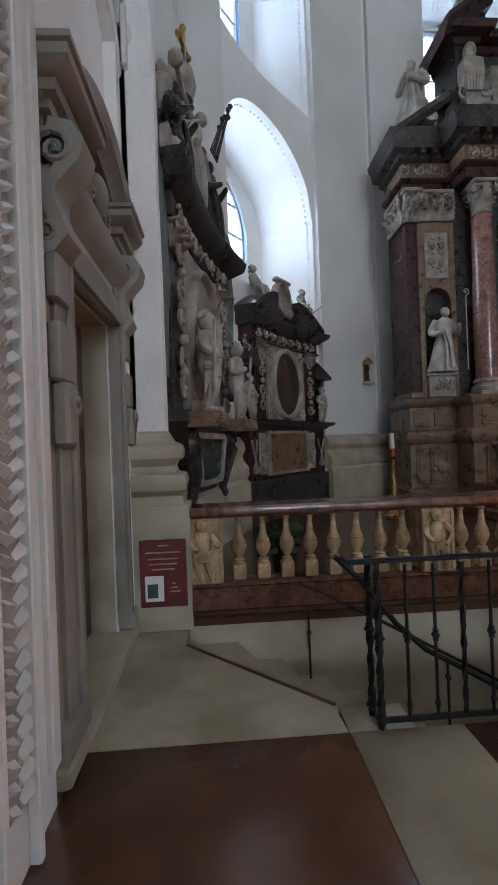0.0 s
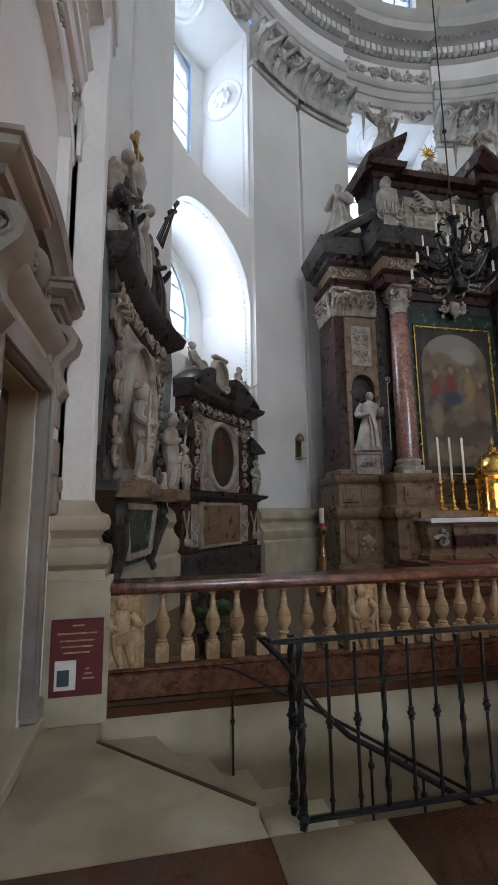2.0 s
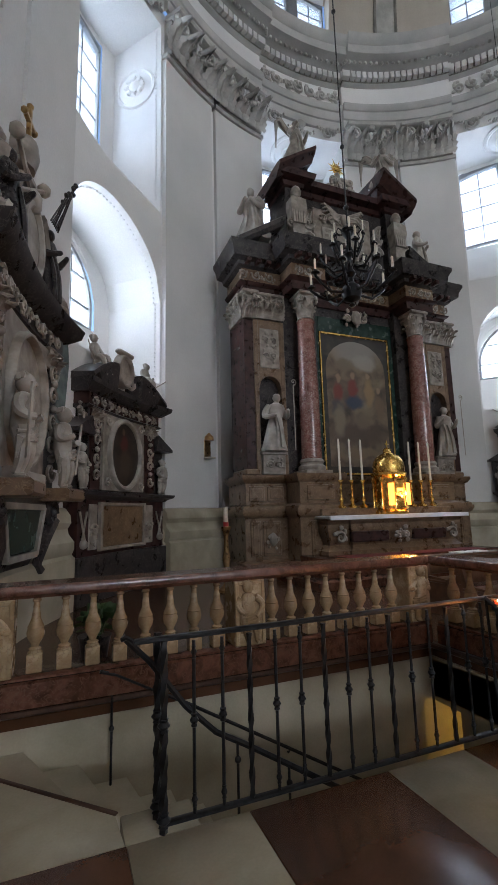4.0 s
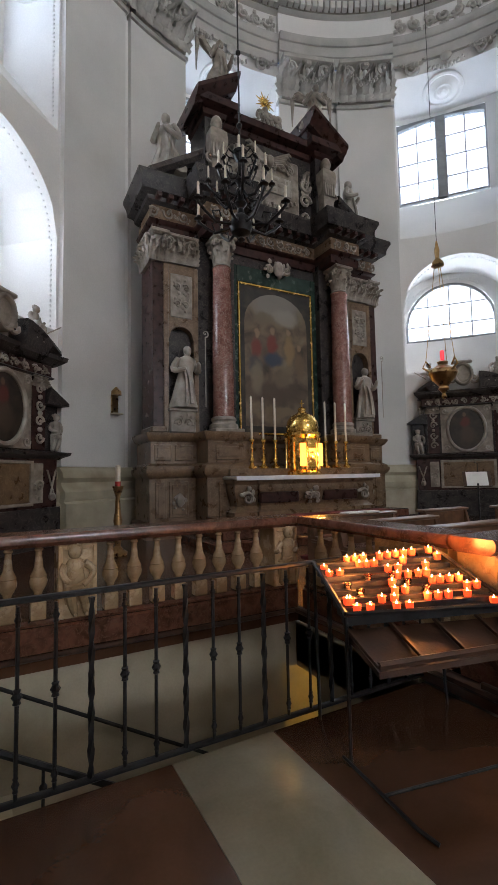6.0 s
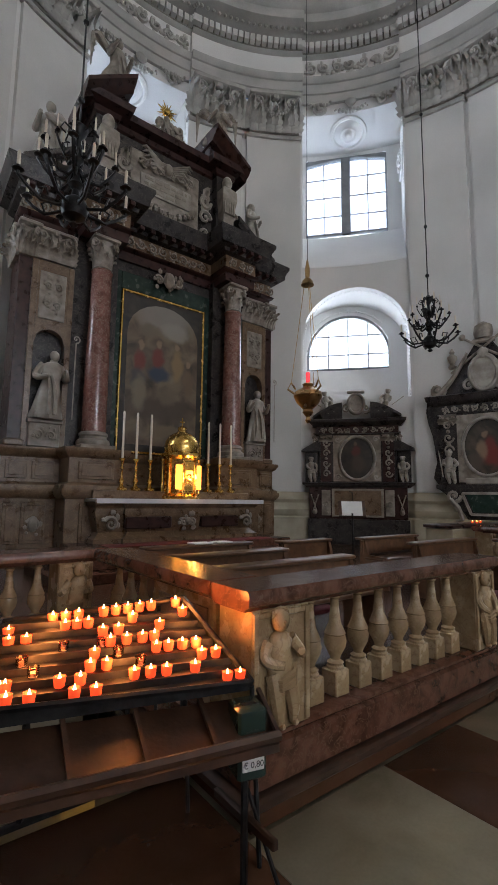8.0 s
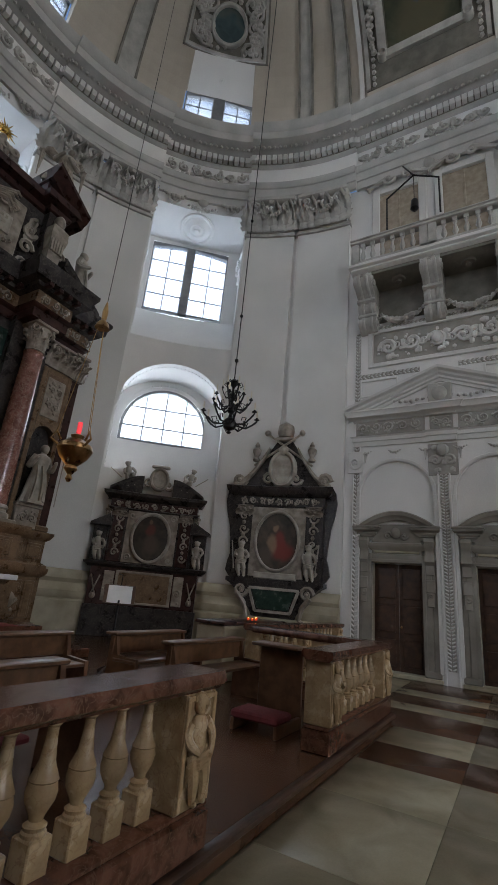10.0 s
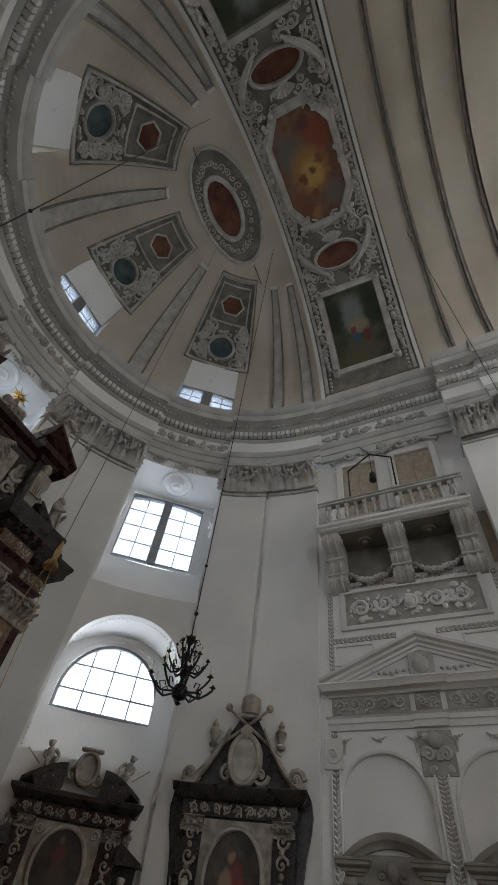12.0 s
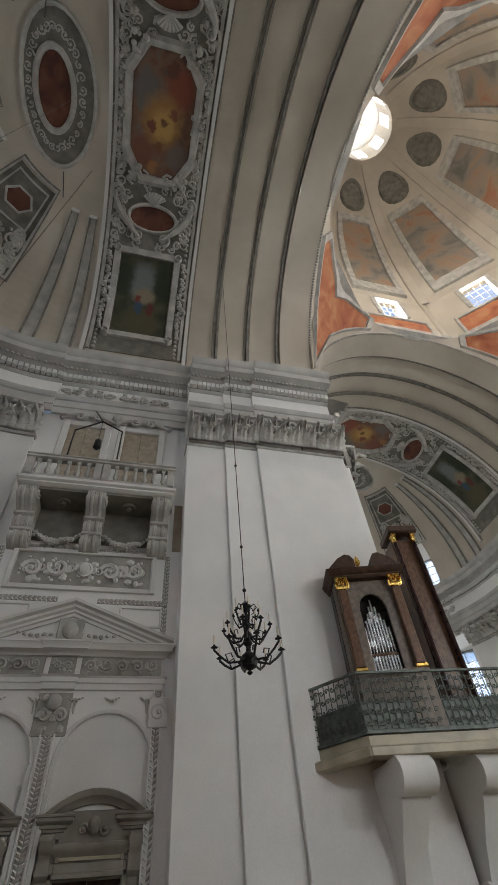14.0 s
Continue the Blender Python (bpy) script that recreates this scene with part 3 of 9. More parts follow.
tagged(part("dentils", dent, PILASTER, entab), kind="stuff")
tagged(part("bead_row", eggs, STUCCO, entab), kind="stuff")
structure("plinth", plinth, LIME, "moulded cream stone plinth along the foot of the walls", "plinth")
ARM.append(entab)

# straight walls of the arm, each with two doorways
WALL_R = pose(CX + R, 1.8, 0, 0, 0, -90)
WALL_L = pose(CX - R, 1.8, 0, 0, 0, 90)
DOOR_W, DOOR_H = 0.62, 2.62
ARCH_R, ARCH_Z, RECESS = {True: 0.96, False: 1.09}, 4.36, 0.1      # True: the far wall
BAY_R, DOORS_R = 0.19, (-1.03, 1.41)      # middle of the stuccoed bay, and of its two arches
BAY_L, DOORS_L = -0.11, (-1.6, 1.4)


def side_wall(m, name, x0, x1, centres, with_door):
    """A side wall; each centre has a shallow arched recess, most with a doorway."""
    g = Geo()
    edge, ra = x0, ARCH_R[m is WALL_R]
    for c, door in zip(centres, with_door):
        g.box(edge, 0, 0, c - ra, 1.2, SPRING + 0.2, m=m)
        xs = sorted({c + ra * math.cos(math.pi * k / 16) for k in range(17)} | {c - DOOR_W, c + DOOR_W})
        xs = [x for x in xs if x < x1] + [min(c + ra, x1)]
        for a, b in zip(xs, xs[1:]):
            za, zb = [ARCH_Z + math.sqrt(max(0.0, ra ** 2 - (x - c) ** 2)) for x in (a, b)]
            low = DOOR_H if door and abs((a + b) / 2 - c) < DOOR_W else 0.0
            g.box(a, RECESS, low, b, 1.2, ARCH_Z + ra + 0.1, m=m)
            top = SPRING + 0.2
            g.loft([[(a, y, za), (a, y, top), (b, y, top), (b, y, zb)] for y in (0.0, RECESS + 0.01)], True, True, m)
        edge = min(c + ra, x1)
        if c + ra > x1:
            g.box(x1 - 0.004, 0.012, 0, x1 + 0.2, 1.2, SPRING + 0.2, m=m)
    if edge < x1 - 0.01:
        g.box(edge, 0, 0, x1, 1.2, SPRING + 0.2, m=m)
    return structure(name, g, PLASTER, "tall white plastered side wall with two stone doorways", "wall")


ARM.append(side_wall(WALL_R, "wall_east", -2.2, 8.8, DOORS_R, (True, True)))
ARM.append(side_wall(WALL_L, "wall_west", -8.8, 2.2, DOORS_L, (False, True)))

# piers towards the crossing: stepped pilasters
for s, m in ((1, WALL_R), (-1, WALL_L)):
    for i, (a, b, d) in enumerate(((2.82, 4.2, 0.6), (4.2, 5.4, 0.72), (5.4, 8.8, 0.85))):
        x0, x1 = sorted((s * a, s * b))
        p = thing("pilaster", Matrix.Identity(4), "tall plain white pilaster stepping forward beside the crossing", "pilaster", "crossing pilasters", "structure")
        part("shaft", Geo().box(x0, -d, 1.74, x1, 0.01, 13.9, 0.01, m=m), PLASTER, p)
        part("block", Geo().box(x0, -d, 15.2, x1, 0.01, 17.0, m=m), PLASTER, p)
        part("astragal", Geo().box(x0 - 0.04, -d - 0.06, 13.86, x1 + 0.04, 0.01, 13.98, 0.02, m=m), STUCCO, p)
        ARM.append(p)

# vault surfaces
def dome(az, el, lift=0.0):
    r = R - lift
    return (CX + r * math.cos(radians(el)) * math.cos(radians(az)), CY + r * math.cos(radians(el)) * math.sin(radians(az)), SPRING + r * math.sin(radians(el)))


def barrel(y, th, lift=0.0):
    r = R - lift
    return (CX + r * math.cos(radians(th)), y, SPRING + r * math.sin(radians(th)))


def slab(surf, u0, u1, v0, v1, lift, n=4, k=8, base=-0.02, g=None):
    """A raised panel on a curved surface, with sides."""
    g = g or Geo()
    us = [u0 + (u1 - u0) * i / n for i in range(n + 1)]
    vs = [v0 + (v1 - v0) * i / k for i in range(k + 1)]
    top = [[surf(u, v, lift) for v in vs] for u in us]
    g.loft(top, False, False)
    edge = [(u, vs[0]) for u in us] + [(us[-1], v) for v in vs[1:]] + [(u, vs[-1]) for u in us[-2::-1]] + [(us[0], v) for v in vs[-2:0:-1]]
    g.loft([[surf(u, v, lift) for u, v in edge], [surf(u, v, base) for u, v in edge]], True, False)
    return g


def border(surf, u0, u1, v0, v1, wu, wv, lift, g=None, n=4, k=8):
    g = g or Geo()
    slab(surf, u0, u0 + wu, v0, v1, lift, 1, k, g=g)
    slab(surf, u1 - wu, u1, v0, v1, lift, 1, k, g=g)
    slab(surf, u0 + wu, u1 - wu, v0, v0 + wv, lift, n, 1, g=g)
    slab(surf, u0 + wu, u1 - wu, v1 - wv, v1, lift, n, 1, g=g)
    return g


def oval(surf, u, v, ru, rv, lift, g=None, n=28, rings=4, power=1.0):
    g = g or Geo()
    rows = [[surf(u, v, lift)] * n]
    for k in range(1, rings + 1):
        rows.append([surf(u + ru * k / rings * math.cos(2 * math.pi * j / n), v + rv * k / rings * math.sin(2 * math.pi * j / n), lift) for j in range(n)])
    return g.loft(rows, True, False)


def oval_ring(surf, u, v, ru, rv, wu, wv, lift, g=None, n=28):
    g = g or Geo()
    rows = []
    for k, li in ((0.0, 0.0), (0.15, lift), (0.5, lift * 1.25), (0.85, lift), (1.0, 0.0)):
        rows.append([surf(u + (ru + wu * k) * math.cos(2 * math.pi * j / n), v + (rv + wv * k) * math.sin(2 * math.pi * j / n), li) for j in range(n)])
    return g.loft(rows, True, False)


LUN_EL, LUN_AZ = 24.0, 9.6
g = Geo()
azs = sorted({float(i * 3) for i in range(61)} | {b + s * LUN_AZ for b in BAYS for s in (-1, 1)})
els = sorted({float(i * 3) for i in range(31)} | {LUN_EL})
for a, b in zip(azs, azs[1:]):
    cut = any(abs((a + b) / 2 - c) < LUN_AZ for c in BAYS)
    for e, f in zip(els, els[1:]):
        if not (cut and f <= LUN_EL + 0.01):
            g.add([dome(a, e), dome(b, e), dome(b, f), dome(a, f)], [(0, 1, 2, 3)])
deep = R + 0.25
for c in BAYS:
    for s in (-1, 1):
        a = c + s * LUN_AZ
        for e, f in zip(els, els[1:]):
            if f <= LUN_EL + 0.01:
                z0, z1 = dome(a, e)[2], dome(a, f)[2]
                g.add([dome(a, e), dome(a, f), polar(deep, a, SPRING + (z1 - SPRING) * 0.7), polar(deep, a, SPRING + (z0 - SPRING) * 0.7)], [(0, 1, 2, 3)])
    zt = SPRING + (dome(c, LUN_EL)[2] - SPRING) * 0.7
    g.add([dome(c - LUN_AZ, LUN_EL), dome(c, LUN_EL), dome(c + LUN_AZ, LUN_EL), polar(deep, c + LUN_AZ, zt), polar(deep, c, zt), polar(deep, c - LUN_AZ, zt)], [(0, 1, 4, 5), (1, 2, 3, 4)])
    g.add([polar(R, c - LUN_AZ, SPRING - 0.1), polar(R, c + LUN_AZ, SPRING - 0.1), polar(deep, c + LUN_AZ, SPRING - 0.1), polar(deep, c - LUN_AZ, SPRING - 0.1)], [(0, 1, 2, 3)])
half_dome = structure("ceiling_half_dome", g, VAULT, "pale plastered half dome over the apse with stucco ribs", "vault", sharp=50)
ARM.append(half_dome)
for c in BAYS:
    tall_window(tangent(deep, c, SPRING - 0.1), 1.4, 2.5, "small leaded vault window of two lights", 0.5)
    x, y, z = polar(deep + 0.35, c, SPRING + 1.1)
    window_light(look((x, y, z), (CX, CY, z - 1.0)), 2.6, 2.2, VAULT_POWER)

ths = [180 * i / 40 for i in range(41)]
g = Geo().loft([[barrel(y, t) for t in ths] for y in (CY, 2.0, 0.0, -2.0, -4.0, END)], False, False)
vault = structure("ceiling_barrel", g, VAULT, "pale plastered barrel vault with painted band and ribs", "vault", sharp=50)
ARM.append(vault)
# the lip of the arch to the crossing, and the spandrels above it
LIP = 0.4
g = Geo()
rows = []
for r, y in ((R, END + 1.6), (R - LIP, END + 1.6), (R - LIP, END - 0.02)):
    rows.append([(CX + r * math.cos(radians(t)), y, SPRING + r * math.sin(radians(t))) for t in ths])
g.loft(rows, False, False)
ARM.append(structure("ceiling_arch", g, VAULT, "broad plain arch between the vault and the crossing", "arch", sharp=50))

# floor of the whole place, open over the stairwell
STAIR = (0.78, 4.05, 2.5, 4.08)       # x0, x1, y0, y1 of the stairwell
g = Geo()
g.box(-26, -48, -0.4, 42, 2.49, -0.03).box(-26, 4.1, -0.4, 42, 16, -0.03)
g.box(-26, 2.49, -0.4, -0.79, 4.1, -0.03).box(4.06, 2.49, -0.4, 42, 4.1, -0.03)
floor = structure("floor", g, CREAMTILE, "polished stone floor of red and cream marble slabs", "floor")


# ornament
def leaf(w, h, out, g, m, curl=1.0):
    """An acanthus leaf that bends forward (-y) at its tip."""
    rows = []
    for t, ww, o in ((0.0, 0.6, 0.12), (0.2, 0.95, 0.15), (0.26, 0.7, 0.17), (0.46, 1.05, 0.22), (0.52, 0.76, 0.28), (0.72, 1.0, 0.45), (0.78, 0.7, 0.58), (0.94, 0.8, 0.85), (1.0, 0.5, 1.05), (0.93, 0.4, 1.25 * curl), (0.84, 0.2, 1.2 * curl)):
        rows.append([(-w / 2 * ww, -out * o * 0.6, h * (t - 0.03)), (-w / 5 * ww, -out * o, h * t), (0, -out * (o * 0.8 - 0.04), h * t), (w / 5 * ww, -out * o, h * t), (w / 2 * ww, -out * o * 0.6, h * (t - 0.03))])
    return g.loft(rows, False, False, m)


def spiral(x, z, r, turns, thick, sign, g, m=None, n=14, y=-0.02, a0=0.0):
    """A scroll in the xz plane, tapering to its eye."""
    pts, rad = [], []
    for i in range(n + 1):
        t = i / n
        a = a0 + sign * 2 * math.pi * turns * t
        rr = r * (1 - 0.85 * t)
        pts.append((x + rr * math.cos(a), y - thick * 0.6 * t, z + rr * math.sin(a)))
        rad.append(thick * (1.0 - 0.55 * t))
    g.tube(pts, rad, 5, m)
    return g.ball(x, y - thick * 0.7, z, thick * 0.9, n=6, k=4, m=m)


def scrollwork(w, h, seed, cells=6, thick=None, g=None, m=None):
    """Foliage scrolls filling a panel, centred on x, from z = 0 to h, facing -y."""
    g = g or Geo()
    rnd = random.Random(seed)
    cw = w / cells
    th = thick or h * 0.07
    for i in range(cells):
        x = -w / 2 + cw * (i + 0.5)
        s = 1 if i % 2 else -1
        if i >= cells / 2:
            s = -s
        r = min(cw, h) * 0.4
        spiral(x, h / 2 + s * h * 0.05, r, 1.4, th, s, g, m, a0=rnd.uniform(2.4, 3.6))
        for k in range(4):
            a = rnd.uniform(0, 6.28)
            g.ball(x + cw * 0.42 * math.cos(a), -th * 0.4, h / 2 + h * 0.4 * math.sin(a), th * rnd.uniform(0.9, 1.7), th * 0.7, th * rnd.uniform(0.9, 1.7), 5, 3, m)
    return g


def capital(w, h, d, n=3, g=None, m=None, bell=True):
    """A flat Corinthian capital, its foot at z = 0, facing -y, w wide."""
    g = g or Geo()
    if bell:
        g.box(-w / 2 + 0.02, -d * 0.3, 0, w / 2 - 0.02, 0.02, h * 0.86, m=m)
    lw = w / n
    base = m if m is not None else Matrix.Identity(4)
    for i in range(n):
        leaf(lw * 1.1, h * 0.36, d * 0.75, g, base @ pose(-w / 2 + lw * (i + 0.5), -d * 0.28, 0))
    for i in range(n + 1):
        leaf(lw * 0.95, h * 0.6, d * 0.8, g, base @ pose(-w / 2 + lw * i * 0.94 + lw * 0.03, -d * 0.24, h * 0.02))
    r = min(h * 0.25, w * 0.2)
    for s in (-1, 1):
        spiral(s * (w / 2 - r * 0.8), h * 0.72, r, 1.5, r * 0.28, -s, g, m, y=-d * 0.55, a0=math.pi / 2)
        if n > 2:
            spiral(s * r * 1.0, h * 0.74, r * 0.7, 1.3, r * 0.2, s, g, m, y=-d * 0.4, a0=math.pi / 2)
    g.ball(0, -d * 0.6, h * 0.88, r * 0.5, r * 0.4, r * 0.4, 6, 4, m)
    g.box(-w / 2 - 0.04, -d * 0.72, h * 0.88, w / 2 + 0.04, 0.02, h, 0.015, m=m)
    return g


def round_capital(r, h, g=None, m=None):
    g = g or Geo()
    base = m if m is not None else Matrix.Identity(4)
    g.lathe([(r * 0.95, 0), (r * 1.08, h * 0.03), (r * 0.95, h * 0.08), (r, h * 0.5), (r * 1.25, h * 0.86)], 16, m)
    for k, (hh, off) in enumerate(((0.42, 0), (0.7, 22.5))):
        for i in range(8):
            leaf(r * 0.8, h * hh, r * 0.5, g, base @ pose(0, 0, h * 0.06, 0, 0, 45 * i + off) @ pose(0, -r * 0.9, 0))
    for i in range(4):
        a = base @ pose(0, 0, 0, 0, 0, 90 * i + 45)
        spiral(0, h * 0.74, h * 0.14, 1.5, h * 0.05, 1, g, a, y=-r * 1.5, a0=math.pi / 2)
    g.box(-r * 1.4, -r * 1.4, h * 0.87, r * 1.4, r * 1.4, h, h * 0.03, m=m)
    return g


def limb(g, pts, rad, m, n=8):
    """A rounded limb through three points, its bend softened."""
    if len(pts) == 3:
        a, b, c = [Vector(p) for p in pts]
        ts = [i / 8 for i in range(9)]
        rad = [rad[0] + (rad[1] - rad[0]) * 2 * t if t < 0.5 else rad[1] + (rad[2] - rad[1]) * (2 * t - 1) for t in ts]
        pts = [a * (1 - t) * (1 - 2 * t) + b * 4 * t * (1 - t) + c * t * (2 * t - 1) for t in ts]
    return g.tube(pts, rad, n, m)


def statue(h=1.5, seed=0, kneel=False, g=None, m=None, staff=False):
    """A robed standing or kneeling figure in one plain mesh; faces -y."""
    g = g or Geo()
    rnd = random.Random(seed)
    ph = rnd.uniform(0, 6)
    lean = rnd.uniform(-0.04, 0.04) * h
    rings = []
    prof = [(0.0, 0.185), (0.03, 0.19), (0.14, 0.165), (0.3, 0.145), (0.45, 0.125), (0.56, 0.105), (0.64, 0.12), (0.74, 0.13), (0.8, 0.11), (0.835, 0.05), (0.86, 0.042)]
    if kneel:
        prof = [(0.0, 0.26), (0.04, 0.27), (0.16, 0.24), (0.28, 0.19), (0.42, 0.14), (0.5, 0.12), (0.6, 0.135), (0.7, 0.135), (0.77, 0.11), (0.81, 0.05), (0.84, 0.042)]
    for t, r in prof:
        ring = []
        fold = 0.16 * max(0.0, 0.62 - t)
        for j in range(28):
            a = 2 * math.pi * j / 28
            rr = r * h * (1 + fold * math.sin(7 * a + ph + 3 * t) + 0.5 * fold * math.sin(11 * a - ph))
            sx, sy = 1.12, 0.82
            back = 0.1 * h * max(0, 0.4 - t) if kneel else 0
            ring.append((rr * math.cos(a) * sx + lean * t * 2, rr * math.sin(a) * sy + back, t * h))
        rings.append(ring)
    g.loft(rings, True, True, m)
    g.ball(lean * 2, -0.012 * h, 0.92 * h, 0.062 * h, 0.068 * h, 0.082 * h, 10, 7, m)
    g.ball(lean * 2, 0.012 * h, 0.935 * h, 0.07 * h, 0.07 * h, 0.075 * h, 8, 6, m)
    for s in (-1, 1):
        el = (s * 0.2 * h + lean, -0.02 * h, 0.6 * h)
        hand = (s * rnd.uniform(0.03, 0.22) * h, -0.19 * h, rnd.uniform(0.58, 0.72) * h)
        limb(g, [(s * 0.11 * h + lean, 0, 0.785 * h), el, hand], [0.055 * h, 0.055 * h, 0.03 * h], m)
        g.ball(*hand, 0.028 * h, n=6, k=4, m=m)
    for k in range(5):
        a = rnd.uniform(-2.4, -0.7)
        limb(g, [(0.1 * h * math.cos(a), 0.1 * h * math.sin(a), 0.62 * h), (0.15 * h * math.cos(a + 0.3), 0.15 * h * math.sin(a + 0.3), 0.35 * h), (0.2 * h * math.cos(a + 0.2), 0.17 * h * math.sin(a + 0.2), 0.05 * h)], [0.018 * h, 0.03 * h, 0.02 * h], m, 5)
    return g


def putto(h=0.8, seed=0, g=None, m=None, seated=False):
    """A small chubby child figure in one plain mesh; faces -y."""
    g = g or Geo()
    rnd = random.Random(seed)
    sway = rnd.choice((-1, 1)) * 0.04 * h
    g.lathe([(0.06 * h, 0.4 * h), (0.125 * h, 0.44 * h), (0.135 * h, 0.54 * h), (0.115 * h, 0.64 * h), (0.13 * h, 0.72 * h), (0.1 * h, 0.79 * h), (0.045 * h, 0.82 * h)], 12, (m if m is not None else Matrix.Identity(4)) @ pose(sway, 0, 0) @ Matrix.Diagonal((1, 0.8, 1, 1)))
    g.ball(sway, -0.01 * h, 0.905 * h, 0.095 * h, 0.095 * h, 0.105 * h, 10, 7, m)
    g.ball(sway, -0.105 * h, 0.895 * h, 0.018 * h, 0.02 * h, 0.022 * h, 6, 4, m)
    for k in range(11):
        a = k * 0.57
        g.ball(sway + 0.08 * h * math.cos(a), 0.02 * h + 0.03 * h * math.sin(a * 2), 0.96 * h + 0.02 * h * math.sin(a), 0.04 * h, n=5, k=4, m=m)
    for s in (-1, 1):
        if seated:
            pts = [(s * 0.07 * h, 0, 0.44 * h), (s * 0.12 * h, -0.22 * h, 0.42 * h), (s * 0.12 * h, -0.24 * h, 0.1 * h)]
        else:
            pts = [(s * 0.065 * h + sway, 0, 0.46 * h), (s * 0.085 * h, -0.04 * h, 0.24 * h), (s * 0.075 * h - sway, 0, 0.04 * h)]
        limb(g, pts, [0.092 * h, 0.074 * h, 0.045 * h], m, 8)
        g.ball(pts[-1][0], pts[-1][1] - 0.03 * h, 0.03 * h, 0.035 * h, 0.06 * h, 0.03 * h, 6, 4, m)
        up = rnd.uniform(0.5, 0.85)
        limb(g, [(s * 0.12 * h + sway, 0, 0.74 * h), (s * 0.2 * h, -0.02 * h, 0.6 * h), (s * rnd.uniform(0.05, 0.2) * h, -0.14 * h, up * 0.78 * h)], [0.06 * h, 0.052 * h, 0.036 * h], m, 8)
    for k in range(3):
        g.tube([(0.15 * h, 0.0, (0.5 - 0.035 * k) * h), (0.05 * h, -0.115 * h, (0.47 - 0.05 * k) * h), (-0.08 * h, -0.11 * h, (0.42 - 0.03 * k) * h), (-0.17 * h, 0.0, (0.42 - 0.05 * k) * h)], [0.02 * h, 0.03 * h, 0.03 * h, 0.018 * h], 6, m)
    limb(g, [(0.12 * h, -0.03 * h, 0.5 * h), (-0.02 * h, -0.1 * h, 0.44 * h), (-0.16 * h, -0.02 * h, 0.36 * h), (-0.15 * h, 0, 0.18 * h)], [0.03 * h, 0.04 * h, 0.04 * h, 0.015 * h], m, 5)
    return g


def garland(w, drop, n, size, g=None, m=None, seed=0):
    g = g or Geo()
    rnd = random.Random(seed)
    for i in range(n):
        t = i / (n - 1)
        z = -drop * 4 * t * (1 - t)
        k = 0.6 + 1.2 * t * (1 - t) * 2
        g.ball(w * (t - 0.5), -size * rnd.uniform(0.5, 1.2), z + rnd.uniform(-0.3, 0.3) * size, size * k, n=6, k=4, m=m)
        g.ball(w * (t - 0.5) + rnd.uniform(-1, 1) * size, -size * 0.4, z + rnd.uniform(-1, 1) * size, size * k * 0.8, n=5, k=4, m=m)
    return g


def lettering(text, size, m, material, parent, depth=0.002):
    cu = bpy.data.curves.new("lettering", "FONT")
    cu.body, cu.size, cu.extrude = text, size, depth
    cu.align_x, cu.align_y = "CENTER", "CENTER"
    ob = bpy.data.objects.new("lettering", cu)
    scene.collection.objects.link(ob)
    bpy.context.view_layer.update()
    me = bpy.data.meshes.new_from_object(ob.evaluated_get(bpy.context.evaluated_depsgraph_get()))
    bpy.data.objects.remove(ob)
    me.materials.clear()
    me.materials.append(material)
    t = new("lettering", me)
    t.parent = parent
    t.matrix_basis = m
    return t


# raised floor of the sanctuary, steps and slabs
STEP = 0.14
g = Geo()
outline = [(-0.42, 4.06), (4.08, 4.06), (4.08, 1.86), (11.12, 1.86), (11.12, 4.06), (15.6, 4.06)] + [polar(R - 0.05, a, 0)[:2] for a in range(2, 179, 4)]
g.prism(outline, 0.0, STEP)
dais = structure("platform", g, REDTILE, "raised sanctuary floor of dark red marble", "floor")
nose = Geo()
for x0, y0, x1, y1 in ((-0.44, 4.02, 4.04, 4.1), (4.02, 1.84, 4.1, 4.1), (4.02, 1.82, 11.2, 1.9)):
    nose.box(x0, y0, STEP - 0.05, x1, y1, STEP + 0.004, 0.012)
part("step_edge", nose, WOOD, dais)

# slabs of the floor, in alternating bands
BANDS = [(-0.8, 0.65, "r"), (0.65, 1.29, "c"), (1.29, 2.2, "r"), (2.2, 2.81, "c"), (2.81, 4.05, "r"), (4.05, 5.02, "c"), (5.02, 5.82, "r"), (5.82, 9.4, "c"), (9.4, 10.2, "r"), (10.2, 11.15, "c"), (11.15, 12.4, "r"), (12.4, 13.0, "c"), (13.0, 13.9, "r"), (13.9, 14.55, "c"), (14.55, 16.0, "r")]
for x0, x1, kind in BANDS:
    front = 2.46 if x1 < 4.1 or x0 > 11 else 1.84
    rows = [front, 0.82, -0.75, -2.4, -4.1, -6.0, -8.0]
    for i, (b, a) in enumerate(zip(rows, rows[1:])):
        cuts = [x0, x1] if x1 - x0 < 2 else [x0, x0 + 1.3, x0 + 2.5, x1]
        for u, v in zip(cuts, cuts[1:]):
            mt = REDTILE if kind == "r" else CREAMTILE
            t = Geo().box(u + 0.002, a + 0.002, -0.03, v - 0.002, b - 0.002, 0.0 + 0.001 * ((i * 7 + int(u * 10)) % 2), 0.002)
            part("slab", t, mt, floor)
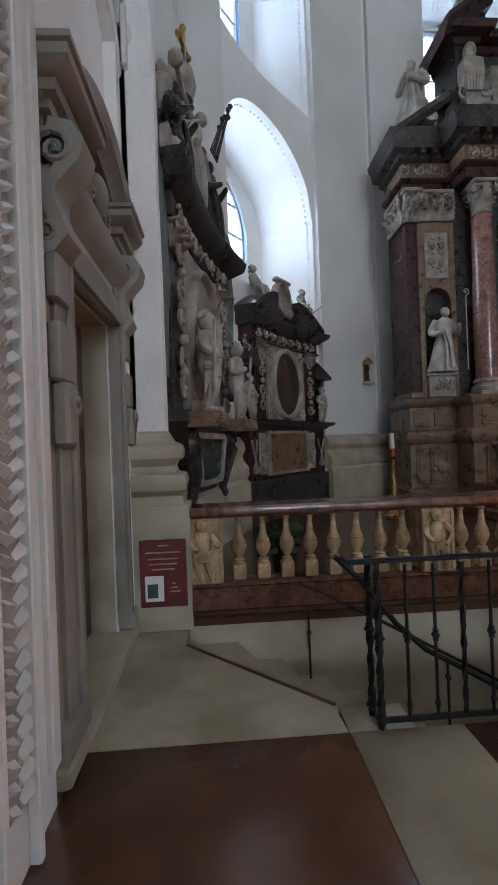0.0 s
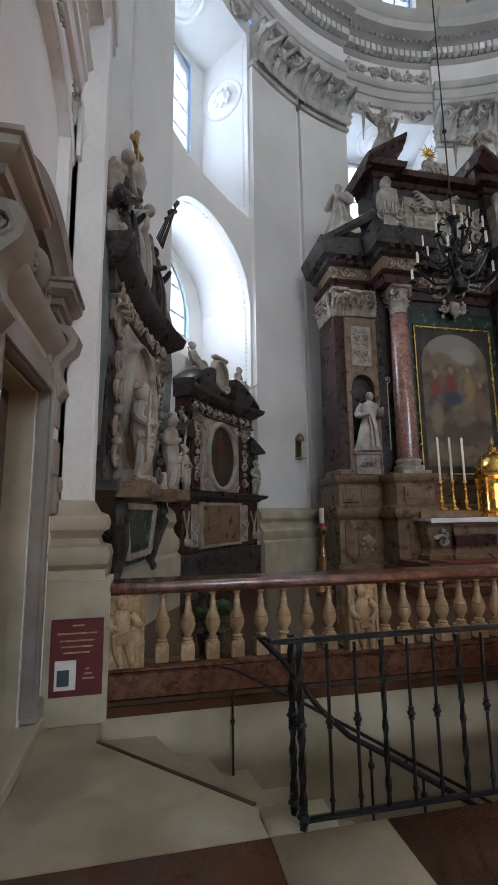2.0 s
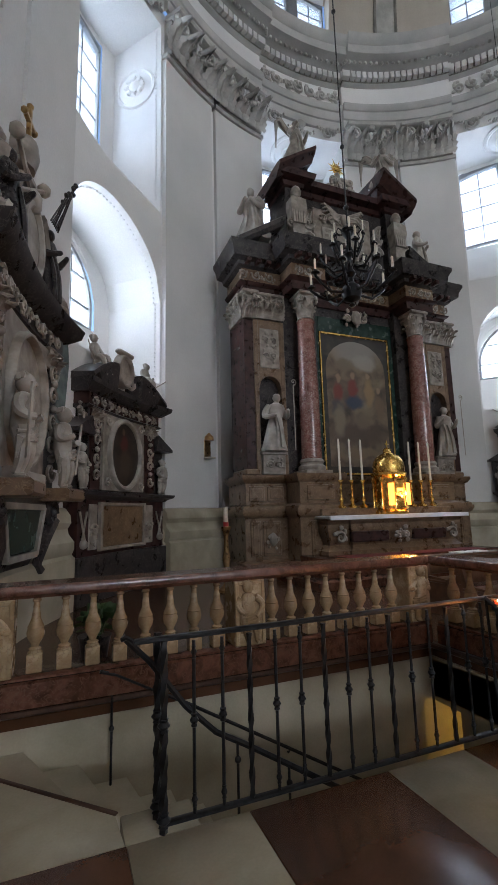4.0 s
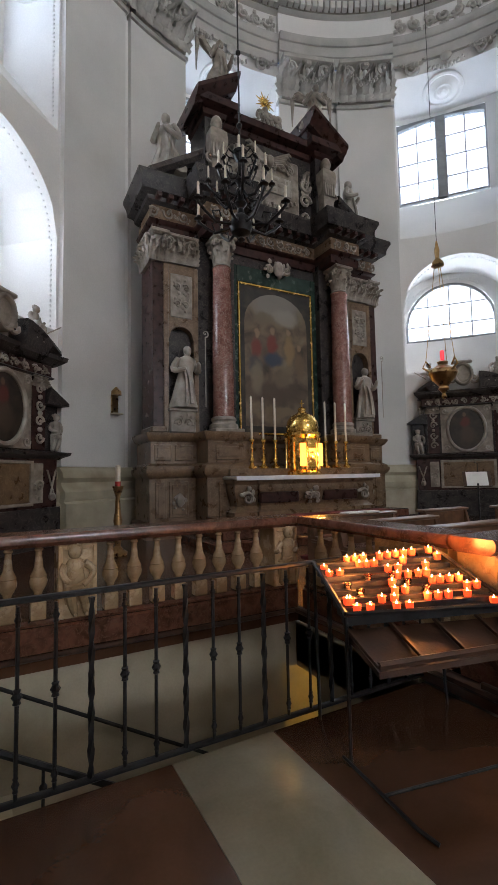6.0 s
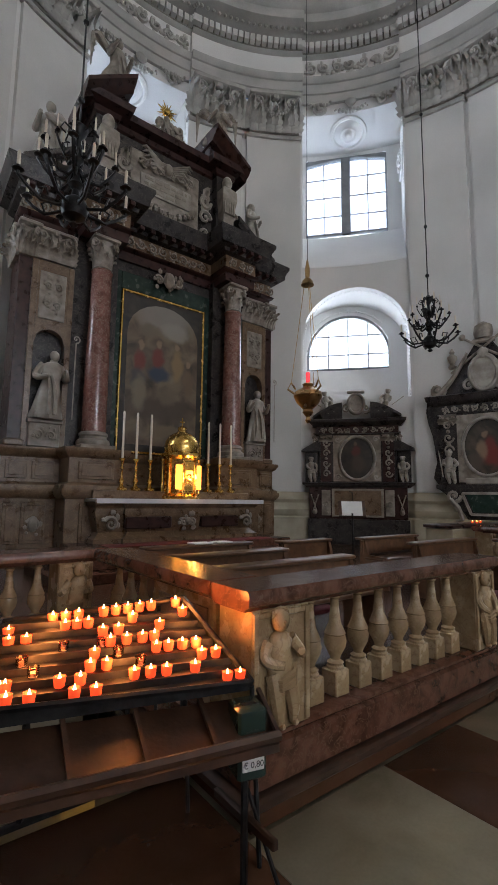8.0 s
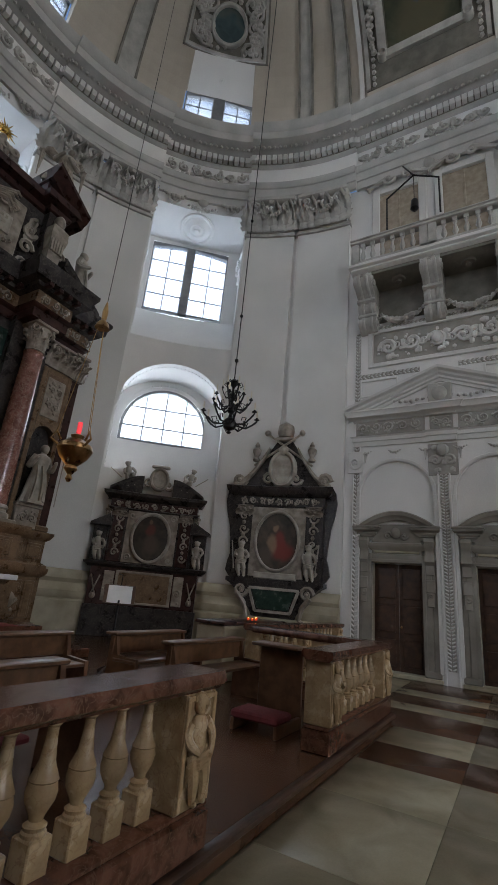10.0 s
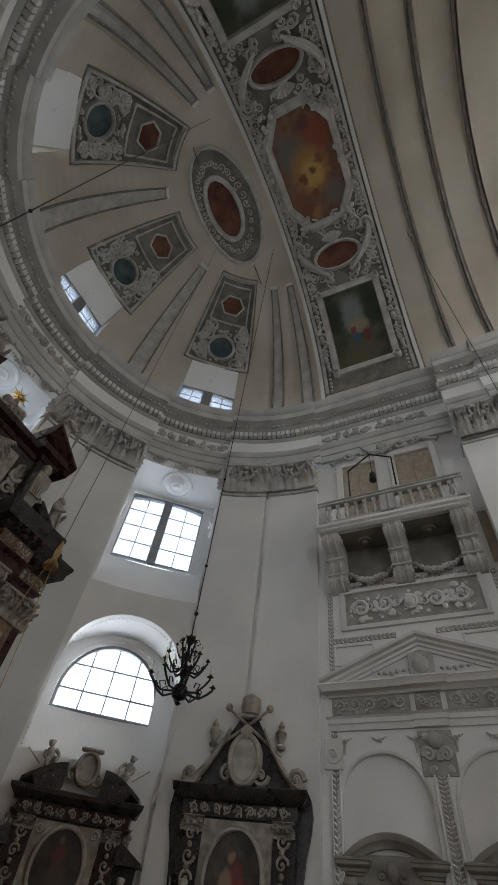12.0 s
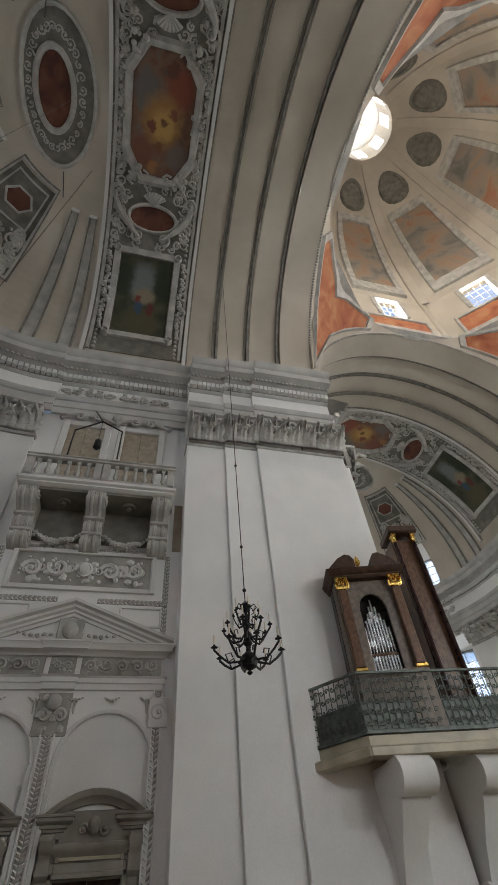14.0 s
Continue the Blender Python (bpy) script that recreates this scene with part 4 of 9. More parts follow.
# cream landing before the stair, cut slantwise
t = Geo().prism([(-0.8, 2.464), (0.64, 2.464), (0.62, 2.72), (-0.34, 3.68), (-0.34, 4.08), (-0.8, 4.08)], -0.17, 0.0)
part("slab", t, CREAMTILE, floor)
part("slab", Geo().box(0.645, 2.464, -0.17, 1.02, 2.7, 0.0, 0.003), CREAMTILE, floor)
part("nosing_strip", Geo().box(0, -0.02, 0, 1.36, 0.012, 0.012, 0.004, m=pose(-0.33, 3.69, -0.006, 0, 0, -45)), WOOD, floor)

# the stair down, along the balustrade
stair = thing("staircase", Matrix.Identity(4), "worn cream stone stair going down beside the balustrade", "staircase", kind="structure")
lines = [((-0.34, 4.08), (0.63, 2.70)), ((0.05, 4.08), (0.72, 2.5)), ((0.45, 4.08), (0.9, 2.5)), ((0.82, 4.08), (1.12, 2.5))]
for i in range(11):
    x = 1.18 + 0.28 * i
    lines.append(((x, 4.08), (x + 0.06 if i < 2 else x, 2.5)))
for i, (a, b) in enumerate(zip(lines, lines[1:])):
    z = -0.17 * (i + 1)
    pts = [a[1], (b[1][0] + 0.03, b[1][1]), (b[0][0] + 0.03, b[0][1]), a[0]]
    part("tread", Geo().prism(pts, z - 0.4, z), LIME, stair)
for x0, y0, z0, x1, y1, z1 in ((-0.5, 4.08, -3.0, 5.2, 4.2, -0.002), (0.66, 2.36, -3.0, 5.2, 2.5, -0.035), (-0.9, 2.3, -3.0, -0.36, 4.2, -0.2), (-0.36, 2.36, -3.0, 0.7, 2.7, -0.2),
                               (4.06, 2.5, -0.45, 4.2, 4.08, -0.002), (4.06, 2.5, -3, 4.2, 3.72, -0.45), (5.2, 2.3, -3.0, 5.3, 4.3, 0.0), (4.2, 2.5, -0.4, 5.2, 4.08, -0.36), (3.9, 2.4, -3.0, 5.2, 4.2, -2.55)):
    part("stair_wall", Geo().box(x0, y0, z0, x1, y1, z1), LIME, stair)
bulb(4.95, 2.75, -0.7, 9.0, (1.0, 0.62, 0.12), 0.06)
part("lamp_globe", Geo().ball(4.95, 2.72, -0.45, 0.06), FLAME, stair, "glowing lamp below")

# marble balustrade
BAL = [(0.052, 0.0), (0.052, 0.012), (0.044, 0.02), (0.05, 0.035), (0.028, 0.05), (0.034, 0.07), (0.062, 0.12), (0.068, 0.155), (0.06, 0.19), (0.064, 0.196), (0.06, 0.205), (0.036, 0.26), (0.026, 0.34), (0.024, 0.39), (0.034, 0.4), (0.034, 0.41), (0.026, 0.42), (0.044, 0.45), (0.046, 0.46)]
baluster_mesh = Geo().lathe(BAL, 14).box(-0.058, -0.058, -0.14, 0.058, 0.058, 0.0, 0.006).box(-0.05, -0.05, 0.455, 0.05, 0.05, 0.485, 0.004).mesh("baluster")
baluster_mesh.materials.append(BEIGE)
putti = [putto(0.46, s).mesh("relief") for s in (3, 8, 11)]
for pm in putti:
    pm.materials.append(BEIGE)


def balustrade(m, length, posts, spans, label, solid=()):
    """Runs along local x, its public face to -y. posts: centres; spans: (from, to, balusters)."""
    b = thing("balustrade", m, label, "balustrade", "sanctuary balustrades")
    z0 = STEP
    part("plinth", Geo().box(0, -0.15, z0, length, 0.15, z0 + 0.2, 0.012).box(0.0, -0.13, z0 + 0.2, length, 0.13, z0 + 0.235, 0.01), REDMARB, b, "mottled red marble plinth")
    rail = Geo()
    pr = [(-0.13, 0.955), (-0.14, 0.97), (-0.165, 0.985), (-0.17, 1.03), (-0.155, 1.055), (0.155, 1.055), (0.17, 1.03), (0.165, 0.985), (0.14, 0.97), (0.13, 0.955)]
    rail.loft([[(x, y, z) for y, z in pr] for x in (-0.02, length + 0.02)], True, True)
    part("rail", rail, REDMARB, b, "polished mottled red marble rail")
    for i, (x, w) in enumerate(posts):
        part("post", Geo().box(x - w / 2, -0.14, z0 + 0.235, x + w / 2, 0.14, 0.955, 0.006), BEIGE, b)
        fr = Geo()
        for q in (-1, 1):
            fr.box(x + q * (w / 2 - 0.02) - 0.016, -0.152, z0 + 0.25, x + q * (w / 2 - 0.02) + 0.016, -0.138, 0.945, 0.004)
        fr.box(x - w / 2 + 0.036, -0.152, 0.915, x + w / 2 - 0.036, -0.138, 0.945, 0.004)
        part("post_frame", fr, BEIGE, b)
        part("relief", putti[i % 3], BEIGE, b, "carved putto relief", m=pose(x, -0.15, z0 + 0.25) @ Matrix.Diagonal((1.25, 0.9, 1.22, 1)))
    for a, c, n in spans:
        for i in range(n):
            x = a + (c - a) * (i + 0.5) / n
            part("baluster", baluster_mesh, BEIGE, b, m=pose(x, 0, z0 + 0.375 - 0.0))
    for a, c in solid:
        part("panel", Geo().box(a, -0.1, z0 + 0.235, c, 0.1, 0.955, 0.01), BEIGE, b)
        part("panel_field", Geo().box(a + 0.06, -0.108, z0 + 0.3, c - 0.06, -0.098, 0.89, 0.006), BROWNM, b)
    return b


balustrade(pose(-0.38, 4.16, 0), 4.44, [(0.2, 0.32), (2.32, 0.3), (4.3, 0.28)], [(0.4, 2.15, 8), (2.5, 4.14, 8)], "beige and red marble balustrade above the stairwell")
balustrade(pose(4.22, 3.97, 0, 0, 0, -90), 1.74, [], [(0.02, 0.95, 4)], "marble balustrade beside the candle stand", [(1.0, 1.72)])
balustrade(pose(4.07, 2.02, 0), 2.5, [(0.21, 0.38), (2.32, 0.3)], [(0.44, 2.12, 8)], "beige marble balustrade with carved putto posts")
balustrade(pose(8.63, 2.02, 0), 2.5, [(0.18, 0.3), (2.3, 0.34)], [(0.38, 2.08, 7)], "beige marble balustrade beyond the sanctuary gap")
balustrade(pose(11.14, 4.16, 0), 4.4, [(0.2, 0.3), (2.1, 0.3), (4.2, 0.3)], [(0.4, 1.9, 7), (2.3, 4.0, 8)], "beige marble balustrade towards the far wall")
balustrade(pose(10.98, 2.23, 0, 0, 0, 90), 1.74, [], [(0.8, 1.7, 4)], "short marble balustrade joining two rails", [(0.04, 0.75)])

# wrought-iron railing round the stairwell
rail = thing("iron_railing", pose(0, 0, 0), "black wrought-iron railing with twisted bars round the stairwell", "railing")


def twisted(z0, z1, r, g=None, m=None):
    g = g or Geo()
    n = 26
    rings = []
    for i in range(n + 1):
        t = i / n
        rr = r * (1.0 + 0.18 * math.sin(i * 2.2))
        a = t * 9
        rings.append([(rr * math.cos(a + k * math.pi / 2), rr * math.sin(a + k * math.pi / 2), z0 + (z1 - z0) * t) for k in range(4)])
    return g.loft(rings, True, True, m)


def knob(z, r, g, m=None):
    g.lathe([(r * 0.5, z - 0.035), (r * 0.9, z - 0.03), (r * 0.7, z - 0.018), (r * 1.25, z), (r * 0.7, z + 0.018), (r * 0.9, z + 0.03), (r * 0.5, z + 0.035)], 8, m)


TW = twisted(0.05, 0.9, 0.016).mesh("twisted_bar")
g = Geo().tube([(0, 0, 0.05), (0, 0, 0.9)], 0.0095, 6)
knob(0.5, 0.02, g)
knob(0.12, 0.014, g)
knob(0.84, 0.014, g)
PB = g.mesh("bar")
g = twisted(0.0, 0.93, 0.021)
knob(0.5, 0.028, g)
knob(0.06, 0.03, g)
PO = g.mesh("post")
for me in (TW, PB, PO):
    me.materials.append(IRON)
X0, X1, YR = 0.83, 4.06, 2.47
part("handrail", Geo().box(X0 - 0.16, YR - 0.022, 0.915, X1, YR + 0.022, 0.94, 0.006).tube([(X0 - 0.15, YR, 0.925), (X0 - 0.19, YR + 0.01, 0.95), (X0 - 0.22, YR + 0.02, 0.94)], 0.012, 6), IRON, rail)
part("bottom_bar", Geo().box(X0, YR - 0.02, 0.035, X1, YR + 0.02, 0.055, 0.004), IRON, rail)
n = 21
for i in range(n):
    x = X0 + (X1 - X0) * i / (n - 1)
    part("bar", PO if i == 0 else (TW if i % 3 == 0 else PB), IRON, rail, m=pose(x, YR, 0))
part("bar", PO, IRON, rail, m=pose(X0 - 0.01, YR + 0.13, 0))
# its slanting rail above the steps
slope = [(X0 - 0.2, YR + 0.13, 0.93), (X0 - 0.05, YR + 0.13, 0.78), (X0 + 0.15, YR + 0.13, 0.52), (X0 + 0.32, YR + 0.13, 0.36), (X0 + 0.5, YR + 0.13, 0.26), (X0 + 1.4, YR + 0.13, -0.28), (X0 + 2.6, YR + 0.13, -1.0)]
part("slanting_rail", Geo().tube(slope, 0.018, 6), IRON, rail)
for i in range(7):
    x = X0 + 0.45 + 0.32 * i
    z = 0.29 - 0.6 * (x - X0 - 0.45)
    part("stair_bar", Geo().tube([(x, YR + 0.13, z), (x, YR + 0.13, z - 0.78)], 0.008, 6).ball(x, YR + 0.13, z - 0.1, 0.02), IRON, rail)
wallrail = thing("wall_handrail", pose(0, 0, 0), "dark iron handrail slanting down the stairwell wall", "handrail")
part("grip", Geo().tube([(0.62, 4.02, 0.34), (0.75, 4.02, 0.3), (1.35, 4.02, -0.02), (3.6, 4.02, -1.3)], 0.016, 6), IRON, wallrail)
for x, z in ((1.0, 0.17), (2.3, -0.56), (3.3, -1.13)):
    part("bracket", Geo().tube([(x, 4.02, z), (x, 4.06, z - 0.05), (x, 4.085, z - 0.05)], 0.008, 5), IRON, wallrail)
part("post", Geo().tube([(0.72, 4.02, 0.31), (0.72, 4.02, -0.55)], 0.01, 6).ball(0.72, 4.02, -0.1, 0.022), IRON, wallrail)

# rack of votive candles
rack = thing("candle_stand", pose(0, 0, 0), "black iron votive candle stand with tray of small lights", "candle stand")
A, B, C, D = Vector((2.98, 1.98, 0.74)), Vector((3.95, 1.7, 0.71)), Vector((3.88, 2.18, 0.98)), Vector((3.12, 2.44, 0.92))


def tray(u, v, lift=0.0):
    p = (A * (1 - u) + B * u) * (1 - v) + (D * (1 - u) + C * u) * v
    return p + Vector((0, 0, lift))


TIERS = 8
g = Geo()
for k in range(TIERS):
    v0, v1 = k / TIERS, (k + 1) / TIERS
    z = tray(0.5, (v0 + v1) / 2).z
    q = [tray(0, v0), tray(1, v0), tray(1, v1), tray(0, v1)]
    part("tier", Geo().loft([[(p.x, p.y, z - 0.045) for p in q], [(p.x, p.y, z) for p in q]], True, True), IRON, rack)
g = Geo()
for a, b in ((A, B), (B, C), (C, D), (D, A)):
    g.tube([a + Vector((0, 0, 0.015)), b + Vector((0, 0, 0.015))], 0.014, 6)
part("rim", g, IRON, rack)
lw = [Vector((2.97, 1.74, 0.55)), Vector((3.93, 1.5, 0.57)), Vector((4.0, 1.72, 0.655)), Vector((3.0, 2.02, 0.66))]
g = Geo()
g.loft([[p - Vector((0, 0, 0.03)) for p in lw], lw], True, True)
part("supply_tray", g, WOOD, rack, "dark wooden tray for unlit candles")
part("tray_edge", Geo().tube([lw[0] + Vector((0, 0, 0.03)), lw[1] + Vector((0, 0, 0.03))], 0.02, 6), WOOD, rack)
for t in (0.0, 0.25, 0.5, 0.75, 1.0):
    a, b = lw[0].lerp(lw[1], t), lw[3].lerp(lw[2], t)
    part("divider", Geo().tube([a + Vector((0, 0, 0.025)), b + Vector((0, 0, 0.025))], 0.012, 4), WOOD, rack)
for p, q in ((A, (3.0, 2.0)), (B, (4.0, 1.7)), (C, (3.93, 2.16)), (D, (3.12, 2.42))):
    part("leg", Geo().tube([tuple(p), (q[0], q[1], 0.0)], 0.011, 6), IRON, rack)
part("foot_bar", Geo().tube([(2.95, 2.0, 0.05), (2.92, 1.5, 0.03), (2.95, 1.42, 0.012)], 0.009, 6).tube([(3.95, 1.72, 0.3), (3.9, 1.42, 0.05), (3.9, 1.4, 0.012)], 0.009, 6).tube([(2.94, 1.7, 0.04), (3.92, 1.5, 0.05)], 0.008, 6), IRON, rack)
part("side_brace", Geo().box(3.9, 1.5, 0.2, 3.93, 1.9, 0.24, 0.006), WOOD, rack)
rnd = random.Random(5)
cup_g = Geo().lathe([(0.016, 0), (0.02, 0.004), (0.024, 0.04), (0.0215, 0.04), (0.0175, 0.008)], 12)
cup_me, wax_me = cup_g.mesh("cup"), Geo().lathe([(0.0165, 0.005), (0.018, 0.02), (0.002, 0.02)], 10).mesh("wax")
flame_me = Geo().lathe([(0.002, 0.02), (0.007, 0.03), (0.0062, 0.038), (0.001, 0.054)], 8).mesh("flame")
cup_me.materials.append(LITCUP)
wax_me.materials.append(WAX)
flame_me.materials.append(FLAME)
clear_me = cup_g.mesh("cup")
clear_me.materials.append(CLEARCUP)
LIT = [(0, 0.06), (0, 0.14), (0, 0.3), (0, 0.38), (0, 0.93), (0, 0.99), (1, 0.03), (1, 0.05), (1, 0.25), (1, 0.33), (1, 0.55), (1, 0.62), (1, 0.69), (1, 0.82), (2, 0.38), (2, 0.45), (2, 0.96), (2, 0.89), (3, 0.41), (3, 0.7), (3, 0.76), (3, 0.83), (3, 0.9), (4, 0.5), (4, 0.58), (4, 0.72), (4, 0.66), (5, 0.03), (5, 0.11), (5, 0.48), (5, 0.56), (5, 0.78), (6, 0.02), (6, 0.3), (6, 0.36), (6, 0.42), (6, 0.66), (6, 0.95), (7, 0.24), (7, 0.31), (7, 0.38), (7, 0.52), (7, 0.59), (7, 0.66), (7, 0.73), (7, 0.8), (7, 0.95)]
DEAD = [(3, 0.1), (4, 0.28), (4, 0.46), (3, 0.52), (2, 0.6), (2, 0.15)]
for k, (tier, u) in enumerate(LIT + DEAD):
    v = (tier + 0.5) / TIERS
    p = tray(u * 0.96 + 0.02, v)
    lit = k < len(LIT)
    c = thing("votive_candle", pose(p.x, p.y, p.z + 0.001), "small burning votive candle in red glass cup" if lit else "unlit votive candle in clear glass cup", "candle", "votive candles")
    part("cup", cup_me if lit else clear_me, CUP, c).visible_shadow = False
    part("wax", wax_me, WAX, c)
    if lit:
        part("flame", flame_me, FLAME, c).visible_shadow = False
for u, v in ((0.15, 0.3), (0.5, 0.15), (0.85, 0.3), (0.25, 0.8), (0.6, 0.75), (0.9, 0.8)):
    p = tray(u, v, 0.07)
    bulb(p.x, p.y, p.z, CANDLE_POWER, (1.0, 0.30, 0.06), 0.05)
box = thing("coin_box", pose(3.88, 1.63, 0.0, 0, 0, -15), "dark green metal coin box with a white price label", "coin box")
part("body", Geo().box(-0.06, -0.05, 0.42, 0.06, 0.08, 0.68, 0.01), GREENM, box)
part("slot", Geo().box(-0.03, -0.01, 0.679, 0.03, 0.01, 0.683), IRON, box)
part("stand_pipe", Geo().tube([(0, 0.03, 0.0), (0, 0.03, 0.43)], 0.015, 6), IRON, box)
part("price_label", Geo().box(-0.045, -0.056, 0.46, 0.045, -0.05, 0.505, 0.001), PAPER, box, "white label")
lettering("€ 0,80", 0.032, pose(0, -0.057, 0.4825, 90, 0, 0), IRON, box, 0.0006)

# sign on the pier
sign = thing("sign_board", pose(-0.54, 3.985, 0.22), "dark red information board with pale lines and a notice", "sign")
part("board", Geo().box(-0.2, -0.015, 0, 0.2, 0.0, 0.58, 0.004), SIGNRED, sign)
part("notice", Geo().box(-0.16, -0.018, 0.05, 0.0, -0.0155, 0.27, 0.001), PAPER, sign, "white printed notice")
part("notice_picture", Geo().box(-0.14, -0.0195, 0.08, -0.05, -0.0182, 0.2, 0.0004), FRESCO_BLUE, sign)
lines_g = Geo()
for x0, x1, z in ((-0.04, 0.05, 0.53), (-0.15, 0.15, 0.47), (-0.13, 0.13, 0.415), (-0.12, 0.12, 0.37), (-0.1, 0.1, 0.325), (0.07, 0.1, 0.2), (0.06, 0.12, 0.165), (0.05, 0.14, 0.13)):
    lines_g.box(x0, -0.0165, z - 0.006, x1, -0.0152, z + 0.006)
part("text_lines", lines_g, BEIGE, sign)
pier = structure("pier_block", Geo().box(-0.8, 3.99, 0, -0.3, 4.3, 1.1, 0.006), LIME, "cream stone pedestal of the pier", "pedestal")

prof = [(0.0, 1.1), (0.03, 1.1), (0.03, 1.17), (-0.01, 1.18), (0.05, 1.22), (0.07, 1.29), (0.05, 1.36), (-0.02, 1.38), (-0.04, 1.43), (-0.02, 1.47), (0.03, 1.5), (0.04, 1.56), (0.02, 1.62), (-0.05, 1.65), (-0.1, 1.74)]
pier_base = structure("pier_base", Geo().loft([[(-0.8, 4.03 - q, z), (-0.38 + q, 4.03 - q, z), (-0.38 + q, 4.3, z), (-0.8, 4.3, z)] for q, z in prof], True, True), LIME, "moulded cream stone base of the pier", "pier base")
part("shaft", Geo().box(-0.82, 4.12, 1.74, -0.5, 4.4, 13.9, 0.01), PLASTER, pier_base, "white plastered pier shaft")

part("wall_return", Geo().box(-0.93, 3.968, 0.092, -0.794, 3.986, 5.12), PLASTER, pier_base)

# the great altar
def outline(segs, yb, p):
    """segs: (x0, x1, front y) from left to right; p: how far the moulding stands out."""
    pts = []
    for i, (x0, x1, f) in enumerate(segs):
        left = x0 - p if i == 0 else (x0 - p if f < segs[i - 1][2] else x0 + p)
        right = x1 + p if i == len(segs) - 1 else (x1 + p if f < segs[i + 1][2] else x1 - p)
        pts += [(left, f - p), (right, f - p)]
    return pts + [(segs[-1][1] + p, yb), (segs[0][0] - p, yb)]


def stepped(segs, yb, prof, g=None, m=None):
    g = g or Geo()
    return g.loft([[(x, y, z) for x, y in outline(segs, yb, p)] for p, z in prof], True, True, m)


AX, AY = 7.6, 9.5
AM = pose(AX, AY, 0)
altar = thing("high_altar", AM, "tall dark red and grey marble altar with columns and painting", "altar")
SEG = [(-3.38, -2.3, 0.35), (-2.3, -1.25, -0.3), (-1.25, 1.25, 0.42), (1.25, 2.3, -0.3), (2.3, 3.38, 0.35)]
YB = 1.5
part("lower_pedestal", stepped(SEG, YB, [(0.16, STEP), (0.16, 0.45), (0.06, 0.5), (0.06, 1.45), (0.12, 1.5), (0.16, 1.58), (0.16, 1.66)]), BROWNM, altar, "brown marble pedestal")
part("upper_pedestal", stepped(SEG, YB, [(0.12, 1.66), (0.12, 1.72), (0.02, 1.78), (0.02, 2.26), (0.08, 2.3), (0.14, 2.4), (0.14, 2.46)]), BROWNM, altar)
pan = Geo()
fld = Geo()
for s in (-1, 1):
    for z0, z1, cells in ((0.58, 1.38, ((2.55, 3.0, 0.35, 0.06), (3.06, 3.32, 0.35, 0.06), (1.45, 2.1, -0.3, 0.06))), (1.84, 2.2, ((2.42, 2.85, 0.35, 0.02), (2.93, 3.32, 0.35, 0.02), (1.42, 2.14, -0.3, 0.02)))):
        for a, b, f, p in cells:
            x0, x1 = sorted((s * a, s * b))
            pan = Geo().box(x0, f - p - 0.025, z0, x1, f - p + 0.02, z1, 0.012)
            pn = part("panel", pan, BROWNM, altar)
            part("panel_field", Geo().box(x0 + 0.06, f - p - 0.035, z0 + 0.06, x1 - 0.06, f - p + 0.02, z1 - 0.06, 0.008), BROWNM, pn)
for s in (-1, 1):
    g = scrollwork(0.34, 0.62, 3, 1, 0.035)
    g.ball(0, -0.02, 0.3, 0.1, 0.06, 0.16)
    part("coat_of_arms", g, GREYM, altar, "carved grey coat of arms", m=pose(s * 2.775, 0.25, 0.66))
# body behind the columns
g = stepped([(-3.28, -2.3, 0.5), (-2.3, -1.3, 0.32), (-1.3, 1.3, 0.55), (1.3, 2.3, 0.32), (2.3, 3.28, 0.5)], YB, [(0, 2.46), (0, 6.9)])
part("body", g, BLACKM, altar, "black marble wall of the altar")
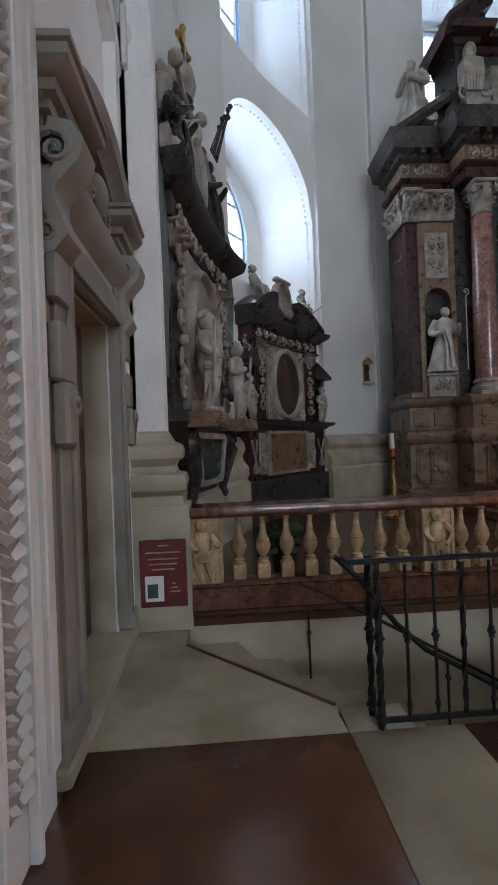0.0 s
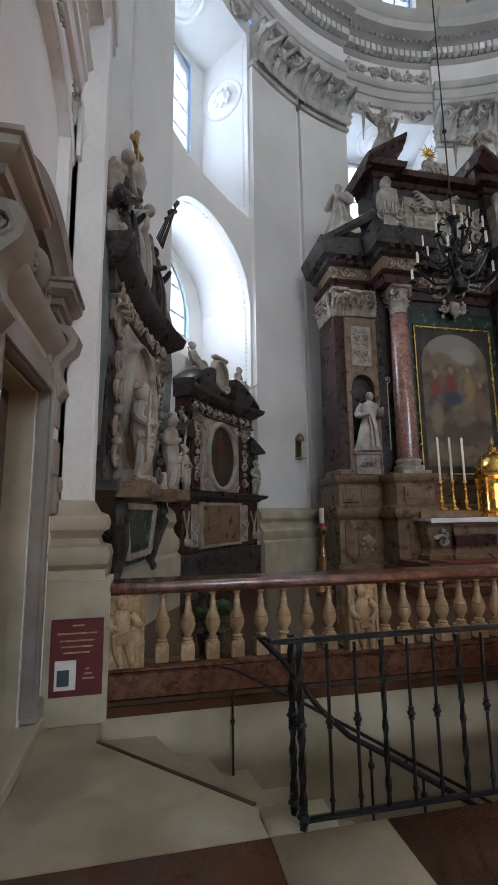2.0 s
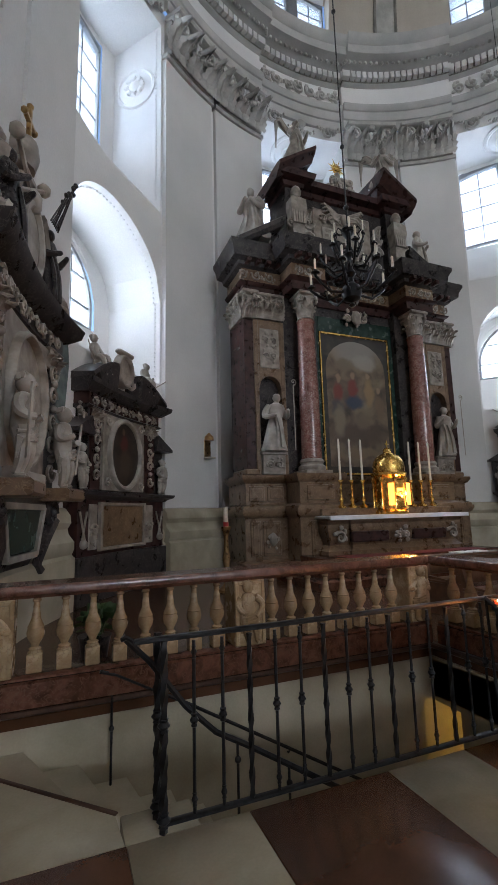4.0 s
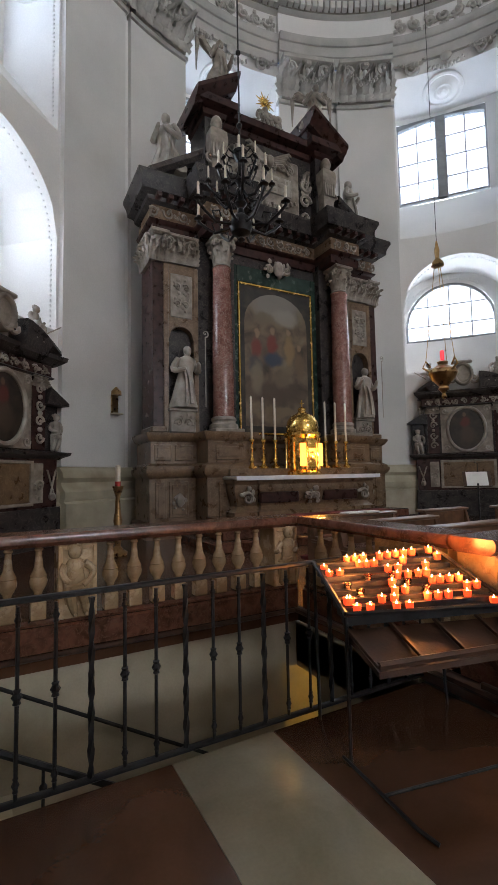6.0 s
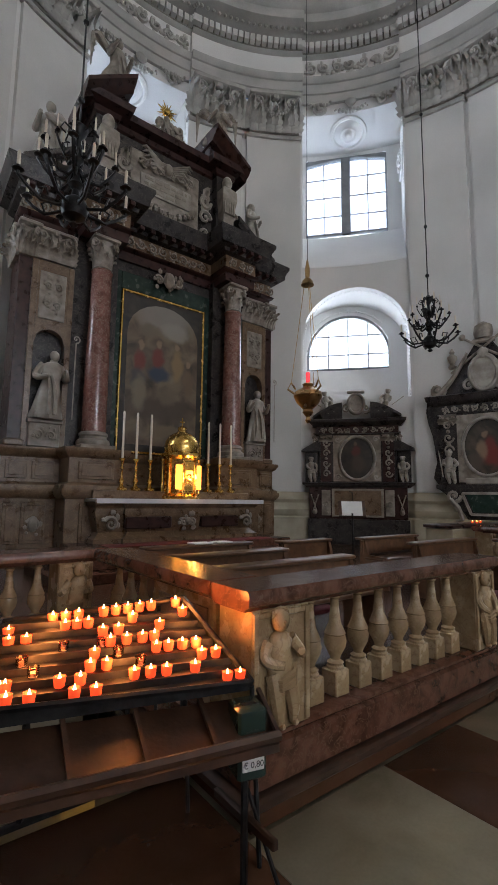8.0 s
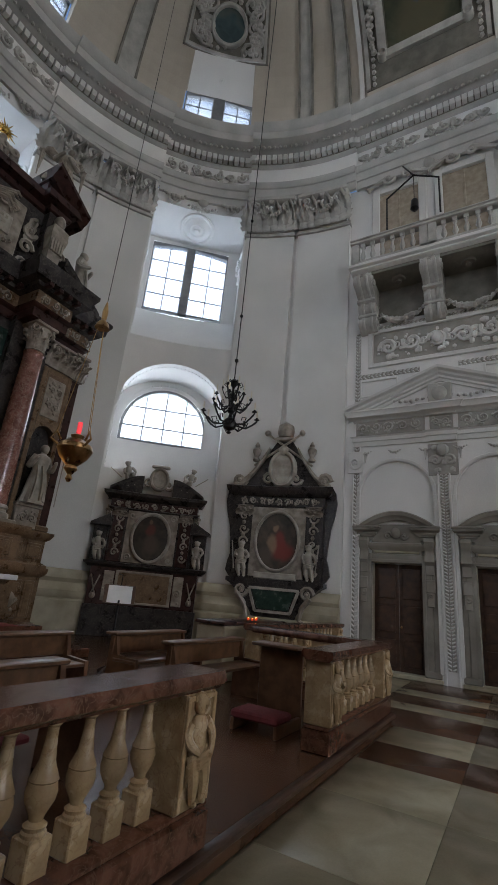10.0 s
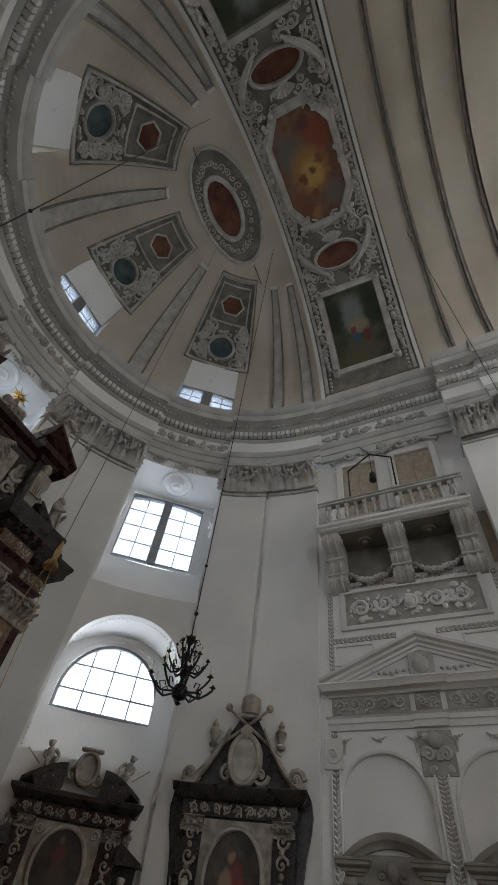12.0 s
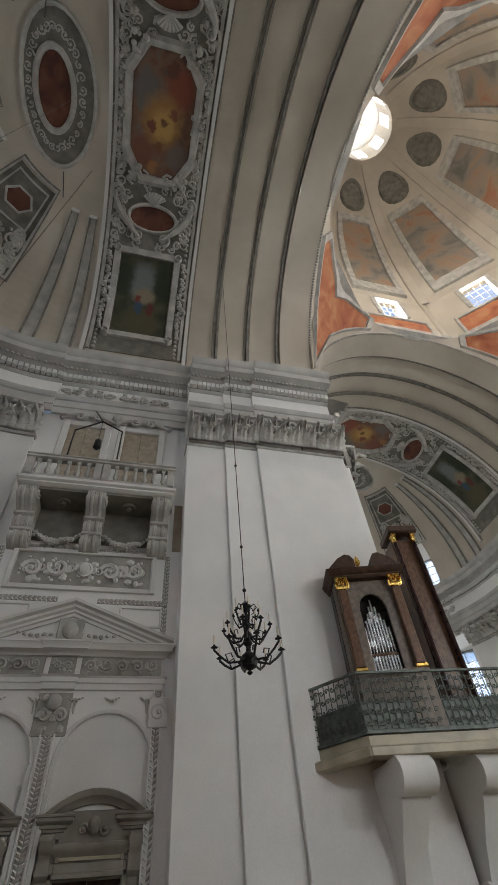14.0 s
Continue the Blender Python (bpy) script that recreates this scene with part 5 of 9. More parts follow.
# wings: dark red pilasters, niches and reliefs
for s in (-1, 1):
    x0, x1 = sorted((s * 3.06, s * 3.34))
    part("pilaster", Geo().box(x0, 0.34, 2.6, x1, 1.2, 6.12, 0.01), DARKRED, altar, "dark red marble pilaster")
    part("pilaster_base", Geo().box(x0 - 0.05, 0.28, 2.46, x1 + 0.05, 1.22, 2.6, 0.03), BROWNM, altar)
    part("pilaster_capital", capital(0.36, 0.66, 0.3, 2), GREYM, altar, m=pose(s * 3.2, 0.36, 6.12))
    part("side_capital", capital(0.75, 0.62, 0.2, 3), GREYM, altar, m=pose(s * 3.35, 0.78, 6.12, 0, 0, 90 * s))
    g = Geo().box(-0.42, -0.02, 0, -0.3, 0.25, 3.66, 0.01).box(0.3, -0.02, 0, 0.42, 0.25, 3.66, 0.01)
    top = [(-0.3 + 0.6 * i / 12, 2.0 + math.sqrt(max(0, 0.09 - (-0.3 + 0.6 * i / 12) ** 2))) for i in range(13)]
    g.loft([[(x, y, z) for x, z in [(-0.3, 3.66)] + top + [(0.3, 3.66)]] for y in (0.25, -0.02)], True, True)
    part("niche_frame", g, BROWNM, altar, "brown-grey stone niche surround", m=pose(s * 2.68, 0.32, 2.46))
    g = Geo().box(-0.3, 0, 0, 0.3, 0.2, 0.5, 0.02).box(-0.34, -0.05, 0.44, 0.34, 0.2, 0.52, 0.015)
    scrollwork(0.46, 0.36, 7, 2, 0.03, g, pose(0, -0.02, 0.05))
    part("niche_pedestal", g, GREYM, altar, m=pose(s * 2.68, 0.22, 2.47))
    g = Geo().box(-0.26, 0, 0, 0.26, 0.02, 0.95, 0.008)
    scrollwork(0.4, 0.4, 9, 2, 0.03, g, pose(0, -0.01, 0.1))
    scrollwork(0.4, 0.4, 10, 2, 0.03, g, pose(0, -0.01, 0.48))
    part("relief_panel", g, GREYM, altar, m=pose(s * 2.68, 0.285, 4.95))
    part("wing_capital", capital(0.8, 0.62, 0.22, 3), GREYM, altar, m=pose(s * 2.7, 0.34, 6.14))
    # columns
    cx = s * 1.76
    part("column_base", Geo().lathe([(0.33, 0), (0.34, 0.05), (0.33, 0.1), (0.28, 0.13), (0.27, 0.17), (0.3, 0.2), (0.29, 0.24), (0.255, 0.27)], 20, Matrix.Identity(4)).box(-0.36, -0.36, -0.08, 0.36, 0.36, 0.0, 0.01), GREYM, altar, m=pose(cx, 0.05, 2.54))
    prof = [(0.25, 0), (0.25, 0.8), (0.245, 1.4), (0.23, 2.3), (0.212, 3.2), (0.215, 3.24), (0.235, 3.28), (0.215, 3.32)]
    part("column", Geo().lathe(prof, 28), COLMARB, altar, "polished pink-red marble column", m=pose(cx, 0.05, 2.8))
    part("column_capital", round_capital(0.21, 0.66), GREYM, altar, "carved Corinthian capital", m=pose(cx, 0.05, 6.12))
# entablature
part("architrave", stepped(SEG, YB, [(-0.06, 6.78), (-0.06, 6.98), (0.0, 7.0), (0.04, 7.06)]), DARKRED, altar)
part("frieze", stepped(SEG, YB, [(-0.04, 7.06), (-0.04, 7.4)]), BROWNM, altar)
g = Geo()
for x, f, w in ((-2.95, 0.35, 1.1), (2.95, 0.35, 1.1), (-1.78, -0.3, 0.8), (1.78, -0.3, 0.8), (0, 0.42, 2.3)):
    scrollwork(w, 0.3, int(10 * x) + 60, max(3, int(w / 0.28)), 0.028, g, pose(x, f + 0.03, 7.08))
tagged(part("frieze_carving", g, GREYM, altar), kind="stuff")
part("cornice", stepped(SEG, YB, [(0.0, 7.4), (0.08, 7.44), (0.1, 7.52), (0.26, 7.56), (0.28, 7.7), (0.36, 7.84), (0.36, 7.92), (0.15, 7.96)]), BLACKM, altar, "black marble cornice")
dg = Geo()
for x0, x1, f in SEG:
    k = int((x1 - x0) / 0.26)
    for i in range(k):
        x = x0 + (x1 - x0) * (i + 0.5) / k
        dg.box(x - 0.06, f - 0.28, 7.44, x + 0.06, f, 7.54, 0.01)
tagged(part("modillion_row", dg, DARKRED, altar), kind="stuff")
# the painting
g = Geo()
W, H0, H1 = 1.08, 2.5, 6.12
for a, b, c, d in ((-W - 0.05, H0, -W, H1), (W, H0, W + 0.05, H1), (-W, H1 - 0.05, W, H1), (-W, H0, W, H0 + 0.05)):
    g.box(a, -0.05, b, c, 0.0, d, 0.01)
part("picture_frame", g, GOLD, altar, "narrow gilded picture frame", m=pose(0, 0.5, 0))
g = Geo()
for x in (-W - 0.2, W + 0.06):
    g.box(x, -0.03, H0, x + 0.14, 0.04, H1 + 0.4, 0.01)
g.box(-W - 0.06, -0.03, H1 + 0.01, W + 0.06, 0.04, H1 + 0.4, 0.01)
part("picture_surround", g, GREENM, altar, m=pose(0, 0.5, 0))
canvas = part("canvas", Geo().box(-W, -0.02, H0 + 0.05, W, 0.0, H1 - 0.05), DARKPIC, altar, "dark altar painting with arched top", m=pose(0, 0.5, 0))
pts = [(-0.95, H0 + 0.2), (0.95, H0 + 0.2), (0.95, 5.2)] + [(0.95 * math.cos(math.pi * i / 12), 5.2 + 0.75 * math.sin(math.pi * i / 12)) for i in range(1, 12)] + [(-0.95, 5.2)]
part("painted_scene", Geo().prism(pts, 0, 0.006, m=pose(0, -0.022, 0, 90, 0, 0)), ALTARPIC, canvas, "brown painted scene")
g = scrollwork(0.8, 0.5, 21, 3, 0.045)
g.ball(0, -0.06, 0.26, 0.16, 0.1, 0.2)
part("cartouche", g, GREYM, altar, "carved grey cartouche", m=pose(0, 0.36, 6.28))
# attic storey
ASEG = [(-1.95, -1.45, 0.5), (-1.45, 1.45, 0.75), (1.45, 1.95, 0.5)]
part("attic", stepped(ASEG, YB, [(0, 7.9), (0, 10.0)]), BLACKM, altar, "black marble attic wall")
part("attic_cornice", stepped(ASEG, YB, [(0, 9.96), (0.06, 10.0), (0.08, 10.12), (0.3, 10.16), (0.34, 10.3), (0.1, 10.34)]), DARKRED, altar)
part("attic_panel", Geo().box(-1.0, 0.7, 8.3, 1.0, 0.78, 9.75, 0.03), GREYM, altar)
part("inscription", Geo().box(-0.72, 0.655, 8.72, 0.72, 0.7, 9.2, 0.01), PALEM, altar, "pale inscription tablet")
bars = Geo()
for k, (a, b) in enumerate(((-0.6, 0.6), (-0.62, 0.58), (-0.3, 0.3))):
    z = 9.1 - 0.14 * k
    x = a
    rnd = random.Random(k)
    while x < b:
        w = rnd.uniform(0.1, 0.24)
        bars.box(x, 0.648, z - 0.035, min(b, x + w), 0.656, z + 0.035)
        x += w + 0.05
part("inscription_lines", bars, GREYM, altar)
g = Geo()
g.ball(0, -0.06, 0.2, 0.13, 0.11, 0.16)
for s in (-1, 1):
    for k in range(5):
        g.tube([(s * 0.1, 0, 0.15 + 0.04 * k), (s * (0.4 + 0.06 * k), -0.05, 0.2 + 0.09 * k), (s * (0.62 + 0.03 * k), -0.03, 0.05 + 0.12 * k)], [0.04, 0.045, 0.015], 5)
scrollwork(1.6, 0.3, 4, 6, 0.04, g, pose(0, 0, 0.0))
part("winged_head", g, GREYM, altar, "carved winged head", m=pose(0, 0.66, 9.3))
part("garland", garland(1.5, 0.25, 12, 0.09, seed=2), GREYM, altar, m=pose(0, 0.66, 8.55))
for s in (-1, 1):
    x0 = s * 1.7
    g = Geo()
    g.ball(0, -0.06, 1.78, 0.15, 0.15, 0.19, 10, 7)
    g.square([(0.17, 0.9), (0.24, 1.3), (0.22, 1.55), (0.12, 1.66)])
    for k in range(5):
        g.tube([(-0.16 + 0.08 * k, -0.2, 1.3), (-0.14 + 0.07 * k, -0.22, 0.85)], 0.04, 5)
    g.square([(0.14, 0.0), (0.16, 0.5), (0.18, 0.9)])
    scrollwork(0.34, 0.7, 5, 1, 0.05, g, pose(0, -0.16, 0.1))
    spiral(s * 0.2, 0.9, 0.14, 1.4, 0.04, s, g, y=-0.1)
    part("herm_figure", g, GREYM, altar, "carved grey herm", m=pose(x0, 0.42, 7.96))
    g = Geo()
    for k in range(3):
        spiral(0, 0.3 + 0.45 * k, 0.2, 1.4, 0.055, 1 if k % 2 else -1, g)
    leaf(0.3, 0.6, 0.2, g, pose(0, 0, 0.9))
    part("scroll_bracket", g, PALEM, altar, m=pose(s * 1.18, 0.68, 8.0))
    # raking pieces of the broken pediments
    g = Geo()
    pr = [(0, 0), (0.55, 0), (0.62, 0.1), (0.62, 0.22), (0.5, 0.28), (0, 0.28)]
    g.loft([[(x, 0.9 - d, z + h) for d, h in pr] for x, z in ((s * 3.42, 7.95), (s * 2.1, 8.75))], True, True)
    g.add([(s * 3.35, 0.75, 7.93), (s * 2.1, 0.75, 7.93), (s * 2.1, 0.75, 8.8), (s * 3.35, 1.45, 7.93), (s * 2.1, 1.5, 7.93), (s * 2.1, 1.5, 8.8)], [(0, 1, 2), (3, 5, 4), (0, 2, 5, 3), (0, 3, 4, 1), (1, 4, 5, 2)])
    part("lower_pediment", g, BLACKM, altar, "black raking pediment piece")
    g = Geo()
    g.loft([[(x, 1.6 - d, z + h) for d, h in [(0, 0), (1.3, 0), (1.36, 0.08), (1.46, 0.12), (1.52, 0.2), (1.56, 0.22), (1.56, 0.32), (1.4, 0.36), (0, 0.36)]] for x, z in ((s * 2.3, 10.0), (s * 1.15, 10.72))], True, True)
    g.add([(s * 1.95, 0.5, 10.2), (s * 1.2, 0.5, 10.2), (s * 1.2, 0.5, 10.72), (s * 1.95, 1.7, 10.2), (s * 1.2, 1.7, 10.2), (s * 1.2, 1.7, 10.72)], [(0, 1, 2), (3, 5, 4), (0, 2, 5, 3), (0, 3, 4, 1), (1, 4, 5, 2)])
    part("upper_pediment", g, DARKRED, altar, "dark red raking pediment piece")
g = Geo().box(-0.5, 0.6, 10.33, 0.5, 1.2, 10.55, 0.04)
scrollwork(0.8, 0.4, 3, 3, 0.06, g, pose(0, 0.6, 10.45))
g.tube([(0, 0.8, 10.5), (0, 0.8, 11.05)], [0.16, 0.08], 8)
part("top_socle", g, GREYM, altar)
g = Geo().ball(0, 0, 0, 0.11, n=10, k=7)
for i in range(16):
    a = 2 * math.pi * i / 16
    L = 0.32 if i % 2 else 0.22
    g.tube([(0.08 * math.cos(a), 0, 0.08 * math.sin(a)), (L * math.cos(a), 0, L * math.sin(a))], [0.03, 0.004], 4)
part("gilded_sun", g, GOLD, altar, "small gilded sunburst", m=pose(0, 0.8, 11.2))

RISE = 1.07


def storey(z):
    """Heights above the pedestals, drawn up to the altar's true height."""
    return z if z < 2.46 else 2.46 + (z - 2.46) * RISE


def draw_up(ob, into):
    here = into @ ob.matrix_basis
    there = here.inverted()
    for v in ob.data.vertices:
        p = here @ v.co
        p.z = storey(p.z)
        v.co = there @ p
    for kid in ob.children:
        draw_up(kid, here)


for kid in altar.children:
    draw_up(kid, Matrix.Identity(4))


# figures of the altar
def place_statue(m, h, seed, kneel, label, mt=PALEM, extra=None):
    g = statue(h, seed, kneel)
    if extra:
        extra(g, h)
    return tagged(part("statue", g, mt, m=m), label, "statue")


def crozier(g, h):
    g.tube([(0.3 * h, -0.2 * h, 0.0), (0.3 * h, -0.2 * h, 1.12 * h)], 0.009 * h, 6)
    spiral(0.3 * h, 1.18 * h, 0.06 * h, 1.2, 0.012 * h, 1, g, y=-0.2 * h, a0=-math.pi / 2)


def wings(g, h):
    for s in (-1, 1):
        for k in range(6):
            g.tube([(s * 0.08 * h, 0.08 * h, 0.75 * h - 0.02 * k * h), (s * (0.25 + 0.03 * k) * h, 0.15 * h, (0.95 - 0.03 * k) * h), (s * (0.34 + 0.01 * k) * h, 0.18 * h, (0.95 - 0.14 * k) * h)], [0.03 * h, 0.04 * h, 0.012 * h], 5)


for s, seed in ((-1, 2), (1, 5)):
    place_statue(AM @ pose(s * 2.68, 0.2, storey(2.99)), 1.42, seed, False, "pale stone statue of a robed figure holding a crozier", PALEM, crozier)
    place_statue(AM @ pose(s * 2.85, 0.75, storey(8.36), 0, 0, 40 * s), 1.6, seed + 7, s < 0, "grey stone statue of a robed figure on the altar cornice", PALEM)
    place_statue(AM @ pose(s * 1.5, 0.6, storey(10.78), 0, 0, -25 * s), 1.45, seed + 3, True, "grey stone winged angel seated on the broken pediment", GREYM, wings)

# altar table on its steps
steps = structure("altar_steps", Geo().box(AX - 3.0, 7.3, STEP, AX + 3.0, 9.15, 0.3, 0.01).box(AX - 2.7, 7.65, 0.3, AX + 2.7, 9.15, 0.46, 0.01).box(AX - 2.4, 8.0, 0.46, AX + 2.4, 9.15, 0.62, 0.01), REDMARB, "red marble steps before the altar", "steps")
carpet = structure("carpet", Geo().box(AX - 1.9, 7.98, 0.62, AX + 1.9, 8.5, 0.628, 0.002), CARPET, "dark red carpet on the altar steps", "carpet")
table = thing("altar_table", pose(AX, 8.85, 0.62), "brown marble altar table with carved front panels", "altar table")
g = stepped([(-1.9, -1.35, -0.12), (-1.35, 1.35, -0.2), (1.35, 1.9, -0.12)], 0.32, [(0.05, 0), (0.05, 0.08), (-0.02, 0.12), (-0.08, 0.2), (-0.02, 0.42), (0.03, 0.58), (0.0, 0.66), (0.05, 0.72), (0.05, 0.78)])
part("body", g, BROWNM, table)
for x in (-0.85, 0.85):
    part("panel", Geo().box(x - 0.5, -0.24, 0.26, x + 0.5, -0.1, 0.5, 0.02), DARKRED, table)
g = scrollwork(0.42, 0.4, 4, 2, 0.04)
g.ball(0, -0.03, 0.2, 0.08)
part("ornament", g, GREYM, table, m=pose(0, -0.24, 0.2))
for s in (-1, 1):
    part("corner_ornament", scrollwork(0.36, 0.5, 8, 1, 0.045), GREYM, table, m=pose(s * 1.62, -0.14, 0.14))
part("table_top", Geo().box(-2.0, -0.34, 0.78, 2.0, 0.34, 0.84, 0.01), PALEM, table)
g = Geo().box(-1.98, -0.37, 0.842, 1.98, 0.34, 0.852, 0.003).box(-1.98, -0.375, 0.76, 1.98, -0.362, 0.852, 0.003)
cloth = tagged(part("altar_cloth", g, CLOTH, m=pose(AX, 8.85, 0.62)), "white linen cloth laid over the altar table", "altar cloth")
# the shelf with candlesticks and the tabernacle
shelf = tagged(part("gradine", Geo().box(-1.9, -0.12, 0, 1.9, 0.14, 0.16, 0.01), BROWNM, m=pose(AX, 9.08, 1.472)), "brown marble shelf behind the altar table", "shelf")
tab = thing("tabernacle", pose(AX - 0.02, 8.9, 1.474), "gilded domed tabernacle glowing in lamplight", "tabernacle")
g = Geo().lathe([(0.44, 0), (0.44, 0.06), (0.4, 0.1), (0.36, 0.12), (0.36, 0.84), (0.4, 0.88), (0.44, 0.92), (0.44, 0.98), (0.38, 1.0)], 8, pose(0, 0, 0, 0, 0, 22.5))
part("case", g, GOLD, tab)
part("cupola", Geo().lathe([(0.37, 1.0), (0.385, 1.1), (0.36, 1.25), (0.27, 1.38), (0.12, 1.46), (0.09, 1.5), (0.1, 1.56), (0.04, 1.6)], 24), GOLD, tab)
part("cross", Geo().box(-0.012, -0.012, 1.58, 0.012, 0.012, 1.78, 0.003).box(-0.055, -0.012, 1.68, 0.055, 0.012, 1.704, 0.003), GOLD, tab)
for i in range(8):
    a = radians(45 * i + 22.5)
    part("colonnette", Geo().lathe([(0.035, 0.12), (0.022, 0.16), (0.022, 0.76), (0.035, 0.8), (0.04, 0.86)], 8, pose(0.4 * math.cos(a), 0.4 * math.sin(a), 0)), GOLD, tab)
g = Geo().box(-0.12, -0.365, 0.16, 0.12, -0.34, 0.8, 0.01)
scrollwork(0.2, 0.5, 3, 1, 0.02, g, pose(0, -0.365, 0.22))
part("door", g, GOLD, tab)
# glowing panels added to give the tabernacle its amber lamplight
part("lit_glass", Geo().box(0.15, -0.372, 0.2, 0.3, -0.3, 0.72, 0.01).box(-0.3, -0.372, 0.2, -0.15, -0.3, 0.72, 0.01).box(-0.09, -0.37, 0.42, 0.09, -0.366, 0.6), AMBER, tab, "amber panels set glowing for the tabernacle's lamplight")
# unseen lamp added before the door to light the gilding
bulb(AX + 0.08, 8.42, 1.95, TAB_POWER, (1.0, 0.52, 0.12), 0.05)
stick_g = Geo().lathe([(0.09, 0), (0.1, 0.03), (0.05, 0.08), (0.03, 0.14), (0.055, 0.2), (0.025, 0.26), (0.02, 0.42), (0.04, 0.46), (0.02, 0.5), (0.03, 0.6), (0.065, 0.64), (0.06, 0.66)], 14)
for i in range(3):
    stick_g.ball(0.085 * math.cos(2.1 * i), 0.085 * math.sin(2.1 * i), 0.03, 0.035)
stick_me = stick_g.mesh("stick")
candle_me = Geo().lathe([(0.026, 0.64), (0.024, 1.62), (0.006, 1.65)], 12).mesh("candle")
for me, mt in ((stick_me, GOLD), (candle_me, WAX)):
    me.materials.append(mt)
for x in (-1.3, -1.0, -0.68, 0.78, 1.1, 1.42):
    c = thing("altar_candlestick", pose(AX + x, 9.06, 1.634), "tall gilded altar candlestick with ivory candle", "candlestick", "altar candlesticks")
    part("stick", stick_me, GOLD, c)
    part("candle", candle_me, WAX, c)

# wall monuments, bent to the curve of the apse
class Bend:
    """Places flat-built parts on the curved wall: x along it, y out of the room."""

    def __init__(self, name, ang, label):
        self.ang = ang
        self.frame = tangent(R, ang, 0)
        self.back = self.frame.inverted()
        self.ob = thing(name, self.frame, label, "monument", "wall monuments")

    def put(self, name, g, mt, label="", m=None, wide=None):
        h = Geo()
        vs = g.v if m is None else [tuple(m @ Vector(v)) for v in g.v]
        for x, y, z in vs:
            a = self.ang - math.degrees(x / R)
            h.v.append(tuple(self.back @ Vector(polar(R + y, a, z))))
        h.f = g.f
        return part(name, h, mt, self.ob, label)


def oval_frame(rx, rz, w, d, z, g=None, n=32):
    g = g or Geo()
    rows = []
    for k, y in ((0, 0.02), (0, -d * 0.7), (0.3, -d), (0.7, -d), (1, -d * 0.6), (1, 0.02)):
        rows.append([((rx + w * k) * math.cos(2 * math.pi * j / n), y, z + (rz + w * k) * math.sin(2 * math.pi * j / n)) for j in range(n)])
    return g.loft(rows, True, False)


def oval_disc(rx, rz, y, z, n=32):
    return Geo().prism([(rx * math.cos(2 * math.pi * j / n), rz * math.sin(2 * math.pi * j / n)) for j in range(n)], 0, 0.02, m=pose(0, y, z, 90, 0, 0))


def cut_box(x0, x1, y0, y1, z0, z1, b=0.01, g=None, n=6):
    """A block cut into short lengths, to follow the bend."""
    g = g or Geo()
    k = max(1, int((x1 - x0) / 0.35))
    pr = [(y0 + b, z0), (y0, z0 + b), (y0, z1 - b), (y0 + b, z1), (y1, z1), (y1, z0)]
    g.loft([[(x0 + (x1 - x0) * i / k, y, z) for y, z in pr] for i in range(k + 1)], True, True)
    return g


def moulding(x0, x1, yb, prof, g=None):
    """prof: (projection, z); the ends turn back by the same projection."""
    g = g or Geo()
    k = max(2, int((x1 - x0) / 0.3))
    rings = []
    for i in range(k + 1):
        x = x0 + (x1 - x0) * i / k
        rings.append([(x + (p - prof[0][0]) * (-1 if i == 0 else (1 if i == k else 0)), -p, z) for p, z in prof] + [(x, yb, prof[-1][1]), (x, yb, prof[0][1])])
    return g.loft(rings, True, True)


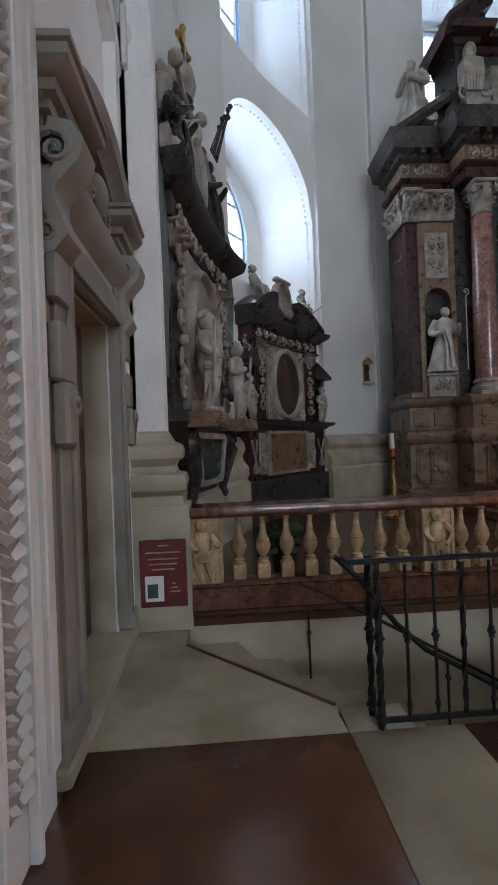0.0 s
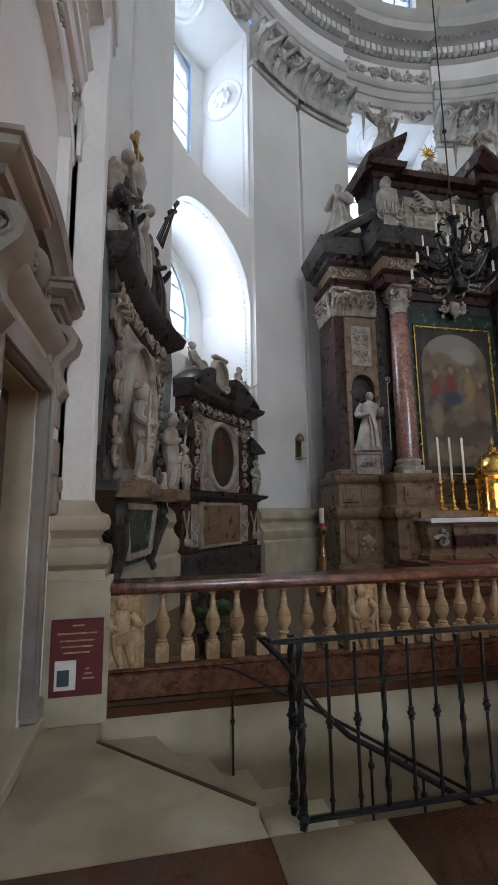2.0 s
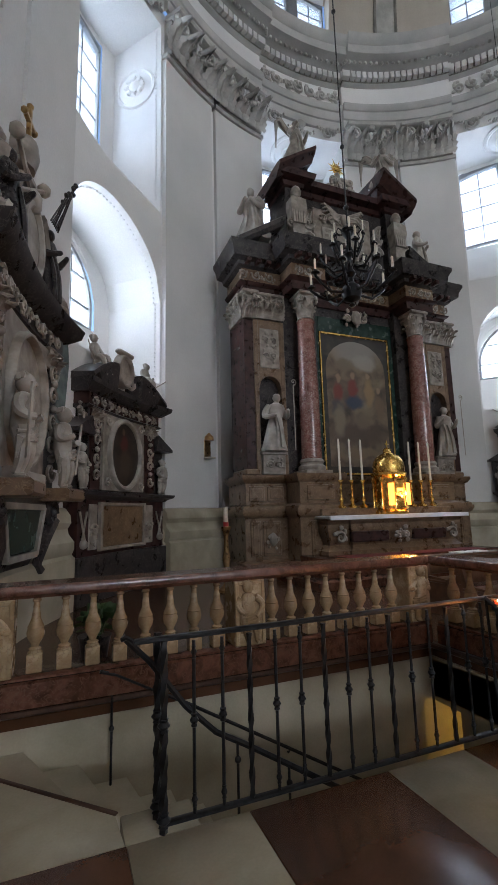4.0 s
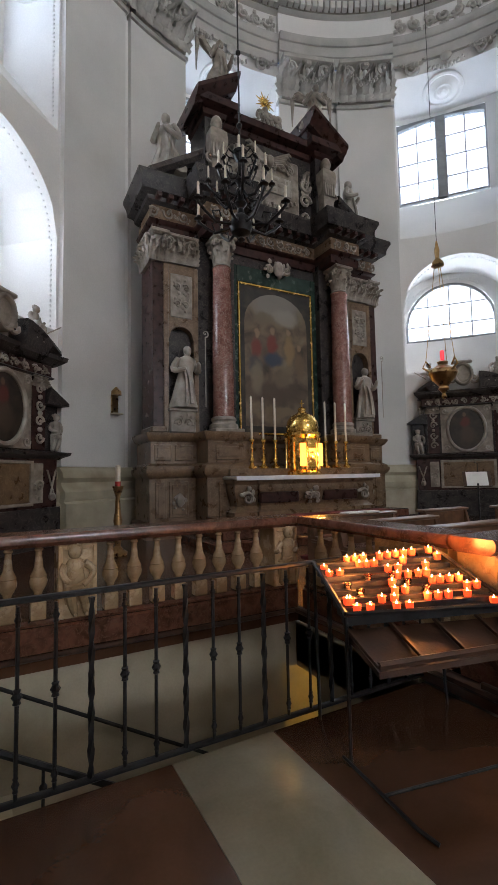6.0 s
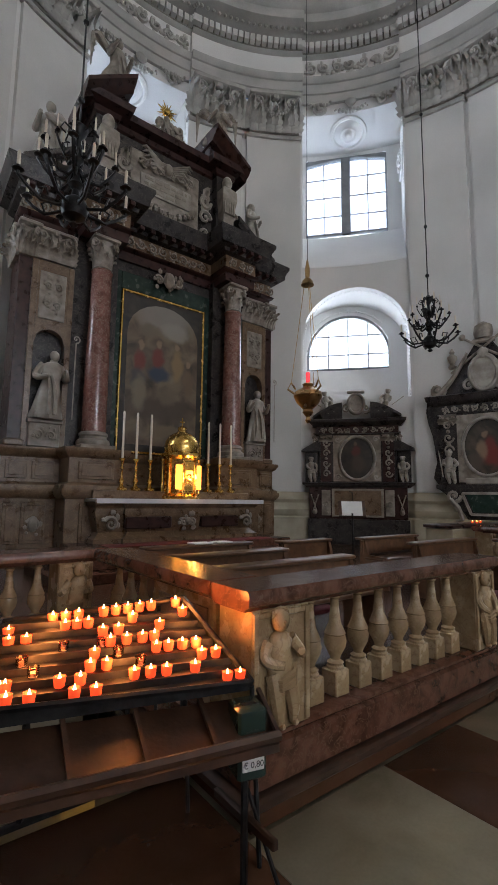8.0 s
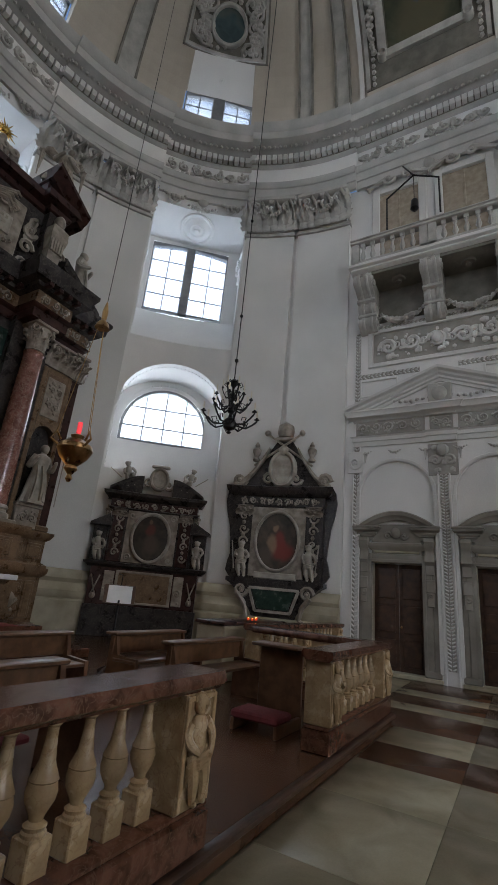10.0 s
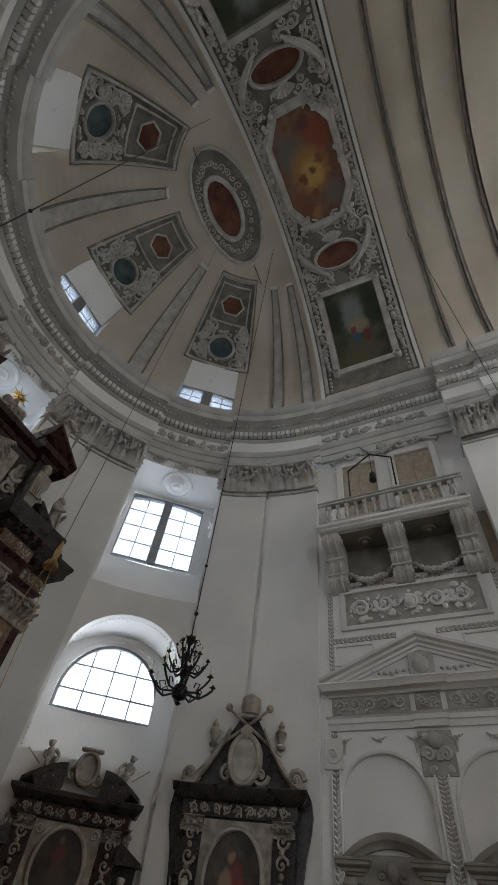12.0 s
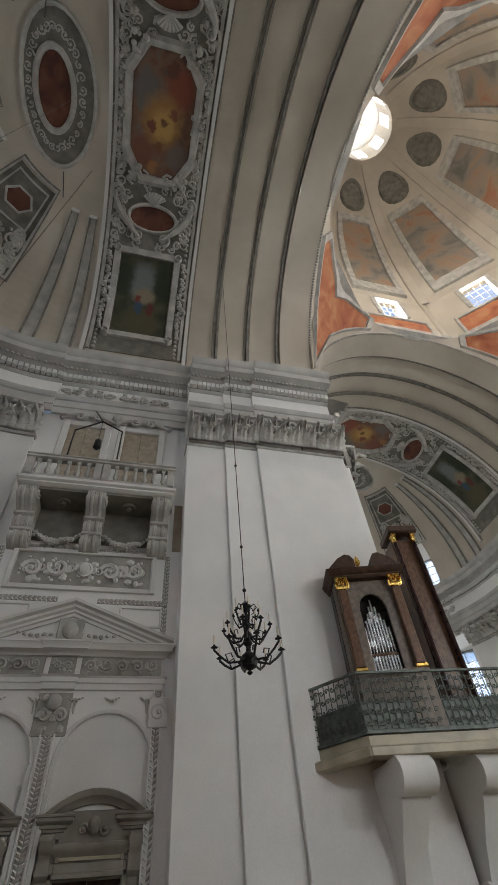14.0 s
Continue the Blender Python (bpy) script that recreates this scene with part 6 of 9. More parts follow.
def aedicule(ang, seed):
    """The lower monuments, set in the window bays."""
    b = Bend("wall_monument", ang, "dark marble wall monument with oval painting and small putti")
    b.put("base", cut_box(-1.55, 1.55, -0.32, 0.02, STEP, 0.92), BLACKM, "plain dark base")
    b.put("lower_body", cut_box(-1.5, 1.5, -0.26, 0.02, 0.92, 1.9), DARKRED)
    b.put("lower_panel", cut_box(-0.72, 0.72, -0.3, -0.24, 1.04, 1.78), BROWNM, "brown marble panel")
    fr = Geo()
    for x0, x1, z0, z1 in ((-0.8, -0.72, 0.98, 1.84), (0.72, 0.8, 0.98, 1.84), (-0.72, 0.72, 1.78, 1.84), (-0.72, 0.72, 0.98, 1.04)):
        cut_box(x0, x1, -0.33, -0.24, z0, z1, 0.01, fr)
    b.put("panel_frame", fr, GREYM)
    for s in (-1, 1):
        b.put("strap_panel", scrollwork(0.26, 0.74, seed, 1, 0.035).box(-0.14, -0.0, 0, 0.14, 0.05, 0.78, 0.01), GREYM, m=pose(s * 0.98, -0.28, 1.02))
        g = Geo().tube([(-0.12, 0, 0.62), (0.06, -0.02, 0.1)], 0.02, 5).tube([(0.12, 0, 0.62), (-0.06, -0.02, 0.1)], 0.02, 5).ball(0, -0.02, 0.08, 0.08)
        b.put("trophy", g, GREYM, m=pose(s * 1.34, -0.28, 1.05))
    b.put("shelf", moulding(-1.6, 1.6, 0.02, [(0.26, 1.88), (0.3, 1.92), (0.4, 1.96), (0.42, 2.02), (0.3, 2.04)]), BLACKM)
    b.put("main_body", cut_box(-1.2, 1.2, -0.24, 0.02, 2.04, 3.52), BLACKM)
    b.put("painting_ground", cut_box(-0.74, 0.74, -0.3, -0.22, 2.06, 3.5), GREYM)
    b.put("painting_frame", oval_frame(0.5, 0.62, 0.1, 0.1, 2.78).join(Geo(), None), PALEM, "pale carved oval frame", m=pose(0, -0.29, 0))
    b.put("painting", oval_disc(0.51, 0.63, -0.3, 2.78), OVALPIC, "dark oval painting")
    sp = Geo()
    for sx in (-1, 1):
        for sz in (-1, 1):
            spiral(sx * 0.6, 2.78 + sz * 0.58, 0.1, 1.3, 0.028, sx * sz, sp, y=-0.32)
    b.put("spandrel_scrolls", sp, PALEM)
    for s in (-1, 1):
        g = Geo()
        for k in range(4):
            spiral(0, 0.2 + 0.32 * k, 0.12, 1.3, 0.03, s if k % 2 else -s, g)
            g.ball(0, -0.03, 0.36 + 0.32 * k, 0.05)
        b.put("carved_strip", g, GREYM, m=pose(s * 0.97, -0.28, 2.1))
        b.put("strip_ground", cut_box(s * 0.97 - 0.17, s * 0.97 + 0.17, -0.28, -0.22, 2.06, 3.5), DARKRED)
        b.put("strip_capital", capital(0.34, 0.22, 0.12, 2), GREYM, m=pose(s * 0.97, -0.26, 3.3))
        b.put("wing", cut_box(s * 1.42 - 0.2, s * 1.42 + 0.2, -0.14, 0.02, 2.04, 3.0), BLACKM)
        g = Geo().prism([(-0.3, 0), (0.3, 0), (0.3, 0.06), (s * -0.2, 0.34), (-0.3, 0.06)], 0, 0.36, m=pose(s * 1.44, 0.0, 3.0, 90, 0, 0))
        b.put("wing_roof", g, BLACKM)
        b.put("top_figure", putto(0.4, seed + s, seated=True), GREYM, m=pose(s * 1.3, -0.14, 3.2))
        b.put("putto", putto(0.78, seed + 3 + s), PALEM, "pale carved putto", m=pose(s * 1.42, -0.28, 2.04))
    b.put("frieze", cut_box(-1.28, 1.28, -0.3, 0.02, 3.52, 3.78), DARKRED)
    tagged(b.put("frieze_carving", scrollwork(2.4, 0.2, seed, 9, 0.025), GREYM, m=pose(0, -0.31, 3.55)), kind="stuff")
    b.put("cornice", moulding(-1.3, 1.3, 0.02, [(0.3, 3.5), (0.34, 3.53), (0.3, 3.56)]), BLACKM)
    b.put("upper_cornice", moulding(-1.38, 1.38, 0.02, [(0.32, 3.78), (0.4, 3.84), (0.48, 3.9), (0.5, 3.98), (0.36, 4.02)]), BLACKM)
    for s in (-1, 1):
        rows = []
        for i in range(9):
            t = i / 8
            x, z = s * (1.4 - 0.95 * t), 4.02 + 0.42 * math.sin(t * 1.5)
            rows.append([(x, 0.0, 4.0), (x, -0.42, 4.0 if t > 0.3 else z - 0.02), (x, -0.46, z), (x, -0.44, z + 0.08), (x, 0.0, z + 0.1)])
        b.put("pediment", Geo().loft(rows, True, True), BLACKM)
        g = putto(0.78, seed + 7 + s, seated=True)
        g.tube([(s * 0.25, -0.1, 0.3), (s * 0.55, -0.15, 0.62)], 0.014, 5)
        b.put("reclining_putto", g, PALEM, "pale reclining putto", m=pose(s * 0.8, -0.2, 4.18, 0, s * 14, 0))
    g = oval_frame(0.2, 0.26, 0.1, 0.14, 4.5)
    g.join(oval_disc(0.24, 0.3, -0.05, 4.5)).box(-0.28, -0.14, 4.82, 0.28, 0.0, 4.92, 0.03)
    spiral(-0.3, 4.35, 0.16, 1.3, 0.05, 1, g)
    spiral(0.3, 4.35, 0.16, 1.3, 0.05, -1, g)
    b.put("shield", g, GREYM, "carved grey shield", m=pose(0, -0.22, 0))
    return b


def epitaph(ang, seed, rich):
    """The tall monuments on the outer pilasters."""
    b = Bend("wall_epitaph", ang, "tall grey and black marble epitaph with oval painting and scrolled top")
    # console
    rows = []
    for w, d, z in ((0.5, 0.18, 0.95), (0.62, 0.3, 1.0), (0.66, 0.34, 1.1), (0.9, 0.36, 1.45), (1.3, 0.42, 1.8), (1.42, 0.46, 1.86), (1.42, 0.46, 1.96)):
        rows.append([(-w, 0.02, z)] + [(-w + 2 * w * i / 8, -d, z) for i in range(9)] + [(w, 0.02, z)])
    b.put("console", Geo().loft(rows, True, True), BLACKM, "dark carved console")
    tr = [(-0.72, 1.72), (-0.5, 1.14), (0.5, 1.14), (0.72, 1.72)]
    g = Geo()
    for (xa, za), (xb, zb) in zip(tr, tr[1:] + tr[:1]):
        g.tube([(xa, -0.42, za), (xb, -0.42, zb)], 0.05, 4)
    b.put("console_frame", g, PALEM)
    b.put("console_panel", Geo().prism([(-0.62, 1.68), (-0.44, 1.2), (0.44, 1.2), (0.62, 1.68)], 0, 0.05, m=pose(0, -0.38, 0, 90, 0, 0)), GREENM, "dark green marble panel")
    for s in (-1, 1):
        g = Geo()
        spiral(0, 1.65, 0.2, 1.4, 0.07, s, g, y=-0.42)
        g.tube([(s * 0.1, -0.44, 1.55), (s * -0.12, -0.42, 1.3), (s * -0.2, -0.36, 1.0), (s * -0.05, -0.34, 0.9)], [0.09, 0.08, 0.06, 0.07], 6)
        b.put("console_scroll", g, BLACKM if rich else GREYM, m=pose(s * 0.95, 0, 0))
    b.put("body", cut_box(-1.3, 1.3, -0.3, 0.02, 1.96, 3.98), BLACKM)
    b.put("painting_ground", cut_box(-0.8, 0.8, -0.36, -0.28, 2.02, 3.94), GREYM)
    b.put("painting_frame", oval_frame(0.6, 0.76, 0.09, 0.12, 3.0), PALEM if not rich else GREYM, "pale oval frame", m=pose(0, -0.35, 0))
    b.put("painting", oval_disc(0.61, 0.77, -0.36, 3.0), EPITAPHPIC if not rich else GREYM, "dark oval painting" if not rich else "grey oval relief field")
    b.put("tablet", cut_box(-0.6, 0.6, -0.48, -0.3, 1.97, 2.14, 0.02), PALEM)
    for s in (-1, 1):
        g = Geo()
        for k in range(5):
            spiral(0, 0.22 + 0.36 * k, 0.15, 1.3, 0.036, s if k % 2 else -s, g)
            g.ball(0, -0.04, 0.4 + 0.36 * k, 0.06)
        b.put("carved_strip", g, GREYM, m=pose(s * 1.04, -0.34, 2.0))
        b.put("strip_capital", capital(0.42, 0.28, 0.16, 2), GREYM, m=pose(s * 1.04, -0.3, 3.7))
        g = putto(1.12 if rich else 0.95, seed + s)
        g.tube([(s * 0.2, -0.1, 0.2), (s * 0.3, -0.14, 0.95)], 0.02, 5)
        b.put("putto", g, PALEM, "pale carved putto", m=pose(s * (0.9 if rich else 1.0), -0.6 if rich else -0.46, 1.97))
        if rich:
            b.put("putto_shelf", cut_box(s * 0.9 - 0.34, s * 0.9 + 0.34, -0.8, -0.3, 1.8, 1.965, 0.03), BROWNM, "brown moulded shelf")
        edge = [(1.28, 1.9), (1.4, 2.0), (1.5, 2.15), (1.46, 2.4), (1.4, 2.6), (1.44, 3.0), (1.5, 3.4), (1.6, 3.75), (1.66, 4.1), (1.62, 4.4), (1.5, 4.6), (1.28, 4.62)]
        b.put("side_scroll", Geo().prism([(s * x, z) for x, z in edge][::s], -0.03, 0.2, m=pose(0, 0, 0, 90, 0, 0)), BLACKM, "dark scrolled side piece")
        g = Geo()
        for k in range(6 if rich else 0):
            x = s * (1.36 + 0.05 * k)
            g.tube([(x, -0.2 - 0.03 * (k % 3), 4.7), (x + s * 0.06, -0.26, 4.0), (x - s * 0.02, -0.24, 3.2), (x + s * 0.05, -0.22 - 0.04 * (k % 2), 2.3)], [0.03, 0.06, 0.07, 0.03], 6)
        if rich:
            b.put("hanging_banner", g, BRONZEGREEN, "dark folded banner of carved stone")
        rows = []
        for i in range(11):
            t = i / 10
            x, z = s * (1.45 - 1.0 * t), 4.55 + 1.15 * (t ** 1.6)
            r = 0.1 - 0.03 * t
            rows.append([(x, 0.0, z - r), (x, -0.36, z - r), (x, -0.4, z), (x, -0.36, z + r), (x, 0.0, z + r)])
        b.put("raking_scroll", Geo().loft(rows, True, True), GREYM)
        g = Geo()
        spiral(s * 1.3, 4.72, 0.2, 1.5, 0.09, s, g, y=-0.3)
        b.put("scroll_end", g, GREYM)
        b.put("urn", Geo().lathe([(0.1, 0), (0.12, 0.06), (0.06, 0.12), (0.13, 0.28), (0.14, 0.36), (0.06, 0.44), (0.08, 0.5), (0.03, 0.6)], 12), GREYM, "small carved urn", m=pose(s * 0.86, -0.2, 5.35))
    b.put("frieze", cut_box(-1.34, 1.34, -0.36, 0.02, 3.98, 4.24), BLACKM)
    tagged(b.put("frieze_carving", scrollwork(2.4, 0.22, seed, 9, 0.028), GREYM, m=pose(0, -0.37, 4.0)), kind="stuff")
    b.put("cornice", moulding(-1.46, 1.46, 0.02, [(0.38, 4.24), (0.46, 4.3), (0.54, 4.36), (0.58, 4.5), (0.44, 4.55)]), BLACKM)
    g = oval_frame(0.3, 0.42, 0.14, 0.16, 5.1)
    g.join(oval_disc(0.34, 0.46, -0.08, 5.1))
    spiral(-0.42, 4.8, 0.2, 1.4, 0.06, 1, g)
    spiral(0.42, 4.8, 0.2, 1.4, 0.06, -1, g)
    g.ball(0, -0.1, 5.66, 0.16, 0.12, 0.16)
    b.put("shield", g, PALEM, "pale carved shield", m=pose(0, -0.26, 0))
    b.put("tympanum", Geo().prism([(-1.2, 4.55), (1.2, 4.55), (0.5, 5.6), (0.24, 6.0), (-0.24, 6.0), (-0.5, 5.6)], 0, 0.2, m=pose(0, 0.02, 0, 90, 0, 0)), BLACKM)
    g = Geo()
    for k in range(2):
        s = 1 - 2 * k
        g.tube([(s * 0.9, -0.26, 5.2), (s * -0.55, -0.3, 6.2)], 0.035, 6)
        g.ball(s * -0.55, -0.3, 6.22, 0.1)
    g.box(-0.3, -0.3, 6.0, 0.3, 0.0, 6.12, 0.03).lathe([(0.22, 6.12), (0.27, 6.3), (0.24, 6.5), (0.06, 6.62)], 14, pose(0, -0.14, 0))
    b.put("crown_piece", g, GREYM)
    if rich:
        g = Geo().box(-0.03, -0.29, 6.5, 0.03, -0.23, 7.04, 0.01).box(-0.18, -0.29, 6.8, 0.18, -0.23, 6.86, 0.01)
        for x, z in ((0, 7.06), (-0.2, 6.83), (0.2, 6.83)):
            g.ball(x, -0.26, z, 0.05)
        b.put("gilded_cross", g, BRONZE, "gilded cross")
        for s in (-1, 1):
            b.put("side_figure", statue(1.2, seed + 11 + s), BLACKM, "dark carved figure", m=pose(s * 0.75, -0.3, 4.56))
        g = Geo()
        for k in range(7):
            g.tube([(0.3 + 0.05 * k, -0.5, 5.6), (0.62 + 0.06 * math.sin(k * 2), -0.55 - 0.03 * k, 6.1 + 0.04 * k)], 0.012, 4)
            g.ball(0.62 + 0.06 * math.sin(k * 2), -0.55 - 0.03 * k, 6.1 + 0.04 * k, 0.04, n=5, k=4)
        b.put("flower_branch", g, BLACKM)
    return b


aedicule(39.5, 4)
aedicule(140.5, 12)
epitaph(13.8, 20, False)
epitaph(166.2, 31, True)

# small bronze lamp bracket and stoup on the pier
for a in (118.0,):
    lb = thing("wall_lamp", tangent(R - 0.13, a, 3.05), "small dark bronze lamp niche on the pilaster", "wall lamp")
    part("plate", Geo().box(-0.11, -0.03, 0, 0.11, 0.0, 0.46, 0.01), BRONZE, lb)
    part("hood", Geo().lathe([(0.13, 0), (0.12, 0.1), (0.02, 0.2)], 10, pose(0, -0.08, 0.44)), BRONZE, lb)
    part("tray", Geo().box(-0.13, -0.2, -0.04, 0.13, 0.0, 0.0, 0.01), LIME, lb)

# stucco and stone dressing of the side walls
def strip(x0, x1, z0, z1, m, parent, name="ornament_strip", d=0.05, seed=1, step=0.11):
    """An upright band of carved leaves between two fillets."""
    g = Geo()

    def blade(q):
        """One leaf: a ridged, curling tongue over the outline q."""
        e = [((q[i][0] + q[j][0]) / 2, (q[i][1] + q[j][1]) / 2) for i, j in ((0, 3), (1, 2))]
        mid = ((e[0][0] + e[1][0]) / 2, (e[0][1] + e[1][1]) / 2)
        vs = [(x, -d * 0.42, z) for x, z in q] + [(e[0][0], -d * 0.8, e[0][1]), (mid[0], -d * 1.25, mid[1]), (e[1][0], -d * 0.9, e[1][1])]
        g.add(vs, [(0, 1, 6, 5), (0, 5, 4), (4, 5, 3), (5, 6, 2, 3), (0, 4, 3), (1, 2, 6)])

    vertical = (z1 - z0) > (x1 - x0)
    if vertical:
        w = x1 - x0
        part("strip_ground", Geo().box(x0, -d * 0.4, z0, x1, 0.0, z1), GAP_STUCCO, parent, m=m)
        n = int((z1 - z0) / step)
        xm = (x0 + x1) / 2
        for i in range(n):
            z = z0 + (z1 - z0) * (i + 0.5) / n
            for s in (-1, 1):
                blade([(xm + s * 0.012, z - step * 0.6), (xm + s * w * 0.49, z - step * 0.05), (xm + s * w * 0.49, z + step * 0.45), (xm + s * 0.012, z + step * 0.05)])
    else:
        w = z1 - z0
        part("strip_ground", Geo().box(x0, -d * 0.4, z0, x1, 0.0, z1), GAP_STUCCO, parent, m=m)
        n = int((x1 - x0) / step)
        zm = (z0 + z1) / 2
        for i in range(n):
            x = x0 + (x1 - x0) * (i + 0.5) / n
            for s in (-1, 1):
                blade([(x - step * 0.6, zm + s * 0.012), (x - step * 0.05, zm + s * w * 0.49), (x + step * 0.45, zm + s * w * 0.49), (x + step * 0.05, zm + s * 0.012)])
    return part(name, g, PILASTER, parent, m=m)


def fillet_frame(x0, x1, z0, z1, w, d, mt, m, parent, name="frame"):
    g = Geo()
    g.box(x0, -d, z0, x0 + w, 0, z1, 0.008).box(x1 - w, -d, z0, x1, 0, z1, 0.008).box(x0 + w, -d, z0, x1 - w, 0, z0 + w, 0.008).box(x0 + w, -d, z1 - w, x1 - w, 0, z1, 0.008)
    return part(name, g, mt, parent, m=m)


def door_portal(m, x):
    """A stone doorcase with consoles and a curved, broken pediment over a dark wooden door."""
    p = thing("door_1", m @ pose(x, 0, 0), "grey stone doorcase with curved pediment and dark wooden door", "door", "side doors", "structure")
    w, h = DOOR_W, DOOR_H
    g = Geo()
    for s in (-1, 1):
        a, b = sorted((s * w, s * (w + 0.22)))
        g.box(a, -0.09, 0.14, b, 0.02, h + 0.22, 0.01)
        a, b = sorted((s * w, s * (w + 0.08)))
        g.box(a, -0.115, 0.14, b, -0.085, h + 0.08, 0.008)
        a, b = sorted((s * (w + 0.22), s * (w + 0.34)))
        g.box(a, -0.06, 0.12, b, 0.02, h + 0.1, 0.01)
    g.box(-w, -0.09, h, w, 0.02, h + 0.22, 0.01).box(-w - 0.08, -0.115, h, w + 0.08, -0.085, h + 0.08, 0.008)
    part("jambs", g, GREYSTONE, p)
    g = Geo()
    for s in (-1, 1):
        a, b = sorted((s * (w + 0.006), s * (w + 0.38)))
        g.box(a, -0.13, 0.092, b, 0.02, 0.24, 0.02)
    part("jamb_feet", g, GREYSTONE, p)
    part("threshold", Geo().box(-w - 0.4, -0.14, 0.0, w + 0.4, 1.05, 0.09, 0.012), LIME, p)
    part("reveal", Geo().box(-w - 0.02, 0.02, 0, -w + 0.005, 0.62, h).box(w - 0.005, 0.02, 0, w + 0.02, 0.62, h).box(-w, 0.02, h - 0.005, w, 0.62, h + 0.02), LIME, p)
    g = Geo()
    for s in (-1, 1):
        a, b = sorted((s * (w + 0.08), s * (w + 0.3)))
        g.box(a, -0.13, 1.95, b, -0.06, 2.25, 0.015).box(a + 0.03, -0.15, 1.62, b - 0.03, -0.06, 1.95, 0.02)
        spiral(s * (w + 0.19), 1.86, 0.07, 1.3, 0.025, s, g, y=-0.15)
        g.box(a + 0.01, -0.12, 2.36, b - 0.01, -0.06, 2.6, 0.01)
    part("side_scrolls", g, GREYSTONE, p)
    part("over_panel", Geo().box(-w + 0.06, -0.06, h + 0.24, w - 0.06, 0.02, 2.93, 0.01), LIME, p)
    part("over_frame", Geo().box(-w, -0.09, h + 0.22, -w + 0.06, 0.0, 2.93, 0.01).box(w - 0.06, -0.09, h + 0.22, w, 0.0, 2.93, 0.01), GREYSTONE, p)
    for s in (-1, 1):
        g = Geo()
        xs = s * (w + 0.19)
        curve = [(-0.02, 2.6), (-0.1, 2.62), (-0.15, 2.68), (-0.12, 2.76), (-0.09, 2.84), (-0.1, 2.93), (-0.16, 3.0), (-0.22, 3.06), (-0.24, 3.14), (-0.2, 3.2), (-0.1, 3.22)]
        rows = []
        for i, (yy, zz) in enumerate(curve):
            y0, z0 = curve[max(0, i - 1)]
            y1, z1 = curve[min(len(curve) - 1, i + 1)]
            d = Vector((0, y1 - y0, z1 - z0)).normalized()
            nn = Vector((0, -d.z, d.y)) * 0.035
            rows.append([(xs - 0.11, yy + nn.y, zz + nn.z), (xs + 0.11, yy + nn.y, zz + nn.z), (xs + 0.11, yy - nn.y, zz - nn.z), (xs - 0.11, yy - nn.y, zz - nn.z)])
        g.loft(rows, True, True)
        g.box(xs - 0.08, -0.1, 2.66, xs + 0.08, 0.0, 3.2, 0.01).box(xs - 0.08, -0.16, 3.02, xs + 0.08, 0.0, 3.18, 0.01)
        for yy, zz, r in ((-0.13, 3.1, 0.1), (-0.08, 2.68, 0.06)):
            for xo, sg in ((-0.1, 1), (0.1, -1)):
                spiral(0, 0, r, 1.6, r * 0.24, 1, g, pose(xs + xo, yy, zz, 0, 0, 90), y=0.012 * sg)
        part("console", g, GREYSTONE, p, "scrolled grey stone console")
    part("lower_cornice", stepped([(-w - 0.0, w + 0.0, -0.04)], 0.02, [(0.02, 2.92), (0.05, 2.95), (0.1, 3.0), (0.14, 3.06), (0.14, 3.1), (0.06, 3.12)]), GREYSTONE, p)
    g = Geo()
    for s in (-1, 1):
        x0, x1 = sorted((s * (w - 0.12), s * (w + 0.36)))
        g.loft([[(x, y, z) for x, y in ((x0 - q, -0.16 - q), (x1 + q, -0.16 - q), (x1 + q, 0.02), (x0 - q, 0.02))] for q, z in ((-0.08, 3.18), (-0.08, 3.27), (-0.04, 3.28), (-0.03, 3.32), (0.01, 3.33), (0.02, 3.38), (0.06, 3.39), (0.1, 3.43), (0.1, 3.48), (0.12, 3.49), (0.12, 3.52), (0.02, 3.55))], True, True)
    part("cornice_blocks", g, GREYSTONE, p)
    rows = []
    for i in range(15):
        t = -1 + 2 * i / 14
        x, z = t * (w + 0.36), 3.46 + 0.4 * (1 - t * t)
        rows.append([(x, y, z + dz) for y, dz in ((0.02, -0.16), (-0.1, -0.16), (-0.13, -0.08), (-0.19, -0.04), (-0.21, 0.05), (-0.17, 0.08), (0.02, 0.1))])
    part("curved_pediment", Geo().loft(rows, True, True), GREYSTONE, p)
    part("pediment_field", Geo().box(-w, -0.07, 3.1, w, 0.02, 3.6, 0.01), GREYSTONE, p)
    g = Geo().ball(0, -0.1, 3.36, 0.12, 0.08, 0.15, 10, 7)
    spiral(-0.2, 3.3, 0.1, 1.3, 0.04, 1, g, y=-0.09)
    spiral(0.2, 3.3, 0.1, 1.3, 0.04, -1, g, y=-0.09)
    part("mask", g, GREYSTONE, p, "carved grey keystone mask")
    # door leaves
    for s in (-1, 1):
        a, b = sorted((0.004 * s, s * (w - 0.01)))
        leaf_ob = part("door_leaf", Geo().box(a, 0.22, 0.094, b, 0.28, h - 0.01, 0.006), WOOD, p, "dark panelled wooden leaf")
        g = Geo()
        for z0, z1 in ((0.14, 0.8), (0.9, 1.6), (1.7, h - 0.12)):
            g.box(a + 0.08, 0.195, z0 + 0.06, b - 0.08, 0.225, z1, 0.012)
        part("panel", g, WOOD, leaf_ob)
    part("handle", Geo().ball(0.06, 0.17, 1.1, 0.03).tube([(0.06, 0.22, 1.1), (0.06, 0.17, 1.1)], 0.01, 6), BRONZE, p)
    return p


